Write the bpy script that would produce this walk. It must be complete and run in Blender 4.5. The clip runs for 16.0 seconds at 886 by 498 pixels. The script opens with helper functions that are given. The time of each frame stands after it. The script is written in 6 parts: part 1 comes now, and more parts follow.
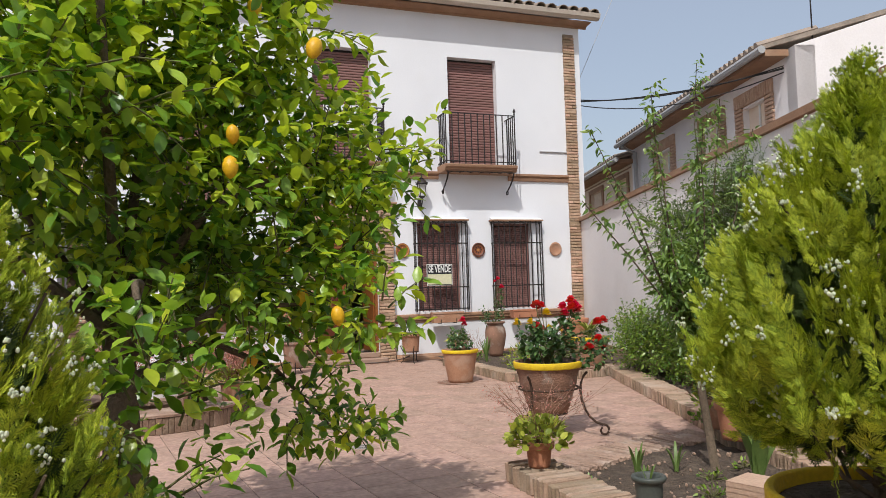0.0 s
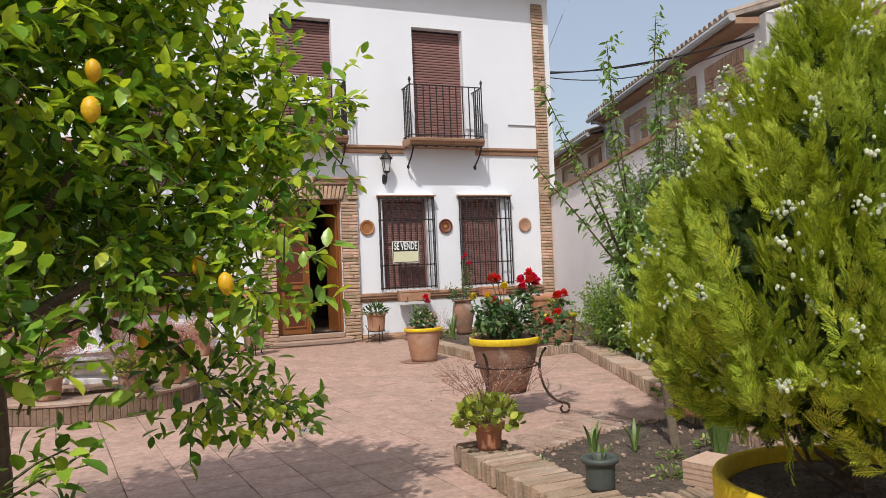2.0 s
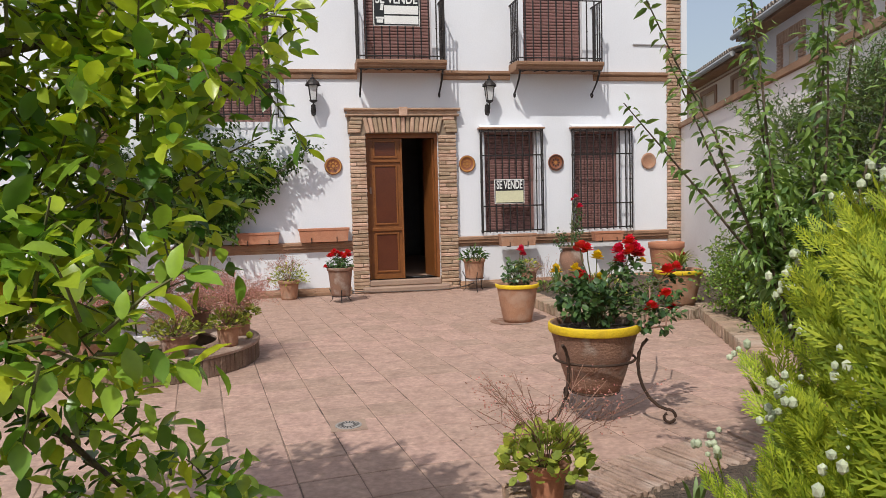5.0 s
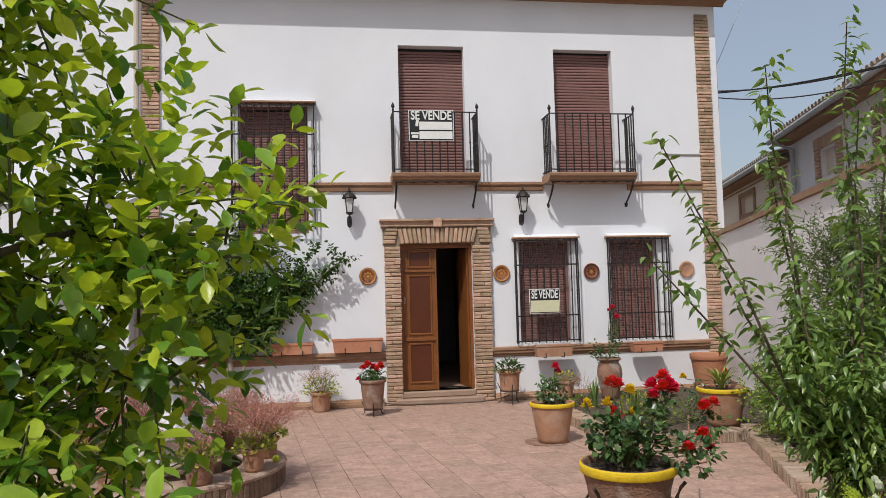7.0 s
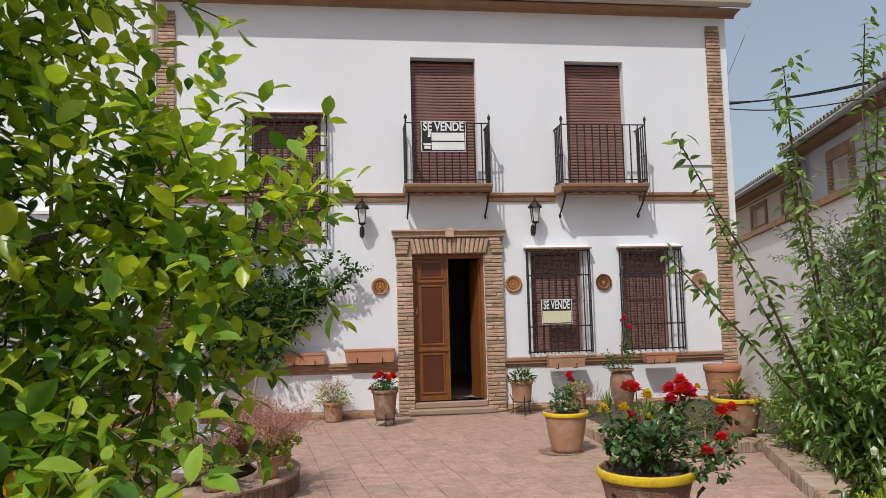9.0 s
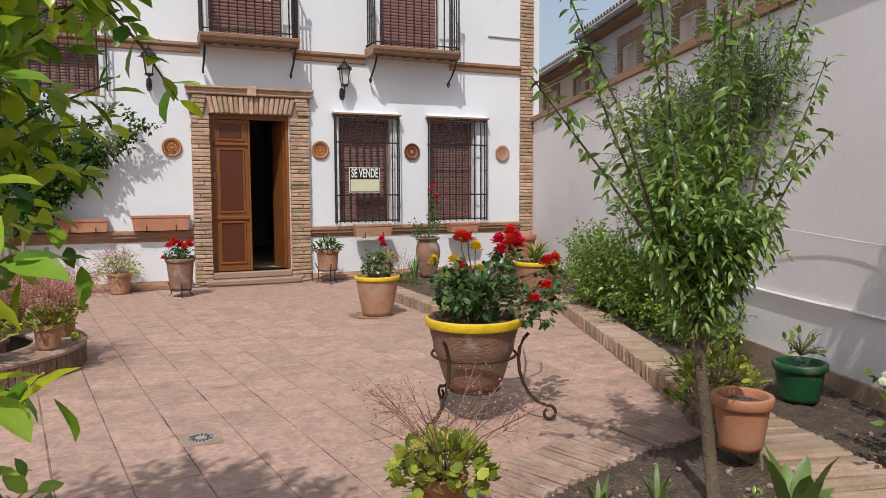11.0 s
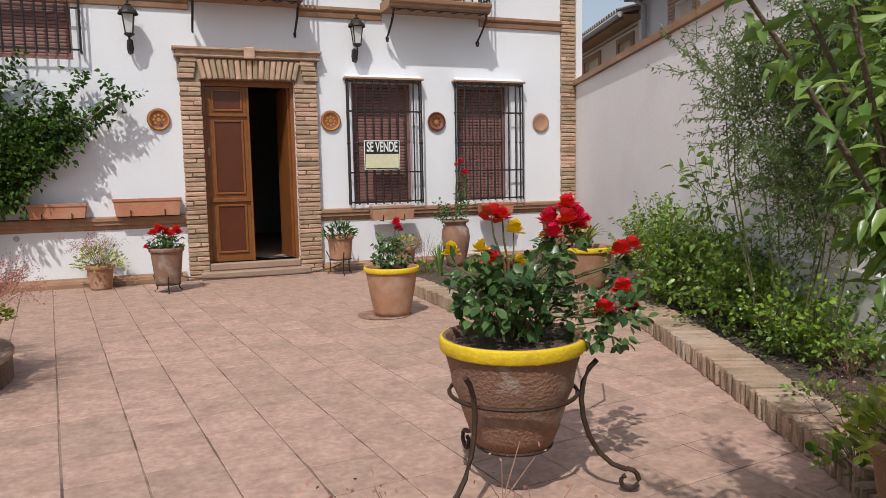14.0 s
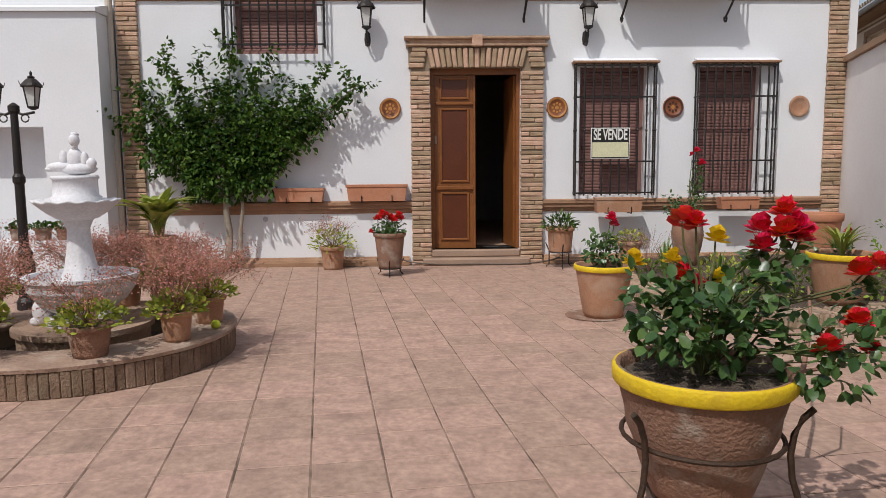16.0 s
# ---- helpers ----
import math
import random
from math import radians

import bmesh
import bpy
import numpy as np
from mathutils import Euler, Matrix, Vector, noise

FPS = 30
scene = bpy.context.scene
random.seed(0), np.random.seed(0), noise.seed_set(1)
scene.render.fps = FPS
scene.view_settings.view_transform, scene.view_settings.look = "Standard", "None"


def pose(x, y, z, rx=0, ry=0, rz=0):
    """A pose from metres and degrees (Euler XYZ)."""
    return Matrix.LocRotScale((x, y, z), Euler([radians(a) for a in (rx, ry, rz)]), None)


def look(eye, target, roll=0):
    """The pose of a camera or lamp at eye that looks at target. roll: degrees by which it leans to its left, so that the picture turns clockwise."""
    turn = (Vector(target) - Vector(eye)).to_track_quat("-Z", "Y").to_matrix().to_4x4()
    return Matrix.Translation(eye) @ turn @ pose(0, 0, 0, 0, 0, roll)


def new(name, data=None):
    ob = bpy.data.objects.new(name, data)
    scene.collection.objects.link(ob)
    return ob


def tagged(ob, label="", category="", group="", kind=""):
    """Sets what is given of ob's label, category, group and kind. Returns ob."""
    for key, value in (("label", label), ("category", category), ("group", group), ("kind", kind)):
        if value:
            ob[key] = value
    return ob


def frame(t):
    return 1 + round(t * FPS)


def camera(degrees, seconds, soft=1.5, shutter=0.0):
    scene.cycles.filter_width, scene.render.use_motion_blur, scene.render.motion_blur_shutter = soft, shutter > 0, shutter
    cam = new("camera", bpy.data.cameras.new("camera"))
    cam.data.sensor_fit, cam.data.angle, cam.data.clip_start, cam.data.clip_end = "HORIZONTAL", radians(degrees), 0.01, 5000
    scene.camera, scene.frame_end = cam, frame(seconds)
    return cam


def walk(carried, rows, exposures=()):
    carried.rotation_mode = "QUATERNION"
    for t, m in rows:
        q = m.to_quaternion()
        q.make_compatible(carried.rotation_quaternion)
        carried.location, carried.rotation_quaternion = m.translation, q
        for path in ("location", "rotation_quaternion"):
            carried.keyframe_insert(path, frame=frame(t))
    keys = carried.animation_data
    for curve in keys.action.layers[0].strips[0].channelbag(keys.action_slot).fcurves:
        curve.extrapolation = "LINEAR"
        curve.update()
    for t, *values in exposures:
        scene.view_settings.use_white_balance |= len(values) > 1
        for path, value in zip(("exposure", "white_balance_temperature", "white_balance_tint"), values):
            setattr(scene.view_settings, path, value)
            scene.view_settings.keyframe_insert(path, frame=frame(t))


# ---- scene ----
cam = camera(62.8, 16.0, soft=0.8)
PATH = [
    (0, (-2.918, -13.246, 1.34), (-2.233, -11.37, 1.449), -1.7),
    (0.5, (-2.911, -13.246, 1.333), (-2.179, -11.388, 1.44), -1.8),
    (1, (-2.886, -13.233, 1.326), (-2.119, -11.39, 1.445), -2.1),
    (1.5, (-2.756, -13.125, 1.283), (-1.948, -11.297, 1.37), -2.3),
    (2, (-2.571, -12.988, 1.269), (-1.833, -11.13, 1.323), -2.4),
    (2.5, (-2.428, -12.784, 1.249), (-1.732, -10.909, 1.239), -2.6),
    (3, (-2.283, -12.58, 1.235), (-1.614, -10.7, 1.092), -2.3),
    (3.5, (-2.101, -12.351, 1.253), (-1.455, -10.468, 1.063), -1.3),
    (3.7, (-2.055, -12.268, 1.258), (-1.458, -10.367, 1.078), -1.3),
    (5.8, (-1.625, -11.854, 1.681), (-1.295, -9.883, 1.599), -1.1),
    (6, (-1.62, -11.856, 1.7), (-1.311, -9.881, 1.65), -1.1),
    (6.5, (-1.617, -11.865, 1.735), (-1.329, -9.887, 1.773), -1.4),
    (7, (-1.626, -11.871, 1.76), (-1.336, -9.896, 1.885), -1.5),
    (7.5, (-1.638, -11.872, 1.773), (-1.354, -9.903, 1.983), -1.7),
    (8, (-1.67, -11.899, 1.771), (-1.401, -9.933, 2.023), -1.6),
    (8.2, (-1.675, -11.901, 1.765), (-1.412, -9.934, 2.017), -1.6),
    (10.3, (-1.698, -11.705, 1.527), (-1.359, -9.736, 1.423), -0.6),
    (10.5, (-1.718, -11.653, 1.507), (-1.249, -9.713, 1.377), -0.2),
    (11, (-1.822, -11.47, 1.473), (-1.019, -9.646, 1.306), -0.2),
    (11.5, (-1.827, -11.285, 1.439), (-0.829, -9.566, 1.216), -0.5),
    (12, (-1.707, -11.027, 1.438), (-0.574, -9.394, 1.219), -0.7),
    (12.5, (-1.575, -10.785, 1.414), (-0.368, -9.211, 1.159), -0.3),
    (13, (-1.448, -10.535, 1.406), (-0.241, -8.956, 1.18), -0.3),
    (13.5, (-1.27, -10.288, 1.362), (-0.292, -8.558, 1.139), -1.0),
    (14, (-1.148, -10.065, 1.341), (-0.433, -8.208, 1.132), -1.1),
    (14.5, (-1.056, -9.894, 1.36), (-0.6, -7.957, 1.158), -0.8),
    (15, (-0.948, -9.807, 1.359), (-0.655, -7.84, 1.14), -0.6),
    (15.5, (-0.832, -9.794, 1.367), (-0.694, -7.812, 1.14), -0.4),
    (16, (-0.791, -9.786, 1.364), (-0.721, -7.801, 1.129), -0.5),
]
walk(cam, [(t, look(e, g, r)) for t, e, g, r in PATH],
     exposures=[(0.0, 0.2), (2.0, 0.25), (3.5, 0.25), (6.0, 0.0), (8.0, -0.05), (10.5, 0.05), (11.5, 0.12), (13.0, 0.18), (14.0, 0.08), (15.0, -0.05), (16.0, -0.1)])

# ---- sky, sun ----
SUN_DIR = Vector((0.30, 0.45, -0.73)).normalized()
world = bpy.data.worlds.new("sky")
scene.world = world
world.use_nodes = True
wn = world.node_tree.nodes
sky = wn.new("ShaderNodeTexSky")
sky.sky_type = "NISHITA"
sky.sun_disc = False
sky.sun_elevation = math.asin(-SUN_DIR.z)
sky.sun_rotation = math.atan2(-SUN_DIR.x, -SUN_DIR.y)
sky.air_density, sky.dust_density, sky.ozone_density = 1.2, 3.0, 1.0
wn["Background"].inputs[1].default_value = 0.14
haze = wn.new("ShaderNodeMix")
haze.data_type = "RGBA"
haze.inputs[0].default_value = 0.5
haze.inputs[7].default_value = (3.1, 3.3, 3.8, 1)
world.node_tree.links.new(sky.outputs[0], haze.inputs[6])
world.node_tree.links.new(haze.outputs[2], wn["Background"].inputs[0])
sun = new("sun", bpy.data.lights.new("sun", "SUN"))
sun.data.energy, sun.data.angle, sun.data.color = 2.9, radians(0.6), (1.0, 0.975, 0.94)
sun.rotation_euler = SUN_DIR.to_track_quat("-Z", "Y").to_euler()


# ---- materials ----
def mat(name, base, rough=0.7, second=None, scale=6.0, fine=60.0, bump=0.15, dist=0.01, metal=0.0,
        stain=None, stain_scale=1.2, stain_amount=0.35, island=0.0, obj=0.0, spec=0.4, trans=0.0, detail=5.0, fine_amt=0.25):
    """A surface with large blotches, fine grain, optional stains and a change from piece to piece."""
    m = bpy.data.materials.new(name)
    m.use_nodes = True
    nt = m.node_tree
    n, ln = nt.nodes, nt.links
    b = n["Principled BSDF"]
    b.inputs["Roughness"].default_value = rough
    b.inputs["Metallic"].default_value = metal
    b.inputs["Specular IOR Level"].default_value = spec
    co = n.new("ShaderNodeTexCoord")
    geo = n.new("ShaderNodeNewGeometry")

    def nz(s, d=detail):
        t = n.new("ShaderNodeTexNoise")
        t.inputs["Scale"].default_value = s
        t.inputs["Detail"].default_value = d
        ln.new(geo.outputs["Position"], t.inputs["Vector"])
        return t

    def mixc(fac, a, bcol, blend="MIX"):
        x = n.new("ShaderNodeMix")
        x.data_type, x.blend_type = "RGBA", blend
        for sock, v in ((x.inputs[0], fac), (x.inputs[6], a), (x.inputs[7], bcol)):
            if isinstance(v, (int, float)):
                sock.default_value = v
            elif isinstance(v, tuple):
                sock.default_value = (*v[:3], 1)
            else:
                ln.new(v, sock)
        return x.outputs[2]

    def ramp(src, lo, hi):
        r = n.new("ShaderNodeMapRange")
        r.inputs[1].default_value, r.inputs[2].default_value = lo, hi
        ln.new(src, r.inputs[0])
        return r.outputs[0]

    sec = second or tuple(c * 0.8 for c in base)
    big = nz(scale)
    col = mixc(ramp(big.outputs[0], 0.35, 0.68), base, sec)
    fn = nz(fine, 3.0)
    col = mixc(fine_amt, col, mixc(ramp(fn.outputs[0], 0.3, 0.7), tuple(c * 0.55 for c in base), tuple(min(1, c * 1.25) for c in base)))
    if stain:
        st = nz(stain_scale, 8.0)
        r = ramp(st.outputs[0], 0.52, 0.72)
        mm = n.new("ShaderNodeMath")
        mm.operation = "MULTIPLY"
        mm.inputs[1].default_value = stain_amount
        ln.new(r, mm.inputs[0])
        col = mixc(mm.outputs[0], col, stain)
    if island or obj:
        hs = n.new("ShaderNodeHueSaturation")
        if island:
            src = geo.outputs["Random Per Island"]
        else:
            src = n.new("ShaderNodeObjectInfo").outputs["Random"]
        amt = island or obj
        v = n.new("ShaderNodeMapRange")
        v.inputs[3].default_value, v.inputs[4].default_value = 1 - amt, 1 + amt
        ln.new(src, v.inputs[0])
        ln.new(v.outputs[0], hs.inputs["Value"])
        v2 = n.new("ShaderNodeMapRange")
        v2.inputs[3].default_value, v2.inputs[4].default_value = 0.5 + amt * 0.05, 0.5 - amt * 0.05
        ln.new(src, v2.inputs[0])
        ln.new(v2.outputs[0], hs.inputs["Hue"])
        ln.new(col, hs.inputs["Color"])
        col = hs.outputs[0]
    ln.new(col, b.inputs["Base Color"])
    if trans:
        b.inputs["Subsurface Weight"].default_value = 0.0
        tr = n.new("ShaderNodeBsdfTranslucent")
        brighter = mixc(1.0, col, (0.95, 1.0, 0.45), "MULTIPLY")
        ln.new(brighter, tr.inputs[0])
        ms = n.new("ShaderNodeMixShader")
        ms.inputs[0].default_value = trans
        ln.new(b.outputs[0], ms.inputs[1])
        ln.new(tr.outputs[0], ms.inputs[2])
        ln.new(ms.outputs[0], n["Material Output"].inputs[0])
    if bump:
        bm_ = n.new("ShaderNodeBump")
        bm_.inputs["Strength"].default_value = bump
        bm_.inputs["Distance"].default_value = dist
        ad = n.new("ShaderNodeMath")
        ad.operation = "ADD"
        ln.new(fn.outputs[0], ad.inputs[0])
        ln.new(big.outputs[0], ad.inputs[1])
        ln.new(ad.outputs[0], bm_.inputs["Height"])
        ln.new(bm_.outputs[0], b.inputs["Normal"])
    return m


M_WALL = mat("lime_wash", (0.76, 0.77, 0.79), 0.85, (0.71, 0.72, 0.745), 0.7, 40, 0.25, 0.006, stain=(0.60, 0.58, 0.54), stain_scale=0.8, stain_amount=0.22, fine_amt=0.06)
M_SIDE = mat("side_wall_paint", (0.85, 0.81, 0.80), 0.9, (0.80, 0.76, 0.75), 0.6, 30, 0.25, 0.008, stain=(0.5, 0.45, 0.42), stain_scale=0.7, stain_amount=0.25, fine_amt=0.08)
M_CREAM = mat("cream_render", (0.80, 0.67, 0.53), 0.9, (0.74, 0.60, 0.47), 0.8, 30, 0.2, fine_amt=0.1)
M_BRICK = mat("thin_brick", (0.50, 0.345, 0.235), 0.85, (0.38, 0.24, 0.155), 9, 70, 0.7, 0.014, stain=(0.58, 0.45, 0.33), stain_scale=5, stain_amount=0.4, obj=0.28)
M_MORTAR = mat("mortar", (0.27, 0.205, 0.145), 0.95, (0.25, 0.19, 0.13), 12, 90, 0.5)
M_BAND = mat("brick_moulding", (0.36, 0.21, 0.125), 0.85, (0.27, 0.155, 0.095), 5, 60, 0.5, 0.01, stain=(0.5, 0.4, 0.3), stain_amount=0.3)
M_POOL = mat("pool_brick", (0.235, 0.155, 0.105), 0.9, (0.14, 0.09, 0.062), 5, 60, 0.8, 0.014, stain=(0.34, 0.26, 0.19), stain_scale=6, stain_amount=0.5, obj=0.14)
M_BORDER = mat("border_brick", (0.36, 0.255, 0.175), 0.9, (0.27, 0.19, 0.13), 7, 60, 0.7, 0.012, stain=(0.42, 0.36, 0.29), stain_scale=3, stain_amount=0.5, obj=0.2)
M_RIM = mat("worn_rim", (0.40, 0.275, 0.205), 0.9, (0.27, 0.18, 0.135), 6, 40, 0.8, 0.014, stain=(0.50, 0.41, 0.34), stain_scale=4, stain_amount=0.6, obj=0.06)
M_TILE = mat("patio_tile", (0.475, 0.315, 0.243), 0.66, (0.31, 0.195, 0.152), 8.0, 26, 0.6, 0.008, stain=(0.25, 0.16, 0.128), stain_scale=5.5, stain_amount=0.6, obj=0.10, fine_amt=0.45)
M_JOINT = mat("tile_joint", (0.33, 0.225, 0.17), 0.95, (0.06, 0.042, 0.033), 2.7, 60, 0.5, stain=(0.02, 0.015, 0.012), stain_scale=4.0, stain_amount=0.9)
M_EARTH = mat("earth", (0.13, 0.095, 0.07), 0.95, (0.06, 0.045, 0.032), 9, 60, 1.0, 0.04, stain=(0.22, 0.17, 0.125), stain_scale=12, stain_amount=0.6, fine_amt=0.5)
M_GROUND = mat("dry_ground", (0.20, 0.15, 0.10), 0.95, (0.15, 0.12, 0.08), 0.5, 10, 0.4)
M_TERRA = mat("terracotta", (0.42, 0.225, 0.135), 0.8, (0.33, 0.17, 0.10), 8, 70, 0.35, 0.006, stain=(0.50, 0.38, 0.29), stain_scale=5, stain_amount=0.55)
M_TERRA_OLD = mat("weathered_terracotta", (0.30, 0.165, 0.11), 0.85, (0.15, 0.088, 0.06), 5, 70, 0.8, 0.012, stain=(0.52, 0.44, 0.37), stain_scale=5, stain_amount=0.85)
M_TERRA_RED = mat("red_terracotta", (0.46, 0.20, 0.11), 0.7, (0.40, 0.165, 0.09), 6, 70, 0.25, 0.005, stain=(0.5, 0.3, 0.2), stain_scale=4, stain_amount=0.4)
M_YELLOW = mat("yellow_paint", (0.74, 0.52, 0.015), 0.72, (0.66, 0.44, 0.015), 14, 60, 0.45, 0.008, stain=(0.5, 0.32, 0.04), stain_scale=9, stain_amount=0.4)
M_GREENPOT = mat("green_glaze", (0.012, 0.075, 0.028), 0.4, (0.014, 0.085, 0.032), 8, 60, 0.3, stain=(0.18, 0.22, 0.12), stain_scale=6, stain_amount=0.5)
M_BLACKPLASTIC = mat("black_plastic", (0.06, 0.072, 0.064), 0.5, (0.08, 0.088, 0.075), 10, 80, 0.1)
M_IRON = mat("wrought_iron", (0.025, 0.022, 0.021), 0.5, (0.035, 0.026, 0.022), 20, 90, 0.2, metal=0.3)
M_RUST = mat("rusty_iron", (0.07, 0.04, 0.025), 0.7, (0.04, 0.025, 0.018), 25, 90, 0.4, metal=0.3)
M_SHUTTER = mat("brown_shutter", (0.24, 0.125, 0.108), 0.5, (0.20, 0.10, 0.085), 3, 60, 0.1, obj=0.08)
M_WOOD = mat("varnished_wood", (0.235, 0.085, 0.022), 0.42, (0.18, 0.06, 0.016), 7, 45, 0.15, 0.004, stain=(0.12, 0.04, 0.012), stain_scale=4)
M_PANEL = mat("dark_door_panel", (0.105, 0.03, 0.013), 0.3, (0.085, 0.024, 0.011), 4, 45, 0.06)
M_MARBLE = mat("white_stone", (0.74, 0.73, 0.75), 0.6, (0.66, 0.65, 0.67), 6, 50, 0.2, stain=(0.5, 0.47, 0.44), stain_scale=5, stain_amount=0.3)
M_ROOF = mat("roof_tile", (0.36, 0.29, 0.235), 0.9, (0.24, 0.19, 0.15), 4, 40, 0.6, stain=(0.12, 0.11, 0.09), stain_scale=3, stain_amount=0.6, island=0.2)
M_GUTTER = mat("cream_gutter", (0.55, 0.48, 0.40), 0.5, (0.50, 0.43, 0.36), 4, 60, 0.05)
M_GREYPIPE = mat("grey_pipe", (0.42, 0.42, 0.42), 0.5, (0.36, 0.36, 0.36), 4, 60, 0.05)
M_SIGNW = mat("sign_white", (0.78, 0.78, 0.74), 0.5, (0.72, 0.72, 0.68), 3, 60, 0.0)
M_SIGNC = mat("sign_cream", (0.66, 0.64, 0.42), 0.5, (0.62, 0.6, 0.4), 3, 60, 0.0)
M_SIGNGAPB = mat("sign_and_gap_black", (0.015, 0.015, 0.015), 0.4, (0.02, 0.02, 0.02), 3, 60, 0.0)
M_DARK = mat("dim_interior_paint", (0.35, 0.32, 0.29), 0.9)
M_STONE = mat("threshold_stone", (0.36, 0.25, 0.18), 0.6, (0.30, 0.2, 0.15), 4, 50, 0.3)
M_BLACKCABLE = mat("black_cable", (0.02, 0.02, 0.02), 0.6)
M_BARK = mat("grey_bark", (0.15, 0.11, 0.075), 0.9, (0.10, 0.075, 0.05), 25, 90, 0.8, 0.012)
M_BARK_PALE = mat("pale_bark", (0.34, 0.29, 0.23), 0.9, (0.24, 0.20, 0.155), 22, 90, 0.7, 0.01)
M_TWIG = mat("green_twig", (0.12, 0.12, 0.045), 0.8)
M_DRYTWIG = mat("dry_twig", (0.30, 0.17, 0.11), 0.9, (0.24, 0.12, 0.09), 10)
LEAF = dict(rough=0.33, scale=3.0, fine=40, bump=0.12, spec=0.6)
M_LEMON = mat("lemon_leaf", (0.27, 0.45, 0.05), second=(0.13, 0.28, 0.036), trans=0.44, island=0.6, **LEAF)
M_LEMONYOUNGLIT = mat("young_lit_lemon_leaf", (0.55, 0.64, 0.055), second=(0.38, 0.53, 0.045), trans=0.5, island=0.35, **LEAF)
M_PEAR = mat("pear_leaf", (0.23, 0.34, 0.085), second=(0.14, 0.25, 0.055), trans=0.38, island=0.4, **LEAF)
M_ESPALIER = mat("espalier_leaf", (0.068, 0.135, 0.02), 0.5, (0.032, 0.075, 0.014), 3, 40, 0.1, trans=0.2, island=0.5, spec=0.2)
M_THUJA = mat("thuja_spray", (0.49, 0.55, 0.05), second=(0.28, 0.41, 0.04), rough=0.6, scale=4, fine=40, bump=0.1, trans=0.38, island=0.4)
M_THUJASHADE = mat("thuja_inner_shade", (0.07, 0.11, 0.02), second=(0.05, 0.08, 0.016), rough=0.7, trans=0.2, island=0.3)
M_CONE = mat("pale_cone", (0.50, 0.53, 0.37), 0.8, (0.36, 0.42, 0.26), 30, 90, 0.4, island=0.2)
M_ROSELEAF = mat("rose_leaf", (0.088, 0.168, 0.048), second=(0.055, 0.115, 0.034), trans=0.25, island=0.4, **LEAF)
M_PETAL = mat("red_petal", (0.80, 0.02, 0.03), 0.55, (0.68, 0.012, 0.022), 20, 60, 0.1, trans=0.25, island=0.3)
M_PETALPINK = mat("crimson_petal", (0.78, 0.02, 0.10), 0.55, (0.66, 0.015, 0.08), 20, 60, 0.1, trans=0.25, island=0.3)
M_PETALYEL = mat("yellow_petal", (0.80, 0.55, 0.015), 0.55, (0.75, 0.48, 0.012), 20, 60, 0.1, trans=0.25, island=0.2)
M_SUCC = mat("kalanchoe_leaf", (0.34, 0.38, 0.055), 0.45, (0.24, 0.30, 0.045), 12, 40, 0.1, trans=0.22, island=0.4)
M_DRYFLOWER = mat("dry_flower", (0.52, 0.25, 0.20), 0.9, (0.42, 0.18, 0.15), 20, 60, 0.1, island=0.35, trans=0.2)
M_BEDPLANT = mat("bed_foliage", (0.21, 0.33, 0.045), second=(0.13, 0.24, 0.035), trans=0.35, island=0.5, **LEAF)
M_STRAP = mat("strap_leaf", (0.20, 0.29, 0.08), 0.45, (0.14, 0.22, 0.055), 6, 40, 0.1, trans=0.25, island=0.3)
M_STRIPE = mat("variegated_leaf", (0.42, 0.44, 0.10), 0.45, (0.15, 0.22, 0.04), 9, 40, 0.1, trans=0.25, island=0.4)
M_LEMONFRUIT = mat("lemon_fruit", (0.72, 0.42, 0.015), 0.45, (0.64, 0.34, 0.012), 10, 90, 0.3, 0.003)
M_BALL = mat("lime_felt", (0.55, 0.65, 0.05), 0.9)
M_PLATE = mat("glazed_clay", (0.27, 0.095, 0.042), 0.35, (0.21, 0.07, 0.03), 10)
M_PLATEDARK = mat("plate_pattern_dark", (0.07, 0.03, 0.02), 0.35)
M_PLATEYEL = mat("plate_pattern_ochre", (0.48, 0.22, 0.055), 0.35)
M_HOLLOW = mat("hollow_brick_clay", (0.52, 0.36, 0.26), 0.9, (0.46, 0.3, 0.22), 8)
M_WATERPIPE = mat("grey_hose", (0.12, 0.09, 0.07), 0.6)
M_BULB = mat("frosted_glass", (0.62, 0.62, 0.60), 0.25, (0.55, 0.55, 0.53), 10)


# ---- building helpers ----
def part(name, bm, material, parent=None, label="", smooth=False, kind="", loc=None):
    me = bpy.data.meshes.new(name)
    bm.to_mesh(me)
    bm.free()
    return part_mesh(name, me, material, parent, label, smooth, kind)


def part_mesh(name, me, material, parent=None, label="", smooth=False, kind=""):
    if material and not me.materials:
        me.materials.append(material)
    if smooth:
        me.polygons.foreach_set("use_smooth", [True] * len(me.polygons))
    ob = new(name, me)
    if parent:
        ob.parent = parent
    if label:
        ob["label"] = label
    if kind:
        ob["kind"] = kind
    return ob


def thing(name, at, label, category, group="", rz=0.0, kind=""):
    e = new(name)
    e.empty_display_size = 0.1
    e.matrix_world = pose(*at, 0, 0, rz)
    return tagged(e, label, category, group, kind)


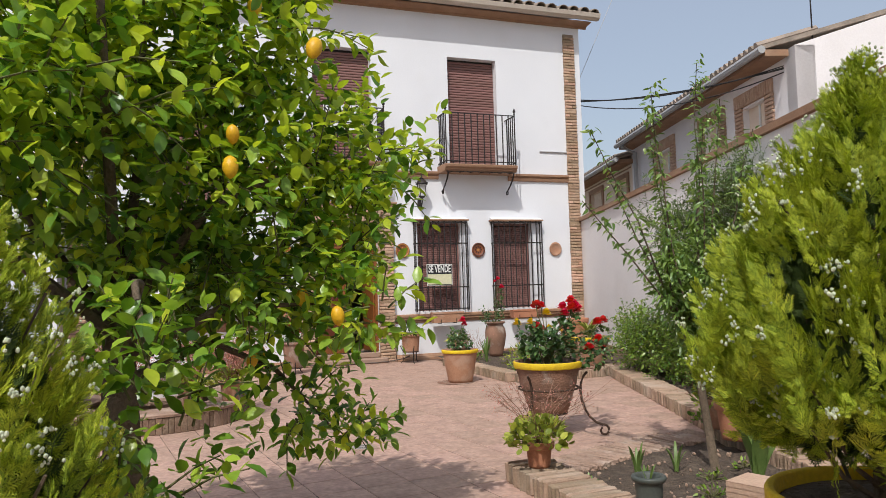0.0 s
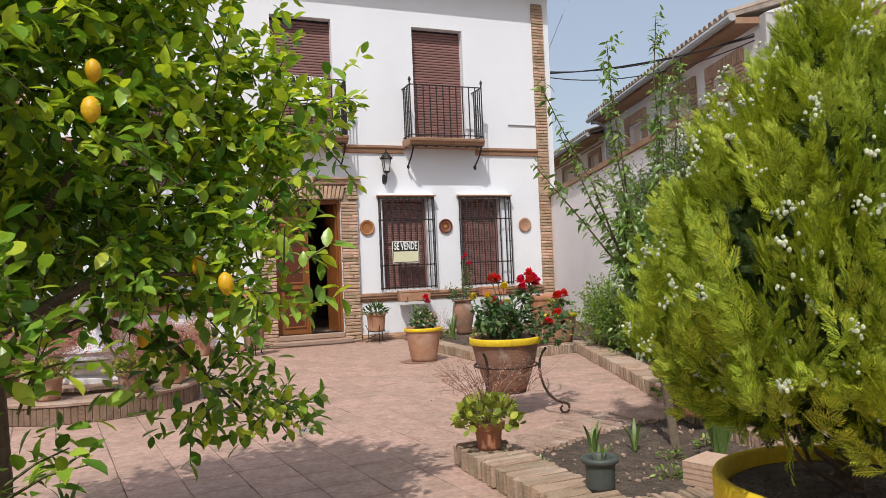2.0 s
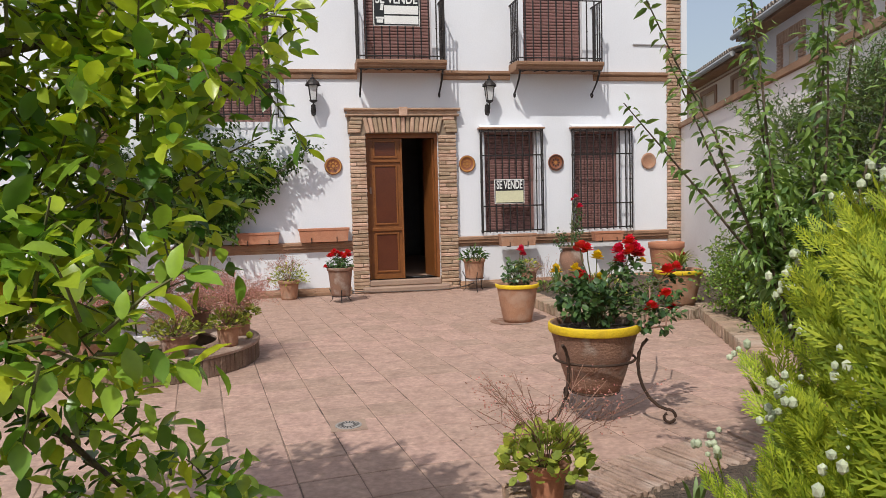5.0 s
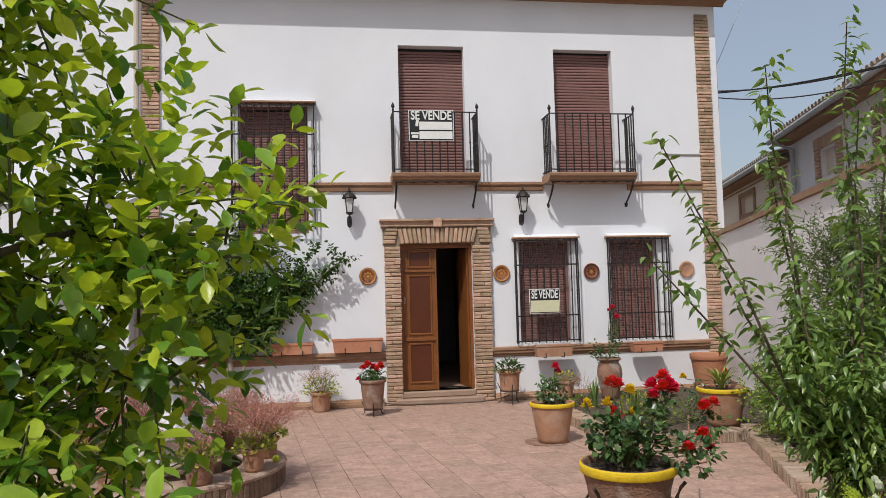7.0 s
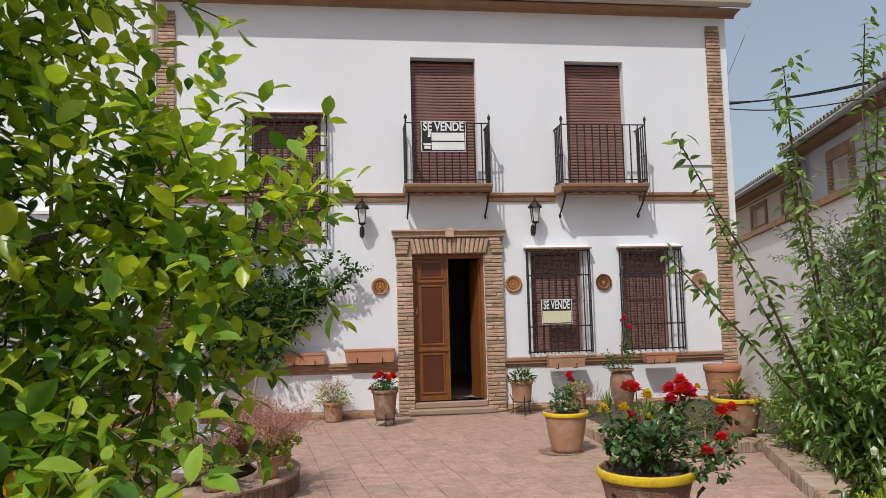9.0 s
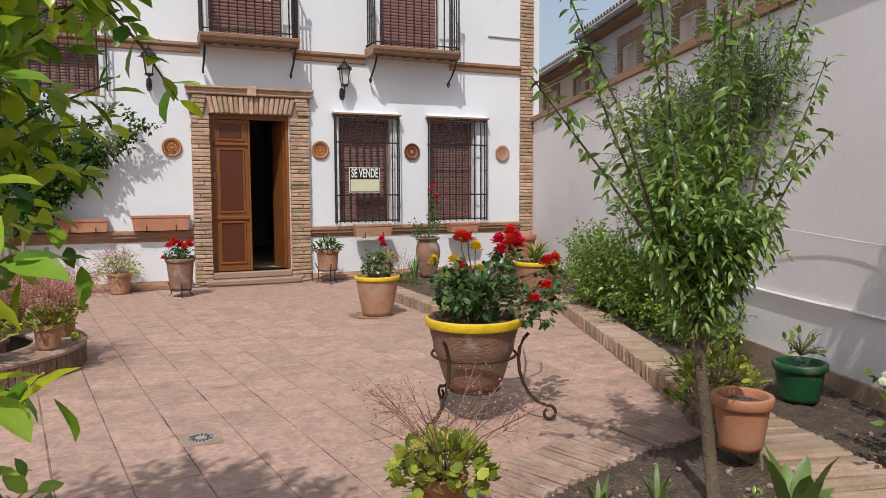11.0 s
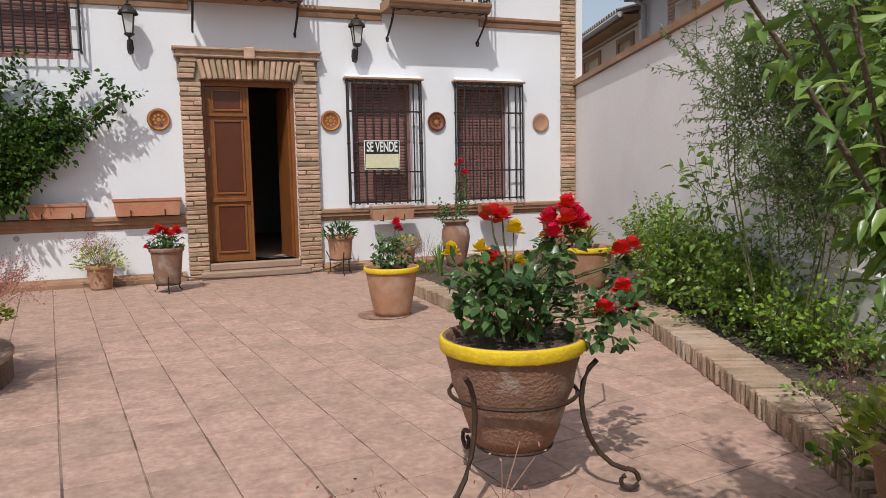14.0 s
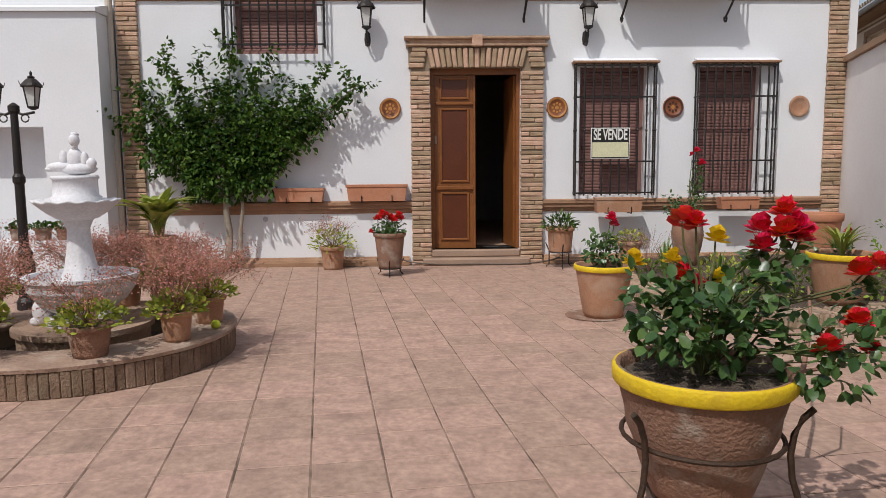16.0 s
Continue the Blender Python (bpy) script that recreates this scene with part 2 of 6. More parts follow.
def box(bm, x0, x1, y0, y1, z0, z1, m=None, bevel=0.0):
    vs = [Vector((x, y, z)) for z in (z0, z1) for y in (y0, y1) for x in (x0, x1)]
    if m is not None:
        vs = [m @ v for v in vs]
    v = [bm.verts.new(p) for p in vs]
    fs = [bm.faces.new([v[i] for i in q]) for q in ((0, 2, 3, 1), (4, 5, 7, 6), (0, 1, 5, 4), (2, 6, 7, 3), (0, 4, 6, 2), (1, 3, 7, 5))]
    if bevel:
        es = list({e for f in fs for e in f.edges})
        bmesh.ops.bevel(bm, geom=es, offset=bevel, segments=1, affect="EDGES")
    return v


def boxm(*a, m=None, bevel=0.0):
    bm = bmesh.new()
    box(bm, *a, m=m, bevel=bevel)
    return bm


def lathe(bm, profile, segs=28, m=None, wobble=0.0, close=False):
    """Turn (radius, height) pairs round the z axis."""
    rings = []
    for r, z in profile:
        ring = []
        for i in range(segs):
            a = 2 * math.pi * i / segs
            rr = r * (1 + wobble * math.sin(3 * a + z * 9))
            p = Vector((rr * math.cos(a), rr * math.sin(a), z))
            ring.append(bm.verts.new(m @ p if m is not None else p))
        rings.append(ring)
    for a, b in zip(rings, rings[1:]):
        for i in range(segs):
            j = (i + 1) % segs
            bm.faces.new((a[i], a[j], b[j], b[i]))
    if close:
        bm.faces.new(list(reversed(rings[0])))
        bm.faces.new(rings[-1])
    return rings


def tube(bm, pts, r0, r1=None, sides=6):
    """A tapered round rod along points."""
    pts = [Vector(p) for p in pts]
    r1 = r0 if r1 is None else r1
    rings = []
    for i, p in enumerate(pts):
        d = (pts[min(i + 1, len(pts) - 1)] - pts[max(i - 1, 0)])
        d = d.normalized() if d.length > 1e-9 else Vector((0, 0, 1))
        up = Vector((0, 0, 1)) if abs(d.z) < 0.9 else Vector((1, 0, 0))
        u = d.cross(up).normalized()
        w = d.cross(u)
        r = r0 + (r1 - r0) * i / max(1, len(pts) - 1)
        rings.append([bm.verts.new(p + (u * math.cos(2 * math.pi * k / sides) + w * math.sin(2 * math.pi * k / sides)) * r) for k in range(sides)])
    for a, b in zip(rings, rings[1:]):
        for k in range(sides):
            j = (k + 1) % sides
            bm.faces.new((a[k], a[j], b[j], b[k]))
    bm.faces.new(rings[0])
    bm.faces.new(list(reversed(rings[-1])))


def prism(bm, poly, z0, z1):
    """An upright block over a plan outline, counter-clockwise."""
    lo = [bm.verts.new((x, y, z0)) for x, y in poly]
    hi = [bm.verts.new((x, y, z1)) for x, y in poly]
    bm.faces.new(list(reversed(lo)))
    bm.faces.new(hi)
    n = len(poly)
    for i in range(n):
        j = (i + 1) % n
        bm.faces.new((lo[i], lo[j], hi[j], hi[i]))


def profile_x(bm, pts, x0, x1):
    """A moulding: a (y, z) outline run along x."""
    a = [bm.verts.new((x0, y, z)) for y, z in pts]
    b = [bm.verts.new((x1, y, z)) for y, z in pts]
    n = len(pts)
    for i in range(n):
        j = (i + 1) % n
        bm.faces.new((a[i], b[i], b[j], a[j]))
    bm.faces.new(list(reversed(a)))
    bm.faces.new(b)
    bmesh.ops.recalc_face_normals(bm, faces=bm.faces)


def wall_grid(x0, x1, z0, z1, thick, openings):
    """A wall standing in the x-z plane, front at y = 0, with openings right through it."""
    xs = sorted({x0, x1, *[v for o in openings for v in o[:2]]})
    zs = sorted({z0, z1, *[v for o in openings for v in o[2:]]})
    bm = bmesh.new()
    cache = {}

    def v(x, y, z):
        k = (round(x, 4), round(y, 4), round(z, 4))
        if k not in cache:
            cache[k] = bm.verts.new((x, y, z))
        return cache[k]

    def solid(i, k):
        if not (0 <= i < len(xs) - 1 and 0 <= k < len(zs) - 1):
            return False
        cx, cz = (xs[i] + xs[i + 1]) / 2, (zs[k] + zs[k + 1]) / 2
        return not any(o[0] < cx < o[1] and o[2] < cz < o[3] for o in openings)

    for i in range(len(xs) - 1):
        for k in range(len(zs) - 1):
            if not solid(i, k):
                continue
            a, b, c, d = xs[i], xs[i + 1], zs[k], zs[k + 1]
            bm.faces.new((v(a, 0, c), v(b, 0, c), v(b, 0, d), v(a, 0, d)))
            bm.faces.new((v(b, thick, c), v(a, thick, c), v(a, thick, d), v(b, thick, d)))
            if not solid(i - 1, k):
                bm.faces.new((v(a, thick, c), v(a, 0, c), v(a, 0, d), v(a, thick, d)))
            if not solid(i + 1, k):
                bm.faces.new((v(b, 0, c), v(b, thick, c), v(b, thick, d), v(b, 0, d)))
            if not solid(i, k - 1):
                bm.faces.new((v(a, thick, c), v(b, thick, c), v(b, 0, c), v(a, 0, c)))
            if not solid(i, k + 1):
                bm.faces.new((v(a, 0, d), v(b, 0, d), v(b, thick, d), v(a, thick, d)))
    return bm


# ---- the ground ----
g = boxm(-400, 400, -400, 400, -0.5, -0.03)
tagged(part("ground", g, M_GROUND), "dry bare earth reaching to the horizon", "ground", kind="structure")
g = boxm(-9.0, 5.3, -16.0, 0.6, -0.03, -0.004)
patio = tagged(part("patio_floor", g, M_JOINT), "square clay-coloured patio tiles with dark sandy joints", "floor", kind="structure")

# ---- the house front ----
OPEN_DOOR = (-0.60, 0.60, 0.20, 2.61)
OPEN_W1 = (1.40, 2.29, 0.92, 2.62)
OPEN_W2 = (3.01, 3.83, 0.92, 2.62)
OPEN_B1 = (-0.56, 0.55, 3.76, 5.94)
OPEN_B2 = (2.12, 3.17, 3.76, 5.93)
OPEN_L = (-3.14, -2.06, 2.80, 4.90)
front = part("wall_front", wall_grid(-4.66, 5.13, 0.0, 6.9, 0.45, [OPEN_DOOR, OPEN_W1, OPEN_W2, OPEN_B1, OPEN_B2, OPEN_L]), M_WALL)
tagged(front, "whitewashed two-storey house front with door, windows and balconies", "wall", kind="structure")

HOUSE_BACK = 8.0
hb = bmesh.new()
box(hb, 4.68, 5.13, 0.45, HOUSE_BACK, 0, 6.9)
box(hb, -4.66, 5.13, HOUSE_BACK, HOUSE_BACK + 0.3, 0, 6.9)
box(hb, -4.66, -4.36, 0.45, HOUSE_BACK, 0, 6.9)
tagged(part("wall_house_body", hb, M_WALL), "whitewashed side and rear walls of the house", "wall", kind="structure")

# room behind the door and the closed rooms behind the shutters
ri = bmesh.new()
box(ri, -1.9, 1.9, 5.0, 5.2, 0.2, 3.0)
box(ri, -2.1, -1.9, 0.45, 5.2, 0.2, 3.0)
box(ri, 1.1, 1.3, 0.45, 5.2, 0.2, 3.0)
tagged(part("wall_hall", ri, M_DARK), "dim painted hallway walls", "wall", kind="structure")
tagged(part("floor_hall", boxm(-2.1, 1.9, 0.30, 5.2, 0.1, 0.2), M_STONE), "dark reddish hallway floor", "floor", kind="structure")
tagged(part("ceiling_hall", boxm(-2.1, 1.9, 0.45, 5.2, 3.0, 3.1), M_DARK), "dim hallway ceiling", "ceiling", kind="structure")
# added white panel, stands in for a sunlit strip of wall beyond the door
tagged(part("hall_partition", boxm(-0.55, 0.02, 3.0, 3.15, 0.2, 1.75), M_WALL), "low white panel added for the sunlit strip inside the hallway", "partition")


def slat_shutter(name, x0, x1, z0, z1, y, pitch, mat_, label):
    t = thing(name, ((x0 + x1) / 2, y, z0), label, "shutter")
    w = (x1 - x0) / 2
    n_ = int((z1 - z0) / pitch)
    base = None
    for i in range(n_):
        if base is None:
            bm = bmesh.new()
            profile_x(bm, [(0.006, 0.002), (-0.006, 0.008), (-0.009, pitch * 0.5), (-0.006, pitch - 0.008), (0.006, pitch - 0.002), (0.012, pitch * 0.5)], -w, w)
            base = part("slat", bm, mat_, t)
            o = base
        else:
            o = base.copy()
            scene.collection.objects.link(o)
        o.location = (0, 0, i * pitch)
    # added black sheet: paints the shade in the gaps between the slats
    b = boxm(-w, w, 0.02, 0.04, 0, z1 - z0)
    part("backing", b, M_SIGNGAPB, t)
    return t


slat_shutter("roller_shutter", *OPEN_B1, 0.16, 0.052, M_SHUTTER, "brown slatted roller shutter, lowered behind a balcony")
slat_shutter("roller_shutter", *OPEN_B2, 0.16, 0.052, M_SHUTTER, "brown slatted roller shutter, lowered behind a balcony")


def barred_window(name, o, label):
    """Brown louvred window set back in the wall."""
    x0, x1, z0, z1 = o
    t = thing(name, ((x0 + x1) / 2, 0.15, z0), label, "window", kind="structure")
    w, h = (x1 - x0) / 2, z1 - z0
    bm = bmesh.new()
    for a in ((-w, -w + 0.05, 0, h), (w - 0.05, w, 0, h)):
        box(bm, a[0], a[1], -0.03, 0.03, a[2], a[3])
    box(bm, -w + 0.05, w - 0.05, -0.03, 0.03, 0, 0.05)
    box(bm, -w + 0.05, w - 0.05, -0.03, 0.03, h - 0.05, h)
    part("window_frame", bm, M_SHUTTER, t)
    base, pitch = None, 0.043
    for i in range(int((h - 0.1) / pitch)):
        if base is None:
            bm = bmesh.new()
            profile_x(bm, [(0.006, 0.001), (-0.003, 0.004), (-0.006, pitch * 0.5), (-0.003, pitch - 0.006), (0.006, pitch - 0.002), (0.012, pitch * 0.5)], -w + 0.05, w - 0.05)
            base = q = part("slat", bm, M_SHUTTER, t)
        else:
            q = base.copy()
            scene.collection.objects.link(q)
        q.location = (0, 0, 0.05 + i * pitch)
    # added black sheet stands for the shade behind the louvres
    part("backing", boxm(-w + 0.06, w - 0.06, 0.035, 0.05, 0.06, h - 0.06), M_SIGNGAPB, t)
    return t


barred_window("window_1", OPEN_W1, "brown louvred window behind bars with a for-sale sign")
barred_window("window_2", OPEN_W2, "brown louvred window behind wrought-iron bars")
barred_window("window_3", OPEN_L, "brown slatted upper window behind wrought-iron bars")


def bar_cage(x0, x1, z0, z1, y, n_, label, rails):
    t = thing("window_grille", ((x0 + x1) / 2, 0, z0), label, "window grille", "window grilles")
    w, h = (x1 - x0) / 2, z1 - z0
    base = None
    pos = [(-w + 2 * w * i / (n_ - 1), y) for i in range(n_)] + [(s * w, y * 0.35) for s in (-1, 1)]
    for i, (x, yy) in enumerate(pos):
        if base is None:
            bm = bmesh.new()
            tube(bm, [(0, 0, 0), (0, 0, h)], 0.0115, sides=6)
            lathe(bm, [(0.009, h * 0.5 - 0.022), (0.02, h * 0.5), (0.009, h * 0.5 + 0.022)], 8)
            base = part("bar", bm, M_IRON, t)
            o = base
        else:
            o = base.copy()
            scene.collection.objects.link(o)
        o.location = (x, yy, 0)
    for f in rails:
        bm = bmesh.new()
        box(bm, -w, w, y - 0.006, y + 0.006, h * f - 0.011, h * f + 0.011)
        for s in (-w, w):
            box(bm, s - 0.006, s + 0.006, y + 0.006, 0.02, h * f - 0.011, h * f + 0.011)
        part("rail", bm, M_IRON, t)
    # hood over the cage: thin moulding with a sloped white coping on it
    bm = bmesh.new()
    box(bm, -w - 0.04, w + 0.04, y - 0.03, -0.001, h + 0.005, h + 0.035, bevel=0.006)
    part("hood", bm, M_BAND, t, "thin brown moulding")
    bm = bmesh.new()
    profile_x(bm, [(y - 0.01, h + 0.037), (-0.001, h + 0.037), (-0.001, h + 0.085)], -w - 0.02, w + 0.02)
    part("coping", bm, M_WALL, t, "white sloped coping")
    return t


RAILS = (0.02, 0.26, 0.75, 0.985)
bar_cage(1.32, 2.385, 0.915, 2.645, -0.13, 10, "black wrought-iron grille over the ground-floor window", RAILS)
bar_cage(2.945, 4.01, 0.915, 2.645, -0.13, 10, "black wrought-iron grille over the ground-floor window", RAILS)
bar_cage(-3.25, -1.96, 2.86, 4.90, -0.13, 12, "black wrought-iron grille over the upper window", RAILS)

# ---- mouldings ----
bm = bmesh.new()
for a, b in ((-4.36, -0.70), (0.68, 1.86), (3.36, 4.73)):
    profile_x(bm, [(0.0, 3.47), (-0.035, 3.48), (-0.05, 3.53), (-0.03, 3.545), (-0.075, 3.575), (-0.075, 3.615), (0.0, 3.63)], a, b)
tagged(part("trim_floor_band", bm, M_BAND), "brown brick moulding between the two storeys", "moulding", kind="structure")
bm = bmesh.new()
for a, b in ((-4.36, -0.85), (0.90, 4.73)):
    profile_x(bm, [(0.0, 0.70), (-0.02, 0.715), (-0.02, 0.75), (-0.055, 0.765), (-0.055, 0.805), (-0.075, 0.815), (-0.075, 0.855), (0.0, 0.87)], a, b)
tagged(part("trim_sill_band", bm, M_BAND), "brown brick moulding along the window sills", "moulding", kind="structure")
bm = bmesh.new()
for a, b in ((-4.36, -0.90), (0.92, 4.95)):
    profile_x(bm, [(0.0, 0.0), (-0.10, 0.0), (-0.10, 0.05), (-0.07, 0.055), (-0.06, 0.08), (-0.03, 0.09), (-0.02, 0.11), (0.0, 0.115)], a, b)
tagged(part("baseboard_front", bm, M_BAND), "worn brown brick skirting at the foot of the wall", "skirting", kind="structure")
# eaves
bm = bmesh.new()
profile_x(bm, [(0.0, 6.775), (-0.035, 6.78), (-0.05, 6.815), (-0.10, 6.825), (-0.26, 6.845), (-0.26, 6.86), (0.0, 6.86)], -4.75, 5.30)
tagged(part("trim_eaves", bm, M_BAND), "stepped brown brick eaves under the gutter", "moulding", kind="structure")
bm = bmesh.new()
profile_x(bm, [(-0.28, 6.87), (-0.36, 6.86), (-0.42, 6.90), (-0.44, 6.98), (-0.43, 6.99), (-0.29, 6.97)], -4.80, 5.42)
tagged(part("gutter", bm, M_GUTTER), "cream metal gutter along the eaves", "gutter", kind="structure")

# roof of barrel tiles
roof = thing("roof", (0, 0, 6.97), "weathered grey-brown barrel-tile roof", "roof", kind="structure")
bm = bmesh.new()
v = [bm.verts.new(p) for p in ((-4.8, -0.38, 0.0), (5.4, -0.38, 0.0), (5.4, 4.2, 1.6), (-4.8, 4.2, 1.6), (-4.8, -0.38, -0.05), (5.4, -0.38, -0.05), (5.4, 4.2, 1.5), (-4.8, 4.2, 1.5))]
for q in ((0, 1, 2, 3), (7, 6, 5, 4), (0, 4, 5, 1), (1, 5, 6, 2), (2, 6, 7, 3), (3, 7, 4, 0)):
    bm.faces.new([v[i] for i in q])
part("roof_deck", bm, M_ROOF, roof)
bm = bmesh.new()
v = [bm.verts.new(p) for p in ((-4.8, 4.2, 1.6), (5.4, 4.2, 1.6), (5.4, 8.6, 0.0), (-4.8, 8.6, 0.0))]
bm.faces.new(v)
part("rear_slope", bm, M_ROOF, roof)
rt = None
for i in range(41):
    for j in range(2):
        if rt is None:
            bm = bmesh.new()
            segs, L = 8, 0.42
            rows_ = []
            for yy, rr in ((0.0, 0.108), (L, 0.085)):
                for ro in (0.0, -0.014):
                    rows_.append([bm.verts.new(((rr + ro) * math.cos(math.pi * k / segs), yy, (rr + ro) * math.sin(math.pi * k / segs) * 0.85)) for k in range(segs + 1)])
            of, inf, ob_, inb = rows_
            for k in range(segs):
                bm.faces.new((of[k], ob_[k], ob_[k + 1], of[k + 1]))
                bm.faces.new((inf[k + 1], inb[k + 1], inb[k], inf[k]))
                bm.faces.new((of[k + 1], inf[k + 1], inf[k], of[k]))
            rt = part("roof_tile", bm, M_ROOF, roof)
            o = rt
        else:
            o = rt.copy()
            scene.collection.objects.link(o)
        o.matrix_basis = pose(-4.72 + i * 0.25 + random.uniform(-0.012, 0.012), -0.44 + j * 0.36 + random.uniform(-0.015, 0.015), 0.01 + j * 0.13 + random.uniform(-0.006, 0.01), 19 + random.uniform(-2, 2), 0, random.uniform(-3, 3))


# ---- thin bricks: pilasters and door surround ----
def brick_mesh(w, d, h, seed):
    rnd = random.Random(seed)
    bm = bmesh.new()
    box(bm, -w / 2, w / 2, -d, 0, -h / 2, h / 2, bevel=min(h, w) * 0.16)
    for vv in bm.verts:
        vv.co += Vector((rnd.uniform(-1, 1) * 0.003, rnd.uniform(-1, 1) * 0.004, rnd.uniform(-1, 1) * 0.003))
    me = bpy.data.meshes.new("brick")
    bm.to_mesh(me)
    bm.free()
    me.materials.append(M_BRICK)
    return me


def lay(parent, me, m, name="brick"):
    o = new(name, me)
    o.parent = parent
    o.matrix_basis = m
    return o


rb = random.Random(5)


def brick_column(name, x0, x1, z0, z1, proud, label):
    t = thing(name, ((x0 + x1) / 2, 0, z0), label, "pilaster", kind="structure")
    w = x1 - x0
    part("mortar_bed", boxm(-w / 2 + 0.012, w / 2 - 0.012, -proud + 0.022, -0.001, 0, z1 - z0), M_MORTAR, t)
    p = 0.061
    full = [brick_mesh(w, proud, 0.049, s) for s in range(4)]
    half = [brick_mesh(w * 0.6, proud, 0.049, s + 9) for s in range(3)]
    sm = [brick_mesh(w * 0.37, proud, 0.049, s + 19) for s in range(3)]
    for i in range(int((z1 - z0) / p)):
        z = p * (i + 0.5)
        j = lambda a=0.004: rb.uniform(-a, a)
        if i % 3 == 1:
            s = 1 if (i // 3) % 2 else -1
            lay(t, rb.choice(half), pose(s * (w * 0.2) + j(), j(0.006), z + j(), 0, j(0.8), j(1.2)))
            lay(t, rb.choice(sm), pose(-s * (w * 0.315) + j(), j(0.006), z + j(), 0, j(1.2), j(1.2)))
        else:
            lay(t, rb.choice(full), pose(j(), j(0.006), z + j(), 0, j(0.9), j(0.9)))
    return t


brick_column("pilaster_corner", 4.73, 4.99, 0.22, 6.62, 0.05, "narrow brick pilaster at the corner of the white house")
brick_column("pilaster_far", -4.63, -4.36, 0.22, 6.62, 0.05, "narrow brick pilaster beside the neighbouring white wall")
brick_column("pier_door_a", -0.86, -0.60, 0.0, 2.60, 0.085, "thin-brick pier beside the front door")
brick_column("pier_door_b", 0.60, 0.90, 0.0, 2.60, 0.085, "thin-brick pier beside the front door")
arch = thing("door_arch", (0.02, 0, 2.60), "flat brick arch with moulded cornice over the front door", "arch", kind="structure")
part("mortar_bed", boxm(-0.90, 0.90, -0.06, -0.001, 0.0, 0.28), M_MORTAR, arch)
vb = [brick_mesh(0.062, 0.10, 0.25, s + 40) for s in range(4)]
for i in range(17):
    a = (i - 8) / 8
    lay(arch, rb.choice(vb), pose(a * 0.60, 0, 0.13 + rb.uniform(-0.004, 0.004), 0, a * 14, rb.uniform(-1, 1)))
hb_ = [brick_mesh(0.20, 0.10, 0.06, s + 60) for s in range(3)]
for i in range(4):
    for s in (-1, 1):
        lay(arch, rb.choice(hb_), pose(s * (0.80 - (0.015 * i)), 0, 0.035 + i * 0.068, 0, 0, rb.uniform(-1, 1)))
bm = bmesh.new()
profile_x(bm, [(0, 0.275), (-0.11, 0.275), (-0.125, 0.29), (-0.125, 0.305), (0, 0.305)], -0.93, 0.93)
profile_x(bm, [(0, 0.307), (-0.085, 0.307), (-0.09, 0.36), (0, 0.36)], -0.90, 0.90)
profile_x(bm, [(0, 0.362), (-0.12, 0.362), (-0.15, 0.375), (-0.15, 0.40), (0, 0.41)], -0.95, 0.95)
part("cornice", bm, M_BRICK, arch, "moulded brick cornice")
part("keystone", boxm(-0.07, 0.07, -0.155, -0.005, 0.27, 0.415, bevel=0.008), M_BRICK, arch)

# threshold
bm = bmesh.new()
box(bm, -0.72, 0.72, -0.20, 0.30, 0.0, 0.10, bevel=0.02)
box(bm, -0.60, 0.60, -0.08, 0.30, 0.102, 0.20, bevel=0.015)
tagged(part("doorstep", bm, M_STONE), "worn reddish stone doorstep", "step", kind="structure")


# ---- the front door ----
def door_leaf(t, w, h, name):
    leaf = part(name, boxm(0, w, -0.022, 0.022, 0, h, bevel=0.003), M_WOOD, t)
    def slab(nm, x0, x1, z0, z1, mt, y0, y1):
        bm = boxm(x0, x1, y0, y1, z0, z1, bevel=0.006)
        part(nm, bm, mt, leaf)
    for z0, z1 in ((0.14, 0.74), (0.93, 1.86), (2.03, 2.26)):
        if z1 > h:
            z1 = h - 0.08
        slab("panel", 0.10, w - 0.10, z0, z1, M_PANEL, -0.026, -0.0225)
        for a in ((0.075, 0.105, z0 - 0.03, z1 + 0.03), (w - 0.105, w - 0.075, z0 - 0.03, z1 + 0.03), (0.105, w - 0.105, z0 - 0.03, z0), (0.105, w - 0.105, z1, z1 + 0.03)):
            slab("bead", *a, M_WOOD, -0.042, -0.0225)
    slab("rail", 0.02, w - 0.02, 0.80, 0.85, M_WOOD, -0.055, -0.0225)
    slab("rail", 0.02, w - 0.02, 1.93, 1.97, M_WOOD, -0.05, -0.0225)
    return leaf


door = thing("door_1", (-0.60, 0.10, 0.20), "varnished wooden double door, one leaf standing open", "door", kind="structure")
bm = bmesh.new()
box(bm, 0, 0.05, -0.05, 0.06, 0, 2.41)
box(bm, 1.15, 1.20, -0.05, 0.06, 0, 2.41)
box(bm, 0.05, 1.15, -0.05, 0.06, 2.33, 2.41)
part("door_frame", bm, M_WOOD, door)
lf = door_leaf(door, 0.545, 2.32, "leaf")
lf.location = (0.052, 0, 0.005)
lf2 = door_leaf(door, 0.545, 2.32, "leaf")
lf2.matrix_basis = pose(1.145, 0.03, 0.005, 0, 0, 97)
part("stile_cap", boxm(0.575, 0.605, -0.05, -0.022, 0.0, 2.32, bevel=0.004), M_WOOD, door)
part("letter_slot", boxm(0.055, 0.085, -0.045, -0.0225, 1.42, 1.53, bevel=0.004), M_STONE, door)

# ---- side wall, skewed to the house ----
WD = Vector((-0.2873, -0.9578, 0)).normalized()
WN = Vector((-0.9578, 0.2873, 0))
W0 = Vector((5.0, 0.0, 0))


def along(s, out=0.0, z=0.0):
    return W0 + WD * s + WN * out + Vector((0, 0, z))


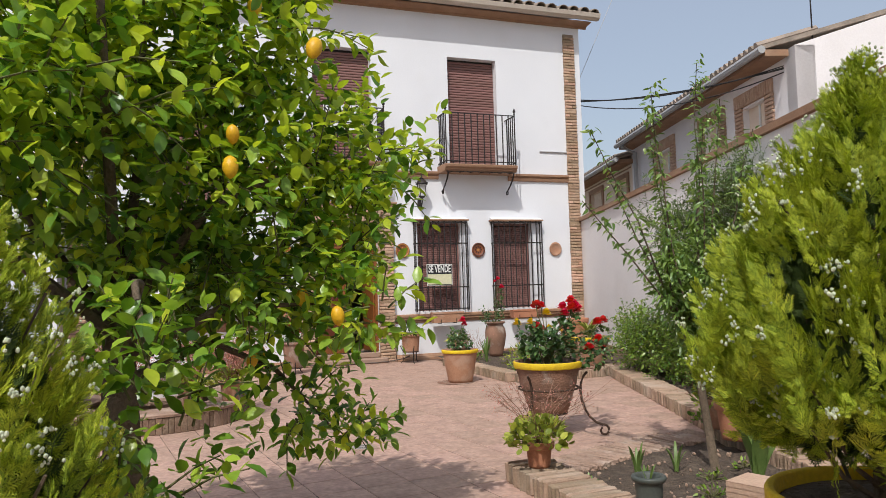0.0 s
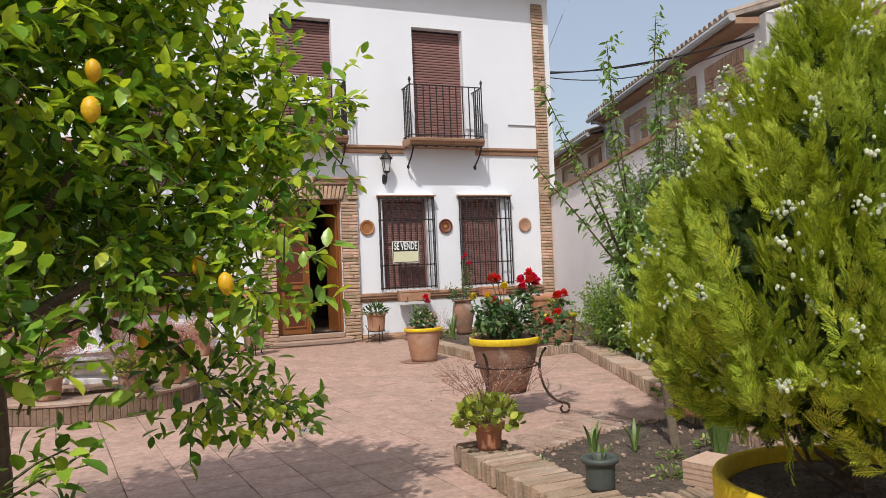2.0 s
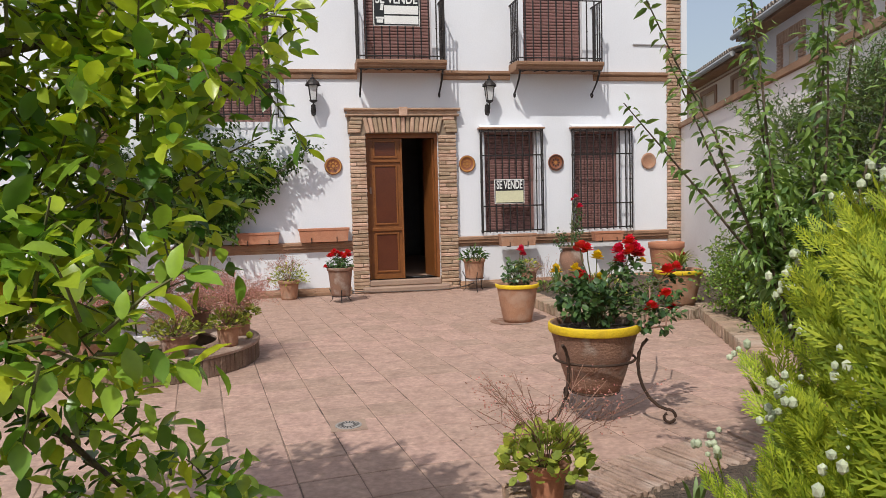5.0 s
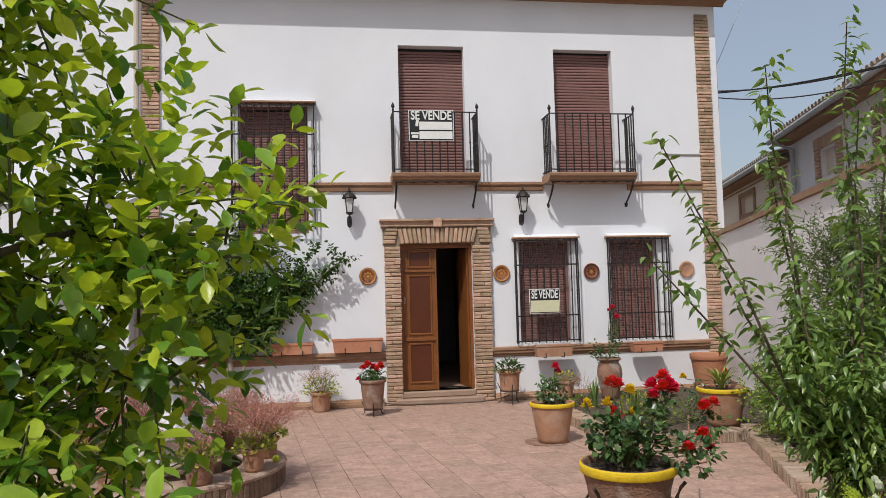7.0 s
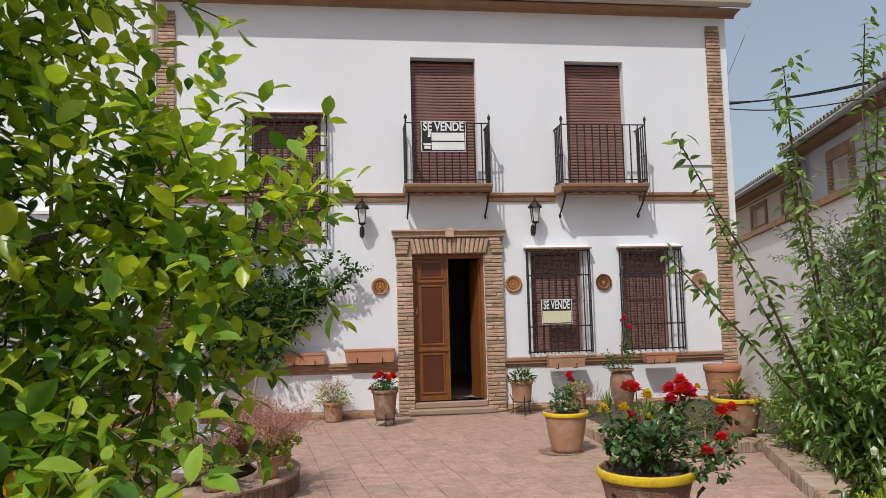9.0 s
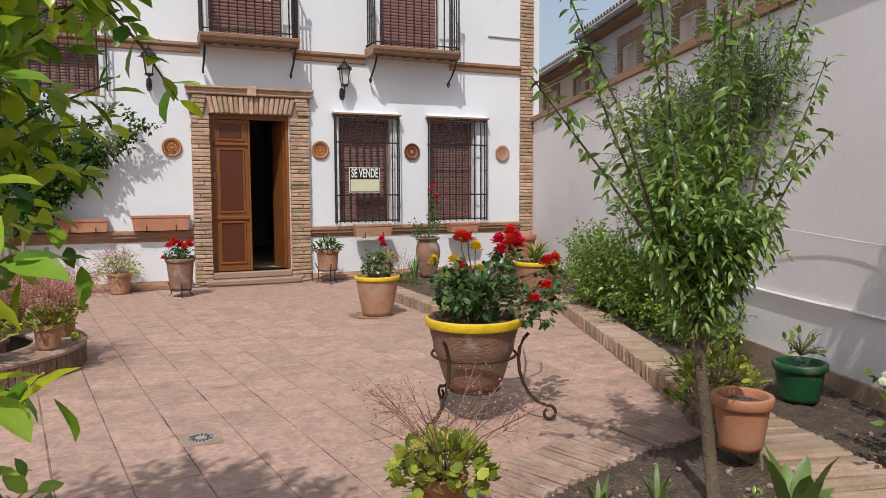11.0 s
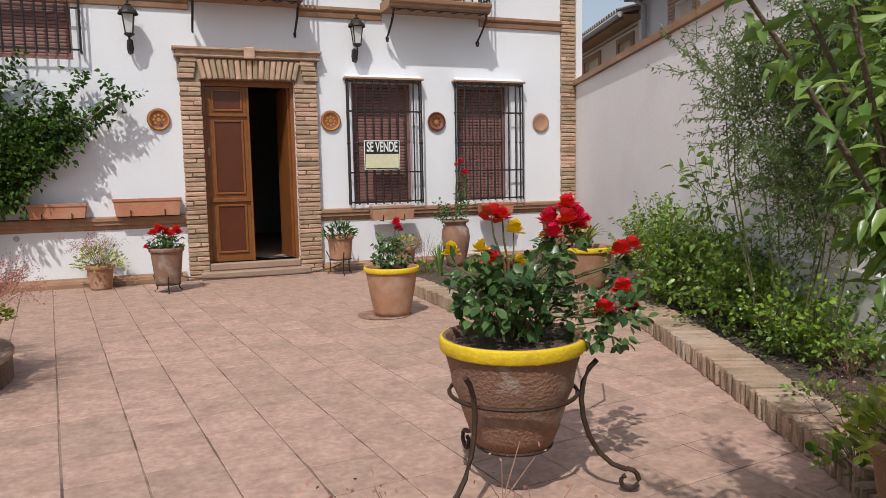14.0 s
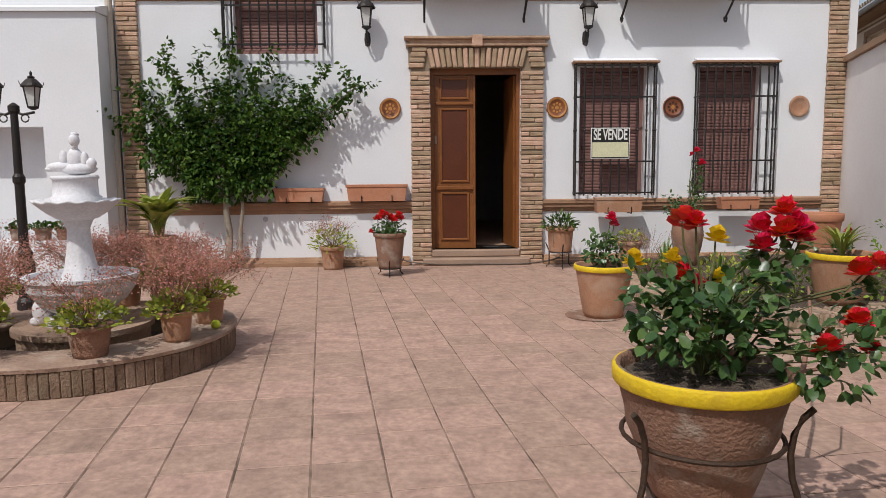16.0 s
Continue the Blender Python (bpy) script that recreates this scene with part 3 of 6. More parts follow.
def wall_box(bm, s0, s1, o0, o1, z0, z1):
    m = Matrix(((WD.x, WN.x, 0, W0.x), (WD.y, WN.y, 0, W0.y), (0, 0, 1, 0), (0, 0, 0, 1)))
    box(bm, s0, s1, o0, o1, z0, z1, m=m)
    bmesh.ops.recalc_face_normals(bm, faces=bm.faces)


def rising(bm, z_least):
    """Lift the top of the garden wall a little towards its near end."""
    for q in bm.verts:
        if q.co.z > z_least:
            q.co.z += 0.022 * (q.co - W0).dot(WD) - 0.07
    return bm


bm = bmesh.new()
wall_box(bm, -0.05, 17.5, -0.35, 0.0, 0, 2.72)
rising(bm, 1.0)
tagged(part("wall_side", bm, M_SIDE), "tall plain whitewashed garden wall with faint stains", "wall", kind="structure")
bm = bmesh.new()
wall_box(bm, -0.05, 17.5, -0.40, 0.05, 2.724, 2.80)
rising(bm, 1.0)
tagged(part("trim_wall_coping", bm, M_BAND), "thin brown clay coping on the garden wall", "coping", kind="structure")
bm = bmesh.new()
wall_box(bm, 0.4, 17.5, 0.001, 0.03, 0, 0.22)
tagged(part("baseboard_side", bm, M_STONE), "brown tiled skirting along the garden wall", "skirting", kind="structure")

# ---- the neighbouring white house beyond the garden wall ----
NB = 3.0
nm = Matrix(((WD.x, -WN.x, 0, W0.x - WN.x * NB), (WD.y, -WN.y, 0, W0.y - WN.y * NB), (0, 0, 1, 0), (0, 0, 0, 1)))
# in this frame x runs along the garden wall towards its near end, y away from the garden, z up
nh = thing("neighbour_house", (0, 0, 0), "long white neighbouring house with brick-framed windows and brown eaves", "house")
nh.matrix_world = Matrix.Identity(4)
def nb_part(name, bm, mt, parent, label=""):
    bm.transform(nm)
    bmesh.ops.recalc_face_normals(bm, faces=bm.faces)
    return part(name, bm, mt, parent, label)
NW = [(-3.75, -2.25), (-0.82, 0.52), (0.98, 2.45)]
NC = [(-10.4, -8.6), (-7.2, -5.9)]
nb_part("wall", wall_grid(-5.6, 3.2, 0, 5.30, 0.35, [(a + 0.28, b - 0.28, 4.08, 4.66) for a, b in NW]), M_SIDE, nh, "white rendered wall")
nb_part("wall", wall_grid(-16.0, -5.6, 0, 4.95, 0.35, [(a + 0.18, b - 0.18, 3.95, 4.48) for a, b in NC]), M_CREAM, nh, "cream rendered wall")
bm = bmesh.new()
gv = [bm.verts.new(p) for p in ((3.2, 0, 0), (3.2, 9, 0), (3.2, 9, 5.3), (3.2, 4.5, 6.7), (3.2, 0, 5.3))]
gw = [bm.verts.new(v_.co + Vector((-0.3, 0, 0))) for v_ in gv]
bm.faces.new(gv)
bm.faces.new(list(reversed(gw)))
for i in range(5):
    j = (i + 1) % 5
    bm.faces.new((gv[i], gv[j], gw[j], gw[i]))
nb_part("gable", bm, M_SIDE, nh, "white gable end")
for a0, a1, ze, zr in ((-5.45, 3.0, 5.32, 6.7), (-16.0, -5.5, 4.95, 6.2)):
    bm = bmesh.new()
    vs = [bm.verts.new(p) for p in ((a0, -0.45, ze + 0.05), (a1, -0.45, ze + 0.05), (a1, 4.5, zr + 0.05), (a0, 4.5, zr + 0.05), (a0, -0.45, ze - 0.02), (a1, -0.45, ze - 0.02), (a1, 4.5, zr - 0.05), (a0, 4.5, zr - 0.05))]
    for q in ((0, 1, 2, 3), (7, 6, 5, 4), (0, 4, 5, 1), (1, 5, 6, 2), (2, 6, 7, 3), (3, 7, 4, 0)):
        bm.faces.new([vs[i] for i in q])
    roof_n = nb_part("roof", bm, M_ROOF, nh)
    bm = bmesh.new()
    for i in range(int((a1 - a0) / 0.2)):
        x = a0 + 0.1 + i * 0.2
        tube(bm, [(x, -0.5, ze + 0.07), (x, 0.6, ze + 0.07 + 1.1 * (zr - ze) / 4.95)], 0.075, 0.07, 6)
    nb_part("eave_tiling", bm, M_ROOF, roof_n)["kind"] = "stuff"
    bm = bmesh.new()
    box(bm, a0, a1, -0.42, -0.0, ze - 0.14, ze - 0.03)
    nb_part("eaves_board", bm, M_BAND, nh, "dark red-brown eaves soffit")
    bm = bmesh.new()
    tube(bm, [(a0, -0.5, ze - 0.04), (a1 + 0.05, -0.5, ze - 0.04)], 0.07, 0.07, 8)
    nb_part("gutter", bm, M_GREYPIPE, nh)
bm = bmesh.new()
tube(bm, [(-5.0, -0.48, 5.2), (-5.0, -0.1, 5.0), (-5.0, -0.08, 2.4)], 0.06, 0.06, 8)
nb_part("downpipe", bm, M_GREYPIPE, nh)
bm = bmesh.new()
box(bm, -15.9, -5.7, -0.02, 0.0, 4.70, 4.735)
nb_part("string_line", bm, M_BAND, nh, "thin red-brown line under the eaves")
for a, b in NW:
    wt = new("window")
    wt.parent = nh
    x0, x1 = a + 0.28, b - 0.28
    bm = bmesh.new()
    for i in range(9):
        z = 4.02 + i * 0.076
        for xx in (a + 0.14, b - 0.14):
            box(bm, xx - 0.14, xx + 0.14, -0.05, 0.0, z, z + 0.062, bevel=0.006)
    n_ = int((b - a) / 0.085)
    for i in range(n_):
        x = a + (i + 0.5) * (b - a) / n_
        box(bm, x - 0.033, x + 0.033, -0.06, 0.0, 4.70, 4.96, bevel=0.006)
    nb_part("brick_surround", bm, M_BRICK, wt, "brick surround with upright header bricks")
    bm = bmesh.new()
    box(bm, x0, x1, 0.12, 0.16, 4.08, 4.66)
    nb_part("blind", bm, M_CREAM, wt, "beige lowered blind")
    bm = bmesh.new()
    box(bm, (x0 + x1) / 2 - 0.02, (x0 + x1) / 2 + 0.02, 0.09, 0.118, 4.08, 4.66)
    nb_part("mullion", bm, M_SIGNW, wt)
for a, b in NC:
    wt = new("window")
    wt.parent = nh
    bm = bmesh.new()
    for q in ((a, a + 0.18, 3.8, 4.62), (b - 0.18, b, 3.8, 4.62), (a + 0.18, b - 0.18, 4.48, 4.62), (a + 0.18, b - 0.18, 3.8, 3.95)):
        box(bm, q[0], q[1], -0.04, 0.0, q[2], q[3])
    nb_part("window_frame", bm, M_BAND, wt, "red-brown window surround")
    bm = bmesh.new()
    for i in range(9):
        box(bm, a + 0.2, b - 0.2, 0.1, 0.13, 3.96 + i * 0.058, 4.01 + i * 0.058)
    nb_part("shutter", bm, M_CREAM, wt)

# cables from the house corner to the neighbour, and an aerial
for i, (dz, sag) in enumerate(((0.0, 0.12), (0.05, 0.2), (-0.06, 0.3), (0.02, 0.16))):
    bm = bmesh.new()
    a, b = Vector((5.16, 0.3, 5.28 + dz)), nm @ Vector((3.0, -0.1, 4.95 + dz))
    tube(bm, [a.lerp(b, k / 14) - Vector((0, 0, sag * 4 * (k / 14) * (1 - k / 14))) for k in range(15)], 0.011, 0.011, 5)
    tagged(part("overhead_cable", bm, M_BLACKCABLE), "black overhead cable between the house fronts", "cable", "overhead cables")
bm = bmesh.new()
tube(bm, [(5.15, 0.3, 5.5), (8.0, -0.5, 12.0)], 0.006, 0.006, 4)
tagged(part("thin_wire", bm, M_GREYPIPE), "thin grey wire rising across the sky", "cable")
bm = bmesh.new()
ap = nm @ Vector((2.9, 0.5, 5.4))
tube(bm, [ap, ap + Vector((0, 0, 3.2))], 0.014, 0.01, 5)
tagged(part("aerial_mast", bm, M_IRON), "thin dark aerial mast on the neighbouring roof", "aerial")
bm = bmesh.new()
tube(bm, [(5.17, 0.12, 5.95), (5.17, 0.12, 4.9)], 0.03, 0.03, 6)
tagged(part("wall_conduit", bm, M_GREYPIPE), "short grey conduit on the corner of the house", "conduit")

# ---- white wing left of the house ----
bm = wall_grid(-12.0, -4.72, 0.0, 3.25, 0.6, [(-8.6, -5.45, 0.0, 1.86)])
bm.transform(Matrix.Translation((0, -0.42, 0)))
tagged(part("wall_wing", bm, M_WALL), "whitewashed lower wing with a shaded recess", "wall", kind="structure")
bm = bmesh.new()
box(bm, -12.0, -4.68, 0.18, 0.5, 0, 8.2)
box(bm, -12.0, -5.4, -0.02, 0.178, 0, 2.6)
tagged(part("wall_wing_upper", bm, M_WALL), "tall whitewashed wall of the adjoining building", "wall", kind="structure")
bm = bmesh.new()
profile_x(bm, [(-0.47, 3.255), (-0.47, 3.30), (0.17, 3.46), (0.17, 3.255)], -12.0, -4.70)
tagged(part("trim_wing_coping", bm, M_WALL), "white sloped coping of the wing with a grey edge", "coping", kind="structure")
bm = bmesh.new()
tube(bm, [(-4.70, -0.06, 0.0), (-4.70, -0.06, 6.8)], 0.045, 0.045, 10)
tagged(part("rain_pipe", bm, M_GUTTER), "pale rainwater pipe beside the brick pilaster", "pipe", kind="structure")

# closing walls behind and beside the camera
bm = bmesh.new()
box(bm, -9.3, -9.0, -16.3, 0.0, 0, 3.0)
box(bm, -9.3, 1.0, -16.6, -16.3, 0, 3.0)
tagged(part("wall_garden", bm, M_SIDE), "plain whitewashed garden wall closing the courtyard", "wall", kind="structure")


# ---- planting beds with brick borders ----
def border(name, pts, width, z1, label, soldier=0.047, surface=None):
    """A low kerb of bricks on edge along a plan line; every brick lies across the line."""
    t = thing(name, (0, 0, 0), label, "border", kind="structure")
    pl = [Vector((*p, 0)) for p in pts]
    core = bmesh.new()
    meshes = []
    for s in range(4):
        rnd = random.Random(s + 70)
        bm = bmesh.new()
        box(bm, -soldier / 2 + 0.004, soldier / 2 - 0.004, -width / 2, width / 2, 0, z1, bevel=0.008)
        for v_ in bm.verts:
            v_.co += Vector((rnd.uniform(-1, 1) * 0.003, rnd.uniform(-1, 1) * 0.009, rnd.uniform(-1, 1) * 0.006 if v_.co.z > 0.02 else 0))
        me = bpy.data.meshes.new("brick")
        bm.to_mesh(me)
        bm.free()
        me.materials.append(surface or M_BORDER)
        meshes.append(me)
    carry = 0.0
    for a, b in zip(pl, pl[1:]):
        d = (b - a)
        L = d.length
        ang = math.degrees(math.atan2(d.y, d.x))
        s = carry
        while s < L:
            p = a + d * (s / L)
            off = Vector((-d.y, d.x, 0)).normalized() * rb.uniform(-0.009, 0.009)
            lay(t, rb.choice(meshes), pose(p.x + off.x, p.y + off.y, rb.uniform(-0.008, 0.005), 0, rb.uniform(-2, 2), ang + rb.uniform(-2.5, 2.5)))
            s += soldier
        carry = s - L
        nrm = Vector((-d.y, d.x, 0)).normalized() * (width / 2 - 0.012)
        vs = [a + nrm, a - nrm, b - nrm, b + nrm]
        prism(core, [(q.x, q.y) for q in vs], 0.0, z1 - 0.018)
    bmesh.ops.recalc_face_normals(core, faces=core.faces)
    part("mortar_bed", core, M_MORTAR, t)
    return t


border("border_wall_bed", [(3.25, -3.75), (2.95, -4.45), (2.05, -6.85), (1.52, -8.15)], 0.30, 0.14, "low kerb of weathered bricks on edge along the wall bed")
border("border_wall_bed_near", [(1.48, -8.2), (1.18, -9.45), (0.9, -10.6), (0.1, -13.5)], 0.46, 0.135, "broad low kerb of weathered bricks on edge beside the small bed")
border("border_nose_bed", [(-0.65, -8.62), (-0.65, -10.16), (-0.30, -10.19), (0.75, -10.33)], 0.33, 0.135, "kerb of weathered bricks on edge with a square corner")
border("border_bed_rim", [(-0.47, -8.60), (-0.10, -8.47), (0.35, -8.30), (0.75, -8.19), (1.26, -8.13)], 0.40, 0.055, "low worn brick rim between the patio and the small bed", surface=M_RIM)
border("border_window_bed", [(1.52, -1.25), (1.50, -2.2), (1.52, -3.9), (2.2, -4.02), (3.0, -3.95)], 0.24, 0.13, "low brick kerb round the flower bed under the windows")
border("border_lemon_bed", [(-5.2, -9.1), (-2.75, -9.1), (-2.68, -9.3), (-2.62, -11.3)], 0.26, 0.15, "brick kerb of the bed below the lemon tree")


def soil(name, poly, z, label, bumps=0.02):
    bm = bmesh.new()
    v_ = [bm.verts.new((x, y, z)) for x, y in poly]
    f = bm.faces.new(v_)
    bmesh.ops.triangulate(bm, faces=[f])
    for _ in range(4):
        bmesh.ops.subdivide_edges(bm, edges=[e for e in bm.edges if e.calc_length() > 0.12], cuts=1, use_grid_fill=True)
        bmesh.ops.triangulate(bm, faces=bm.faces)
    for q in bm.verts:
        q.co.z += noise.noise(q.co * 5) * bumps * 1.5 + noise.noise(q.co * 17) * bumps
    bmesh.ops.recalc_face_normals(bm, faces=bm.faces)
    return tagged(part(name, bm, M_EARTH, smooth=True), label, "soil", kind="structure")


soil("soil_wall_bed", [(3.35, -3.8), (4.85, -0.3), (4.6, -1.6), (2.0, -9.9), (0.6, -14.5), (0.1, -13.6), (0.95, -10.5), (1.65, -8.0), (3.05, -4.4)], 0.09, "dark bare soil of the bed along the garden wall")
soil("soil_nose_bed", [(1.35, -8.25), (0.4, -8.36), (-0.1, -8.52), (-0.52, -8.68), (-0.55, -10.12), (0.9, -10.32), (1.12, -9.4)], 0.03, "dark bare soil of the small curved bed")
soil("soil_window_bed", [(1.6, -0.2), (4.9, -0.2), (4.3, -2.4), (3.3, -3.9), (1.6, -3.8)], 0.08, "dark soil of the flower bed under the windows")
soil("soil_lemon_bed", [(-5.2, -9.2), (-2.8, -9.2), (-2.7, -11.4), (-5.2, -11.4)], 0.09, "dark soil of the lemon tree bed")


# ---- balconies ----
def balcony(x0, x1, label):
    t = thing("balcony", ((x0 + x1) / 2, 0, 3.58), label, "balcony", "balconies")
    w, d, h = (x1 - x0) / 2, 0.45, 0.98
    bm = bmesh.new()
    profile_x(bm, [(-0.001, 0.0), (-d + 0.06, 0.0), (-d + 0.02, 0.03), (-d + 0.02, 0.05), (-d - 0.02, 0.08), (-d - 0.03, 0.12), (-d, 0.135), (-0.001, 0.135)], -w - 0.03, w + 0.03)
    part("slab", bm, M_BAND, t, "brown moulded balcony slab")
    base = None
    z0 = 0.137
    pos = [(-w + 2 * w * i / 11, -d) for i in range(1, 11)] + [(s * w, -d + d * k / 5) for s in (-1, 1) for k in range(1, 5)]
    for x, y in pos:
        if base is None:
            bm = bmesh.new()
            tube(bm, [(0, 0, z0), (0, 0, z0 + h)], 0.0118, sides=6)
            lathe(bm, [(0.008, 0.60), (0.018, 0.62), (0.008, 0.64)], 8)
            base = o = part("baluster", bm, M_IRON, t)
        else:
            o = base.copy()
            scene.collection.objects.link(o)
        o.location = (x, y, 0)
    for zz in (z0 + 0.05, z0 + h):
        bm = bmesh.new()
        box(bm, -w, w, -d - 0.012, -d + 0.012, zz - 0.008, zz + 0.008)
        for s in (-w, w):
            box(bm, s - 0.012, s + 0.012, -d + 0.012, -0.001, zz - 0.008, zz + 0.008)
        part("rail", bm, M_IRON, t)
    for s in (-w, w):
        bm = bmesh.new()
        tube(bm, [(s, -d, z0), (s, -d, z0 + h + 0.03)], 0.013, sides=8)
        lathe(bm, [(0.004, z0 + h + 0.02), (0.022, z0 + h + 0.035), (0.012, z0 + h + 0.05), (0.03, z0 + h + 0.085), (0.022, z0 + h + 0.115), (0.003, z0 + h + 0.15)], 10, m=Matrix.Translation((s, -d, 0)))
        part("corner_post", bm, M_IRON, t)
        bm = bmesh.new()
        pts = []
        for k in range(15):
            a = k / 14
            pts.append((s * 0.95, -0.42 + 0.36 * a ** 1.6, -0.02 - 0.34 * a))
        for k in range(13):
            a = -0.4 + k * 0.42
            r = 0.055 - k * 0.0035
            pts.append((s * 0.95, -0.06 - 0.05 + r * math.cos(a), -0.36 - r * math.sin(a)))
        tube(bm, pts, 0.018, 0.012, 6)
        part("bracket", bm, M_IRON, t, "scrolled iron bracket")
    bm = bmesh.new()
    for i in range(7):
        x = -w + w * 2 * (i + 0.5) / 7
        tube(bm, [(x - 0.08, -d + 0.03, -0.005), (x, -d + 0.15, -0.012), (x + 0.08, -d + 0.03, -0.005)], 0.007, sides=5)
    tube(bm, [(-w, -d + 0.03, -0.01), (w, -d + 0.03, -0.01)], 0.009, sides=5)
    part("underside_scrollwork", bm, M_IRON, t)
    return t


balcony(-0.70, 0.665, "black iron balcony carrying a for-sale board")
balcony(1.88, 3.33, "black iron balcony on a brown moulded slab")


def text_mesh(txt, size, bold=0.0):
    cu = bpy.data.curves.new("writing", "FONT")
    cu.body, cu.size, cu.extrude, cu.offset = txt, size, 0.001, bold
    cu.align_x, cu.align_y = "CENTER", "CENTER"
    ob = bpy.data.objects.new("writing", cu)
    scene.collection.objects.link(ob)
    bpy.context.view_layer.update()
    me = bpy.data.meshes.new_from_object(ob.evaluated_get(bpy.context.evaluated_depsgraph_get()))
    bpy.data.objects.remove(ob)
    return me


def sale_sign(at, w, h, split, cream, label, icons=False):
    t = thing("for_sale_sign", at, label, "sign")
    part("board", boxm(-w / 2, w / 2, 0, 0.006, 0, h, bevel=0.002), M_SIGNW, t)
    part("black_field", boxm(-w / 2 + 0.012, w / 2 - 0.012, -0.004, -0.0005, 0.012, h - 0.012), M_SIGNGAPB, t)
    zt = h * split
    me = text_mesh("SE VENDE", (h - zt) * 0.98, 0.004)
    xs = [v_.co.x for v_ in me.vertices]
    k = (w - 0.07) / (max(xs) - min(xs))
    me.transform(Matrix.Translation((0, -0.0065, zt + (h - zt) / 2 - 0.006)) @ Matrix.Rotation(radians(90), 4, "X") @ Matrix.Diagonal((k, 1.1, 1, 1)))
    part_mesh("writing", me, M_SIGNW, t, "white capital letters")
    if icons:
        for z0, z1 in ((h * 0.36, zt - 0.01), (0.03, h * 0.31)):
            part("blank_field", boxm(-w / 2 + 0.17, w / 2 - 0.025, -0.008, -0.0045, z0, z1), M_SIGNW, t)
        part("mobile_icon", boxm(-w / 2 + 0.075, -w / 2 + 0.12, -0.008, -0.0045, h * 0.40, h * 0.60, m=pose(0, 0, 0, 0, 8, 0)), M_SIGNW, t)
        bm = boxm(-w / 2 + 0.05, -w / 2 + 0.15, -0.008, -0.0045, h * 0.09, h * 0.19)
        box(bm, -w / 2 + 0.035, -w / 2 + 0.165, -0.008, -0.0045, h * 0.21, h * 0.27)
        part("telephone_icon", bm, M_SIGNW, t)
    else:
        part("blank_field", boxm(-w / 2 + 0.02, w / 2 - 0.02, -0.008, -0.0045, 0.025, zt - 0.01), M_SIGNC, t, "cream blank strip")
    return t


sale_sign((1.78, -0.152, 1.40), 0.52, 0.41, 0.56, True, "black and cream for-sale sign tied to the window bars")
sale_sign((-0.09, -0.475, 4.22), 0.73, 0.50, 0.64, False, "black and white for-sale board hung on the balcony", icons=True)


# ---- lanterns ----
def lantern_head(parent, z, s, m0=None):
    """A tapered four-sided lantern with cap and finial, base at z."""
    m = m0 or Matrix.Identity(4)
    bm = bmesh.new()
    lathe(bm, [(0.045 * s, z), (0.075 * s, z + 0.19 * s)], 4, m=m @ Matrix.Rotation(radians(45), 4, "Z"))
    part("glass", bm, M_BULB, parent, "pale frosted glass")
    bm = bmesh.new()
    for k in range(4):
        a = radians(45 + 90 * k)
        c, d = math.cos(a), math.sin(a)
        tube(bm, [m @ Vector((0.048 * s * c, 0.048 * s * d, z)), m @ Vector((0.079 * s * c, 0.079 * s * d, z + 0.195 * s))], 0.007 * s, sides=5)
        tube(bm, [m @ Vector((0.079 * s * c, 0.079 * s * d, z + 0.19 * s)), m @ Vector((0.105 * s * c, 0.105 * s * d, z + 0.215 * s)), m @ Vector((0.115 * s * c, 0.115 * s * d, z + 0.245 * s))], 0.007 * s, 0.003 * s, 5)
    lathe(bm, [(0.02 * s, z - 0.03 * s), (0.05 * s, z - 0.012 * s), (0.052 * s, z + 0.004 * s)], 10, m=m)
    lathe(bm, [(0.10 * s, z + 0.192 * s), (0.10 * s, z + 0.20 * s), (0.085 * s, z + 0.225 * s), (0.05 * s, z + 0.265 * s), (0.03 * s, z + 0.275 * s), (0.034 * s, z + 0.29 * s), (0.01 * s, z + 0.305 * s), (0.014 * s, z + 0.325 * s), (0.002 * s, z + 0.35 * s)], 12, m=m)
    part("cap", bm, M_IRON, parent, "black metal cage and cap", smooth=False)


def wall_lantern(x):
    t = thing("wall_lantern", (x, 0, 2.92), "black iron wall lantern with frosted panes", "wall lamp", "wall lanterns")
    bm = bmesh.new()
    lathe(bm, [(0.002, -0.03), (0.045, -0.02), (0.06, 0.05), (0.05, 0.14), (0.002, 0.17)], 10, m=Matrix.Diagonal((0.7, 0.35, 1, 1)))
    part("back_plate", bm, M_IRON, t)
    bm = bmesh.new()
    tube(bm, [(0, -0.01, 0.0), (0, -0.06, -0.03), (0, -0.13, 0.0), (0, -0.17, 0.07), (0, -0.18, 0.16)], 0.016, 0.013, 8)
    part("arm", bm, M_IRON, t)
    lantern_head(t, 0.19, 1.2, Matrix.Translation((0, -0.18, 0)))


wall_lantern(-1.41)
wall_lantern(1.46)

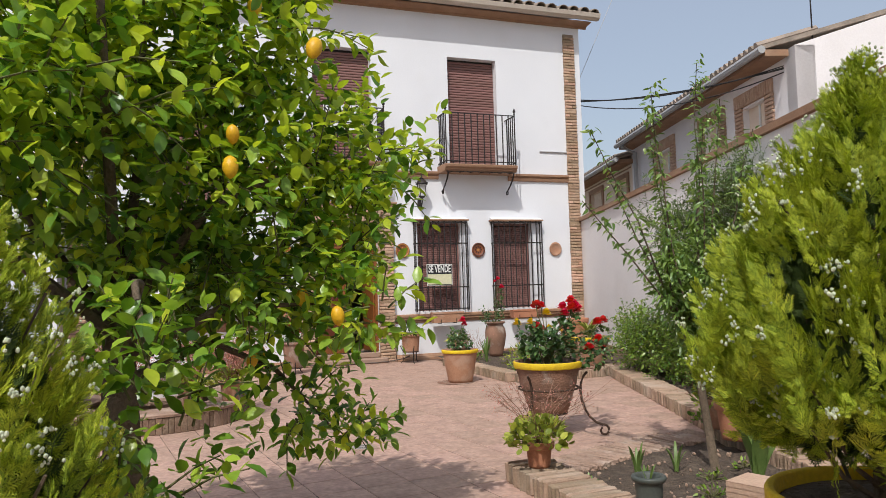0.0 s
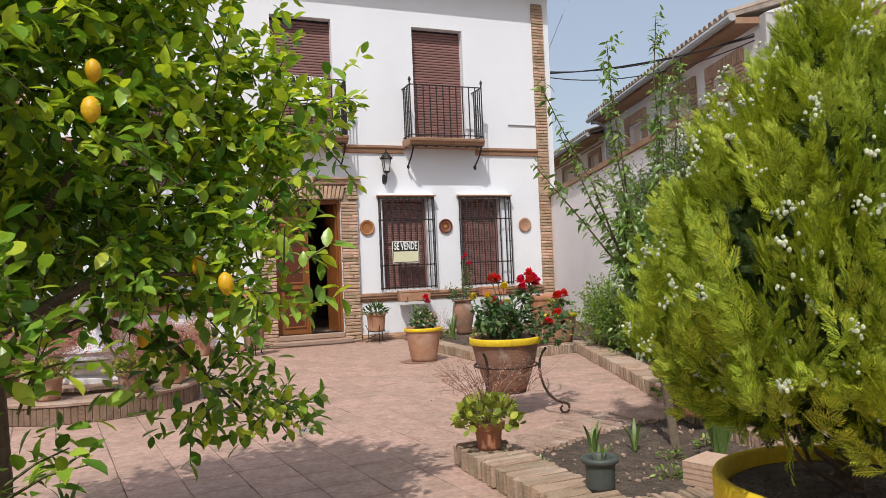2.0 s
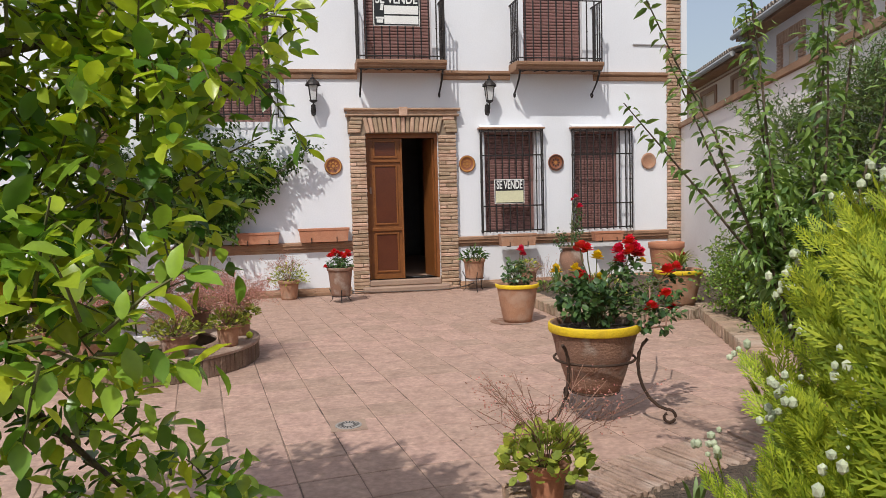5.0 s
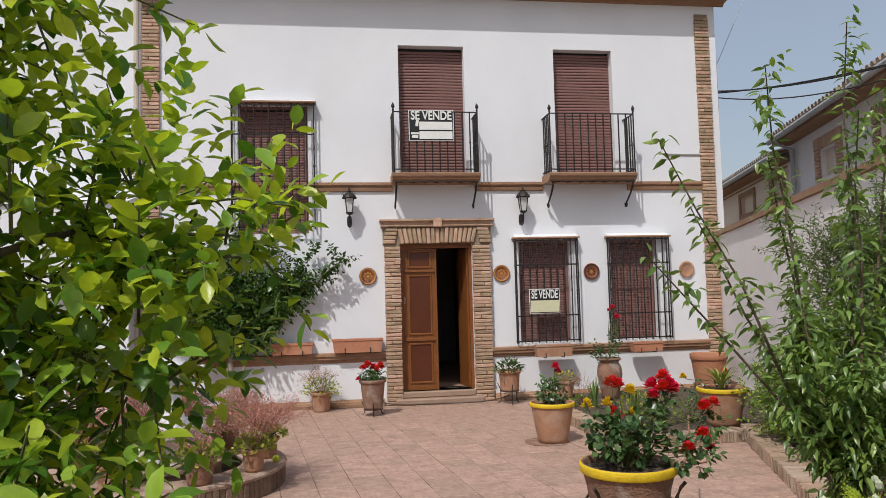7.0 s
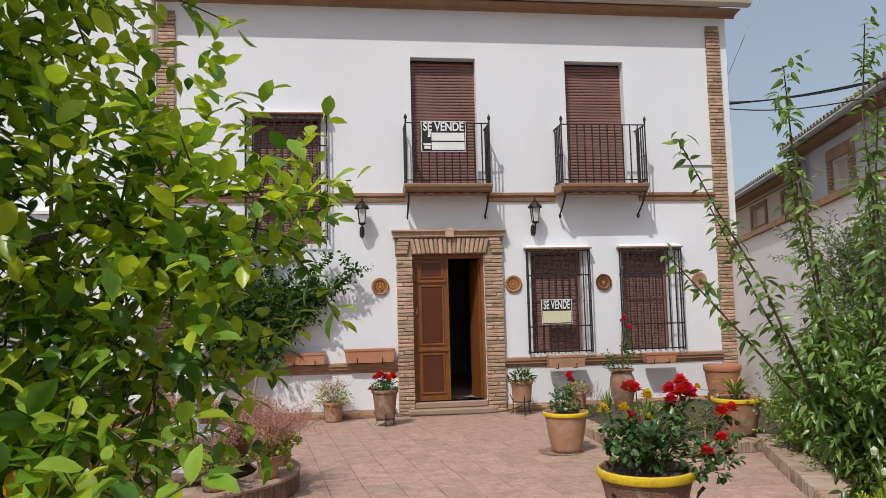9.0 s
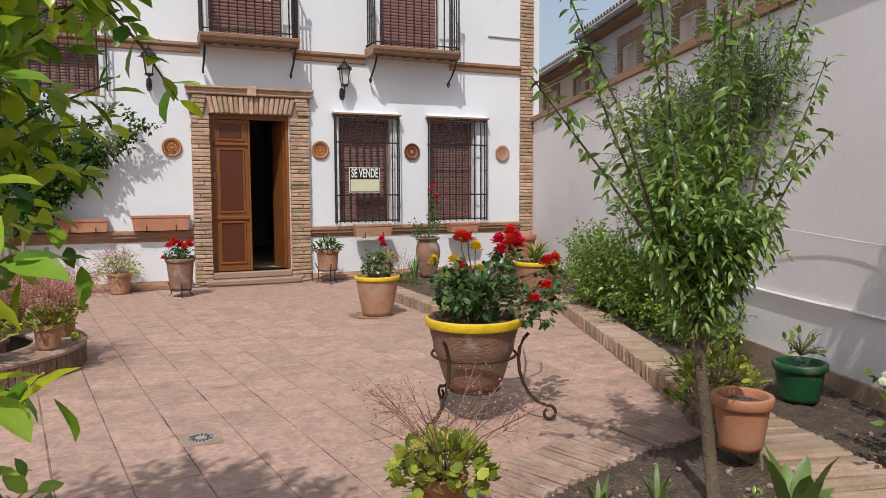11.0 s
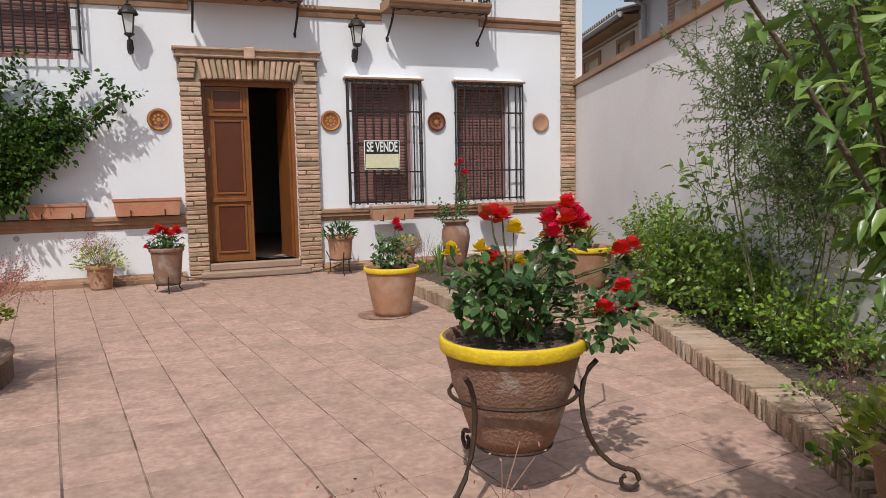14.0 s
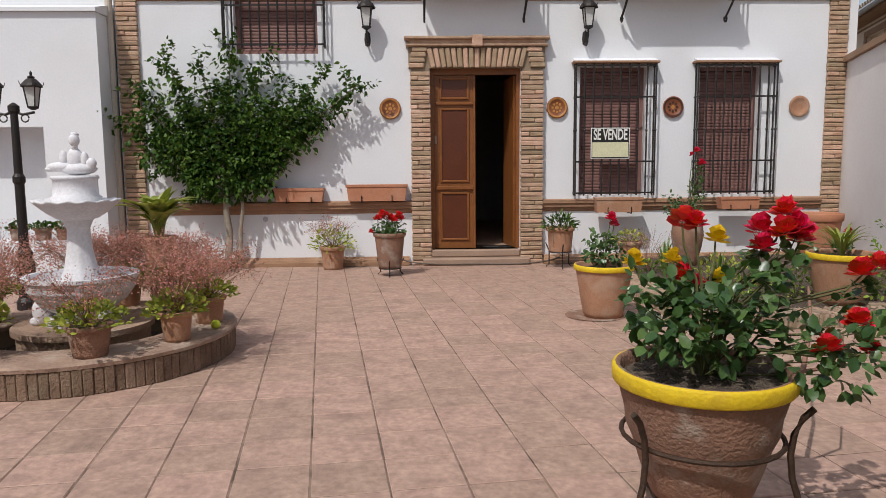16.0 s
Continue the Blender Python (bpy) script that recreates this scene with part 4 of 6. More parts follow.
lp = thing("lamp_post", (-4.55, -2.75, 0), "tall black cast-iron lamp post with two lanterns", "lamp post")
bm = bmesh.new()
lathe(bm, [(0.10, 0), (0.10, 0.08), (0.075, 0.12), (0.085, 0.45), (0.06, 0.5), (0.075, 0.54), (0.045, 0.6), (0.042, 1.2), (0.055, 1.22), (0.055, 1.27), (0.038, 1.3), (0.033, 1.86), (0.05, 1.88), (0.05, 1.93), (0.01, 1.96)], 14)
part("post", bm, M_IRON, lp, smooth=False)
bm = bmesh.new()
for s in (-1, 1):
    tube(bm, [(0, 0, 1.88), (s * 0.08, 0, 1.85), (s * 0.19, 0, 1.87)], 0.013, sides=6)
    tube(bm, [(s * (0.10 + 0.035 * math.cos(a * 0.6)), 0, 1.815 + 0.035 * math.sin(a * 0.6)) for a in range(11)], 0.007, sides=5)
part("arm", bm, M_IRON, lp)
for s in (-1, 1):
    lantern_head(lp, 1.92, 0.95, Matrix.Translation((s * 0.18, 0, 0)))


# ---- plates on the wall ----
def plate(x, style, label):
    t = thing("wall_plate", (x, -0.002, 2.085), label, "plate", "wall plates")
    m = Matrix.Rotation(radians(90), 4, "X")
    bm = bmesh.new()
    lathe(bm, [(0.001, 0.012), (0.085, 0.012), (0.10, 0.022), (0.138, 0.032), (0.142, 0.026), (0.10, 0.004), (0.001, 0.0)], 32, m=m)
    part("dish", bm, M_PLATE if style else M_TERRA, t, smooth=True)
    if style:
        dk = M_PLATEDARK if style == 2 else M_PLATEYEL
        bm = bmesh.new()
        for k in range(8):
            a = k * math.pi / 4
            lathe(bm, [(0.001, 0.0165), (0.017, 0.0165), (0.017, 0.0125)], 8, m=m @ Matrix.Translation((0.058 * math.cos(a), 0.058 * math.sin(a), 0)))
        part("petal_pattern", bm, dk, t)
        bm = bmesh.new()
        lathe(bm, [(0.001, 0.0165), (0.025, 0.0165), (0.025, 0.0125)], 14, m=m)
        part("centre_pattern", bm, M_PLATEYEL, t)
        bm = bmesh.new()
        lathe(bm, [(0.108, 0.0255), (0.112, 0.0285), (0.126, 0.0325), (0.130, 0.0315)], 32, m=m)
        part("rim_pattern", bm, dk, t)


plate(-1.13, 1, "round ochre-patterned clay plate hung on the white wall")
plate(1.09, 1, "round ochre-patterned clay plate hung on the white wall")
plate(2.655, 2, "round dark-patterned clay plate hung on the white wall")
plate(4.375, 0, "plain round terracotta plate hung on the white wall")


# ---- wall troughs ----
def trough(x0, x1, z0, z1, y, mt, label):
    t = thing("flower_trough", ((x0 + x1) / 2, y, z0), label, "planter", "wall troughs")
    w, h = (x1 - x0) / 2, z1 - z0
    bm = bmesh.new()
    for a in ((-w, w, -0.16, -0.145), (-w, w, -0.015, 0.0), (-w, -w + 0.015, -0.145, -0.015), (w - 0.015, w, -0.145, -0.015)):
        box(bm, a[0], a[1], a[2], a[3], 0.0, h)
    box(bm, -w + 0.01, w - 0.01, -0.15, -0.01, 0.002, 0.02)
    for v_ in bm.verts:
        v_.co.x *= 0.93 + 0.07 * v_.co.z / h
    part("body", bm, mt, t)
    part("rim", boxm(-w - 0.008, w + 0.008, -0.17, -0.1455, h - 0.035, h + 0.004, bevel=0.004), mt, t)
    part("soil", boxm(-w * 0.95, w * 0.95, -0.144, -0.016, h - 0.05, h - 0.03), M_EARTH, t)
    for s in (-0.5, 0.5):
        bm = bmesh.new()
        tube(bm, [(s * w, -0.175, h * 0.35), (s * w, -0.178, -0.012), (s * w, 0.0, -0.015)], 0.008, sides=5)
        part("hook", bm, M_IRON, t)


trough(-2.67, -2.02, 0.872, 1.05, -0.002, M_TERRA_RED, "empty red clay trough hooked to the wall")
trough(-1.72, -0.92, 0.872, 1.09, -0.002, M_TERRA_RED, "empty red clay trough with dry stubs on the wall")
trough(1.56, 2.18, 0.70, 0.895, -0.17, M_TERRA, "pale clay trough below the barred window")
trough(3.22, 3.75, 0.73, 0.885, -0.17, M_TERRA_RED, "small red clay trough below the barred window")


# ---- pots ----
def pot(at, r, rb_, h, body, rim=None, rim_h=0.06, label="", name="flower_pot", lip=0.02, group="", rings=()):
    t = thing(name, at, label, "flower pot", group, rz=random.uniform(0, 360))
    bm = bmesh.new()
    n_ = 8
    prof = [(rb_ * 0.6, 0.0), (rb_, 0.0)]
    for k in range(1, n_ + 1):
        f = k / n_
        z = (h - rim_h) * f
        rr = rb_ + (r - lip - rb_) * (f ** 0.85)
        for zr in rings:
            if abs(z - zr) < h / 14:
                rr += 0.008
        prof.append((rr, z))
    lathe(bm, prof, 36, wobble=0.004)
    part("body", bm, body, t, smooth=True)
    bm = bmesh.new()
    lathe(bm, [(r - lip, h - rim_h), (r - 0.006, h - rim_h + 0.002), (r - 0.002, h - rim_h + 0.008), (r, h - rim_h * 0.5), (r, h - 0.008), (r - 0.004, h - 0.002), (r - 0.012, h)], 36, wobble=0.004)
    part("rim", bm, rim or body, t, "yellow-painted rim" if rim else "", smooth=True)
    bm = bmesh.new()
    lathe(bm, [(r - 0.012, h), (r - 0.024, h - 0.001), (r - 0.03, h - 0.008), (r - 0.036, h - 0.05), (r - 0.04, h - rim_h - 0.03)], 36, wobble=0.004)
    part("lip", bm, rim if rim and rim_h > 0.09 else body, t, smooth=True)
    bm = bmesh.new()
    lathe(bm, [(r - 0.038, h - 0.045), (r * 0.55, h - 0.035), (r * 0.25, h - 0.04), (0.002, h - 0.035)], 24, wobble=0.03)
    part("soil", bm, M_EARTH, t, smooth=True)
    return t


POT_MID = (0.85, -3.50)
pot((*POT_MID, 0), 0.265, 0.165, 0.47, M_TERRA, M_YELLOW, 0.05, "terracotta pot with yellow rim holding a rose")
bm = bmesh.new()
lathe(bm, [(0.02, 0.001), (0.24, 0.001), (0.26, 0.006), (0.25, 0.008), (0.02, 0.004)], 28, m=Matrix.Translation((0.78, -3.47, 0)))
tagged(part("water_stain_ring", bm, M_TERRA_OLD), "flat worn clay saucer under the pot", "saucer")
ROSE = Vector((0.18, -7.40, 0.22))
pot(tuple(ROSE), 0.305, 0.165, 0.45, M_TERRA_OLD, M_YELLOW, 0.06, "large weathered pot with yellow rim full of red roses", rings=(0.25,))

st = thing("pot_stand", (ROSE.x, ROSE.y, 0), "rusty wrought-iron tripod stand with curled feet", "plant stand")
bm = bmesh.new()
tube(bm, [(0.268 * math.cos(2 * math.pi * k / 28), 0.268 * math.sin(2 * math.pi * k / 28), 0.43) for k in range(29)], 0.009, sides=6)
part("ring", bm, M_RUST, st)
bm = bmesh.new()
tube(bm, [(0.16 * math.cos(2 * math.pi * k / 24), 0.16 * math.sin(2 * math.pi * k / 24), 0.21) for k in range(25)], 0.009, sides=6)
part("ring", bm, M_RUST, st)
for ang in (-28, 92, 212):
    c, s = math.cos(radians(ang)), math.sin(radians(ang))
    pr = [(0.345, 0.565), (0.315, 0.53), (0.290, 0.47), (0.282, 0.40), (0.29, 0.32), (0.315, 0.24), (0.355, 0.17), (0.41, 0.12), (0.465, 0.10)]
    for k in range(13):
        a = radians(90 - k * 28)
        rr = 0.05 - k * 0.0022
        pr.append((0.475 + rr * math.cos(a), 0.052 + rr * math.sin(a)))
    bm = bmesh.new()
    tube(bm, [(a * c, a * s, z) for a, z in pr], 0.0115, 0.010, 7)
    part("leg", bm, M_RUST, st, "S-curved leg with curled foot")

POT_Y2 = (3.02, -3.45)
pot((*POT_Y2, 0.08), 0.30, 0.19, 0.46, M_TERRA, M_YELLOW, 0.055, "terracotta pot with yellow rim and strap-leaved plant")
pot((3.30, -2.9, 0.08), 0.24, 0.16, 0.36, M_TERRA, M_YELLOW, 0.05, "smaller terracotta pot with yellow rim in the bed")
pot((4.42, -0.55, 0.08), 0.30, 0.20, 0.60, M_TERRA_RED, None, 0.10, "wide reddish terracotta pot by the corner pilaster")
pot((1.06, -8.74, 0.133), 0.155, 0.105, 0.28, M_TERRA_RED, None, 0.06, "bright terracotta pot standing on the brick kerb")
pot((1.28, -8.35, 0.13), 0.15, 0.10, 0.24, M_TERRA, None, 0.05, "terracotta pot with yellow-green plant on the kerb")
pot((2.18, -8.15, 0.09), 0.17, 0.12, 0.25, M_GREENPOT, M_GREENPOT, 0.05, "green-glazed pot on the soil by the wall")
pot((-0.66, -8.82, 0.135), 0.105, 0.07, 0.17, M_TERRA_RED, None, 0.05, "small red clay pot on the brick kerb")
pot((-0.52, -9.84, 0.132), 0.095, 0.07, 0.16, M_BLACKPLASTIC, None, 0.03, "small black plastic nursery pot")
pot((-1.90, -0.32, 0.0), 0.17, 0.12, 0.30, M_TERRA, None, 0.05, "clay pot with a bushy plant by the wall")
pot((-1.13, -0.95, 0.09), 0.20, 0.135, 0.44, M_TERRA_OLD, None, 0.05, "weathered clay pot of red geraniums on iron feet")
pot((1.06, -0.48, 0.20), 0.185, 0.14, 0.33, M_TERRA, None, 0.05, "clay pot with short dark leaves on an iron stand")
pot((1.92, -0.66, 0.085), 0.155, 0.11, 0.27, M_TERRA, None, 0.05, "small clay pot with light green foliage")
pot((-3.87, -1.05, 0.15), 0.21, 0.15, 0.38, M_TERRA, None, 0.05, "clay pot with a broad-leaved aspidistra")
pot((-0.80, -11.51, 0.0), 0.36, 0.25, 0.65, M_TERRA, M_YELLOW, 0.10, "big terracotta pot with yellow rim holding a thuja")
pot((-3.45, -11.2, 0.0), 0.32, 0.24, 0.45, M_TERRA, M_YELLOW, 0.08, "big terracotta pot with yellow rim holding a conifer")
pot((-2.95, -9.45, 0.09), 0.14, 0.10, 0.22, M_TERRA, None, 0.04, "small clay pot at the edge of the lemon bed")
# iron feet under the two stand pots
for x, y, r, h in ((-1.13, -0.95, 0.14, 0.10), (1.06, -0.48, 0.15, 0.22)):
    t = thing("pot_stand", (x, y, 0), "small black iron pot stand", "plant stand", "pot stands")
    for k in range(3):
        a = radians(30 + 120 * k)
        bm = bmesh.new()
        tube(bm, [((r + 0.05) * math.cos(a), (r + 0.05) * math.sin(a), h + 0.1), (r * math.cos(a), r * math.sin(a), h), (r * math.cos(a), r * math.sin(a), 0.04), ((r + 0.04) * math.cos(a), (r + 0.04) * math.sin(a), 0.005)], 0.008, sides=5)
        part("leg", bm, M_IRON, t)
    bm = bmesh.new()
    tube(bm, [(r * math.cos(2 * math.pi * k / 20), r * math.sin(2 * math.pi * k / 20), h - 0.006) for k in range(21)], 0.006, sides=5)
    part("ring", bm, M_IRON, t)

# urn under the windows
t = thing("urn", (2.55, -0.95, 0.08), "tall pale clay urn with a climbing rose", "urn")
bm = bmesh.new()
lathe(bm, [(0.09, 0), (0.12, 0.0), (0.13, 0.06), (0.17, 0.22), (0.195, 0.38), (0.18, 0.50), (0.14, 0.56), (0.15, 0.58), (0.185, 0.60), (0.19, 0.62), (0.17, 0.63), (0.13, 0.56)], 30)
part("body", bm, M_TERRA_OLD, t, smooth=True)
bm = bmesh.new()
lathe(bm, [(0.14, 0.57), (0.002, 0.58)], 20)
part("soil", bm, M_EARTH, t)

# hollow brick in the bed
t = thing("hollow_brick", (0.02, -10.05, 0.137), "pale perforated hollow brick lying on the kerb", "brick", rz=20)
bm = bmesh.new()
for i in range(5):
    box(bm, -0.12, 0.12, -0.11, 0.11, i * 0.028 - 0.003, i * 0.028 + 0.003)
for i in range(6):
    box(bm, -0.12 + i * 0.048 - 0.003 if i else -0.12, -0.12 + i * 0.048 + 0.003, -0.11, 0.11, 0.0, 0.112)
part("shell", bm, M_HOLLOW, t, kind="stuff")
part("core", boxm(-0.115, 0.115, -0.04, 0.105, 0.004, 0.108), M_HOLLOW, t)

# drain in the patio
t = thing("floor_drain", (-1.45, -7.06, 0.0), "round slotted metal drain set in a square tile", "drain")
part("surround", boxm(-0.12, 0.12, -0.12, 0.12, 0.001, 0.0035), M_STONE, t)
bm = bmesh.new()
lathe(bm, [(0.09, 0.0036), (0.09, 0.007), (0.08, 0.008), (0.002, 0.008)], 28)
part("disc", bm, M_DARK, t)
bm = bmesh.new()
for k in range(18):
    a = 2 * math.pi * k / 18
    box(bm, 0.035, 0.075, -0.005, 0.005, 0.0075, 0.0088, m=Matrix.Rotation(a, 4, "Z"))
part("slot_ring", bm, M_SIGNGAPB, t)

# ---- fountain ----
FC = Vector((-3.20, -4.55, 0))
t = thing("pool_ring", tuple(FC), "low round brick-faced pool wall with a broad worn coping", "pool", kind="structure")
bm = bmesh.new()
lathe(bm, [(1.00, 0.0), (1.00, 0.17), (0.68, 0.17), (0.68, 0.02)], 64)
part("ring_core", bm, M_MORTAR, t)
ringme = []
for s in range(4):
    rnd = random.Random(s + 310)
    bm = bmesh.new()
    box(bm, -0.0285, 0.0285, -0.012, 0.05, 0.0, 0.165, bevel=0.006)
    me = bpy.data.meshes.new("brick")
    bm.to_mesh(me)
    bm.free()
    me.materials.append(M_POOL)
    ringme.append(me)
NBk = 110
for k in range(NBk):
    a = 2 * math.pi * k / NBk
    lay(t, rb.choice(ringme), Matrix.Rotation(a + math.pi / 2, 4, "Z") @ Matrix.Translation((0, -1.03 + rb.uniform(-0.005, 0.005), 0)))
bm = bmesh.new()
lathe(bm, [(1.05, 0.166), (1.055, 0.19), (1.04, 0.205), (0.66, 0.205), (0.64, 0.195), (0.645, 0.166)], 72, wobble=0.003)
part("coping", bm, M_RIM, t, "broad worn clay coping", smooth=False)
bm = bmesh.new()
lathe(bm, [(0.70, 0.03), (0.002, 0.03)], 40)
part("pool_floor", bm, M_EARTH, t)
t = thing("fountain", tuple(FC), "white tiered stone fountain with a carved seated figure", "fountain")
bm = bmesh.new()
lathe(bm, [(0.44, 0.03), (0.44, 0.20), (0.47, 0.21), (0.47, 0.25), (0.002, 0.25)], 36)
part("plinth", bm, M_BORDER, t, "round brick plinth")
bm = bmesh.new()
lathe(bm, [(0.25, 0.251), (0.25, 0.30), (0.18, 0.33), (0.22, 0.36), (0.30, 0.42), (0.355, 0.50), (0.365, 0.56), (0.385, 0.575), (0.385, 0.60), (0.35, 0.60), (0.32, 0.53), (0.002, 0.50)], 36)
part("lower_basin", bm, M_MARBLE, t, smooth=False)
for k in range(3):
    a = radians(20 + 120 * k - 60)
    bm = bmesh.new()
    bmesh.ops.create_icosphere(bm, subdivisions=3, radius=1, matrix=Matrix.Translation((0.255 * math.cos(a), 0.255 * math.sin(a), 0.35)) @ Matrix.Rotation(a, 4, "Z") @ Matrix.Diagonal((0.075, 0.06, 0.10, 1)))
    bmesh.ops.create_icosphere(bm, subdivisions=2, radius=1, matrix=Matrix.Translation((0.30 * math.cos(a), 0.30 * math.sin(a), 0.28)) @ Matrix.Diagonal((0.05, 0.05, 0.035, 1)))
    part("carved_foot", bm, M_MARBLE, t, smooth=True)
bm = bmesh.new()
rr = lathe(bm, [(0.13, 0.50), (0.135, 0.58), (0.115, 0.62), (0.085, 0.78), (0.075, 0.92), (0.09, 0.96), (0.11, 1.0)], 24)
for ring in rr:
    for i, v_ in enumerate(ring):
        if i % 3 == 0:
            v_.co.x *= 0.94
            v_.co.y *= 0.94
part("stem", bm, M_MARBLE, t, smooth=True)
bm = bmesh.new()
rr = lathe(bm, [(0.09, 0.985), (0.14, 1.00), (0.21, 1.05), (0.265, 1.10), (0.285, 1.115), (0.285, 1.13), (0.26, 1.128), (0.18, 1.08), (0.002, 1.06)], 48)
for ring in rr[2:7]:
    for i, v_ in enumerate(ring):
        f = 1 + 0.035 * math.cos(i / 48 * 2 * math.pi * 14)
        v_.co.x *= f
        v_.co.y *= f
        v_.co.z += 0.008 * math.cos(i / 48 * 2 * math.pi * 14)
part("upper_bowl", bm, M_MARBLE, t, "scalloped white bowl", smooth=True)
bm = bmesh.new()
lathe(bm, [(0.16, 1.07), (0.17, 1.15), (0.15, 1.16), (0.145, 1.27), (0.16, 1.28), (0.15, 1.30), (0.002, 1.30)], 24)
for cx, cy, cz, sx, sy, sz in ((0.03, 0, 1.345, 0.13, 0.08, 0.045), (-0.09, -0.03, 1.36, 0.09, 0.045, 0.035), (0.01, 0, 1.41, 0.062, 0.05, 0.085), (-0.06, -0.02, 1.41, 0.03, 0.03, 0.07), (0.08, -0.01, 1.40, 0.028, 0.03, 0.07), (0.015, -0.01, 1.50, 0.022, 0.022, 0.03), (0.015, -0.012, 1.545, 0.037, 0.04, 0.046), (0.015, 0, 1.585, 0.03, 0.03, 0.018), (0.13, -0.02, 1.385, 0.035, 0.03, 0.04), (-0.14, -0.03, 1.345, 0.05, 0.035, 0.022)):
    bmesh.ops.create_icosphere(bm, subdivisions=2, radius=1, matrix=Matrix.Translation((cx, cy, cz)) @ Matrix.Diagonal((sx, sy, sz, 1)))
part("statue", bm, M_MARBLE, t, "plain white carved seated figure", smooth=True)

FPOTS = []
for ang, r, rr, h, mt in ((-64, 0.88, 0.145, 0.20, M_TERRA_OLD), (-28, 0.90, 0.12, 0.20, M_TERRA), (8, 0.87, 0.125, 0.20, M_TERRA), (-112, 0.86, 0.14, 0.22, M_TERRA), (-158, 0.86, 0.14, 0.22, M_TERRA), (62, 0.80, 0.17, 0.22, M_TERRA_OLD), (92, 0.85, 0.14, 0.22, M_TERRA), (115, 0.85, 0.14, 0.22, M_TERRA), (165, 0.85, 0.14, 0.22, M_TERRA)):
    a = radians(ang)
    p = FC + Vector((r * math.cos(a), r * math.sin(a), 0.206))
    pot(tuple(p), rr, rr * 0.68, h, mt, None, 0.035, "clay pot of dry-flowered succulents on the pool coping", group="pots on the pool coping")
    FPOTS.append((p, rr, h))
bm = bmesh.new()
bmesh.ops.create_icosphere(bm, subdivisions=3, radius=0.033, matrix=Matrix.Translation((-2.235, -4.66, 0.238)))
tagged(part("tennis_ball", bm, M_BALL, smooth=True), "small lime-yellow ball on the pool coping", "ball")

# conduit and cable on the side wall, hose by the door
bm = bmesh.new()
tube(bm, [along(s, 0.02, 0.66 + 0.004 * math.sin(s * 3)) for s in np.linspace(5.2, 17.0, 40)], 0.014, sides=6)
tagged(part("wall_conduit", bm, M_SIDE), "thin painted conduit along the garden wall", "conduit")
bm = bmesh.new()
tube(bm, [along(s, 0.06 + 0.03 * math.sin(s * 2), 1.16 - 0.05 * math.sin((s - 8) * 1.2)) for s in np.linspace(7.9, 10.2, 24)], 0.004, sides=5)
tagged(part("slack_cable", bm, M_SIGNW), "thin pale cable slung along the garden wall", "cable")
bm = bmesh.new()
tube(bm, [(-1.0 + 2.1 * k / 20, -0.30 - 0.05 * math.sin(k * 0.5), 0.10 - 0.085 * math.sin(math.pi * k / 20) ** 0.5 + 0.012) for k in range(21)], 0.011, sides=6)
tagged(part("garden_hose", bm, M_WATERPIPE), "dark thin hose lying in front of the doorstep", "hose")

bm = bmesh.new()
tube(bm, [(4.10, -0.015, 4.10), (4.73, -0.015, 4.10)], 0.014, sides=6)
tagged(part("wall_rod", bm, M_GREYPIPE), "short thin pale rod fixed level on the white wall", "rod")
t = thing("wall_tap", (-2.82, 0.0, 0.64), "small round metal tap plate below the sill moulding", "tap")
bm = bmesh.new()
lathe(bm, [(0.002, 0.0), (0.035, 0.0), (0.035, 0.012), (0.022, 0.018), (0.002, 0.018)], 16, m=Matrix.Rotation(radians(90), 4, "X"))
part("plate", bm, M_GREYPIPE, t)
bm = bmesh.new()
tube(bm, [(0, -0.018, 0), (0, -0.06, 0.0), (0, -0.075, -0.03)], 0.009, sides=6)
part("spout", bm, M_GREYPIPE, t)

# pebbles and clods on the bare soil
rp = random.Random(91)
bm = bmesh.new()
for _ in range(260):
    if rp.random() < 0.55:
        x, y = rp.uniform(-0.5, 1.0), rp.uniform(-10.1, -8.5)
    else:
        s = rp.uniform(3.5, 10.5)
        q = along(s, rp.uniform(0.08, 0.65))
        x, y = q.x, q.y
    r = rp.uniform(0.006, 0.022)
    bmesh.ops.create_icosphere(bm, subdivisions=1, radius=r, matrix=Matrix.Translation((x, y, (0.035 if x < 1.02 and y < -8.45 else 0.085) + rp.uniform(-0.006, 0.012))) @ pose(0, 0, 0, rp.uniform(0, 90), rp.uniform(0, 90), 0) @ Matrix.Diagonal((1, rp.uniform(0.5, 1), rp.uniform(0.4, 0.8), 1)))
tagged(part("soil_clods", bm, M_STONE), "scattered pebbles and dry clods on bare soil", "pebbles", kind="stuff")


# ---- plants ----
def unit(a):
    return a / np.maximum(np.linalg.norm(a, axis=-1, keepdims=True), 1e-9)


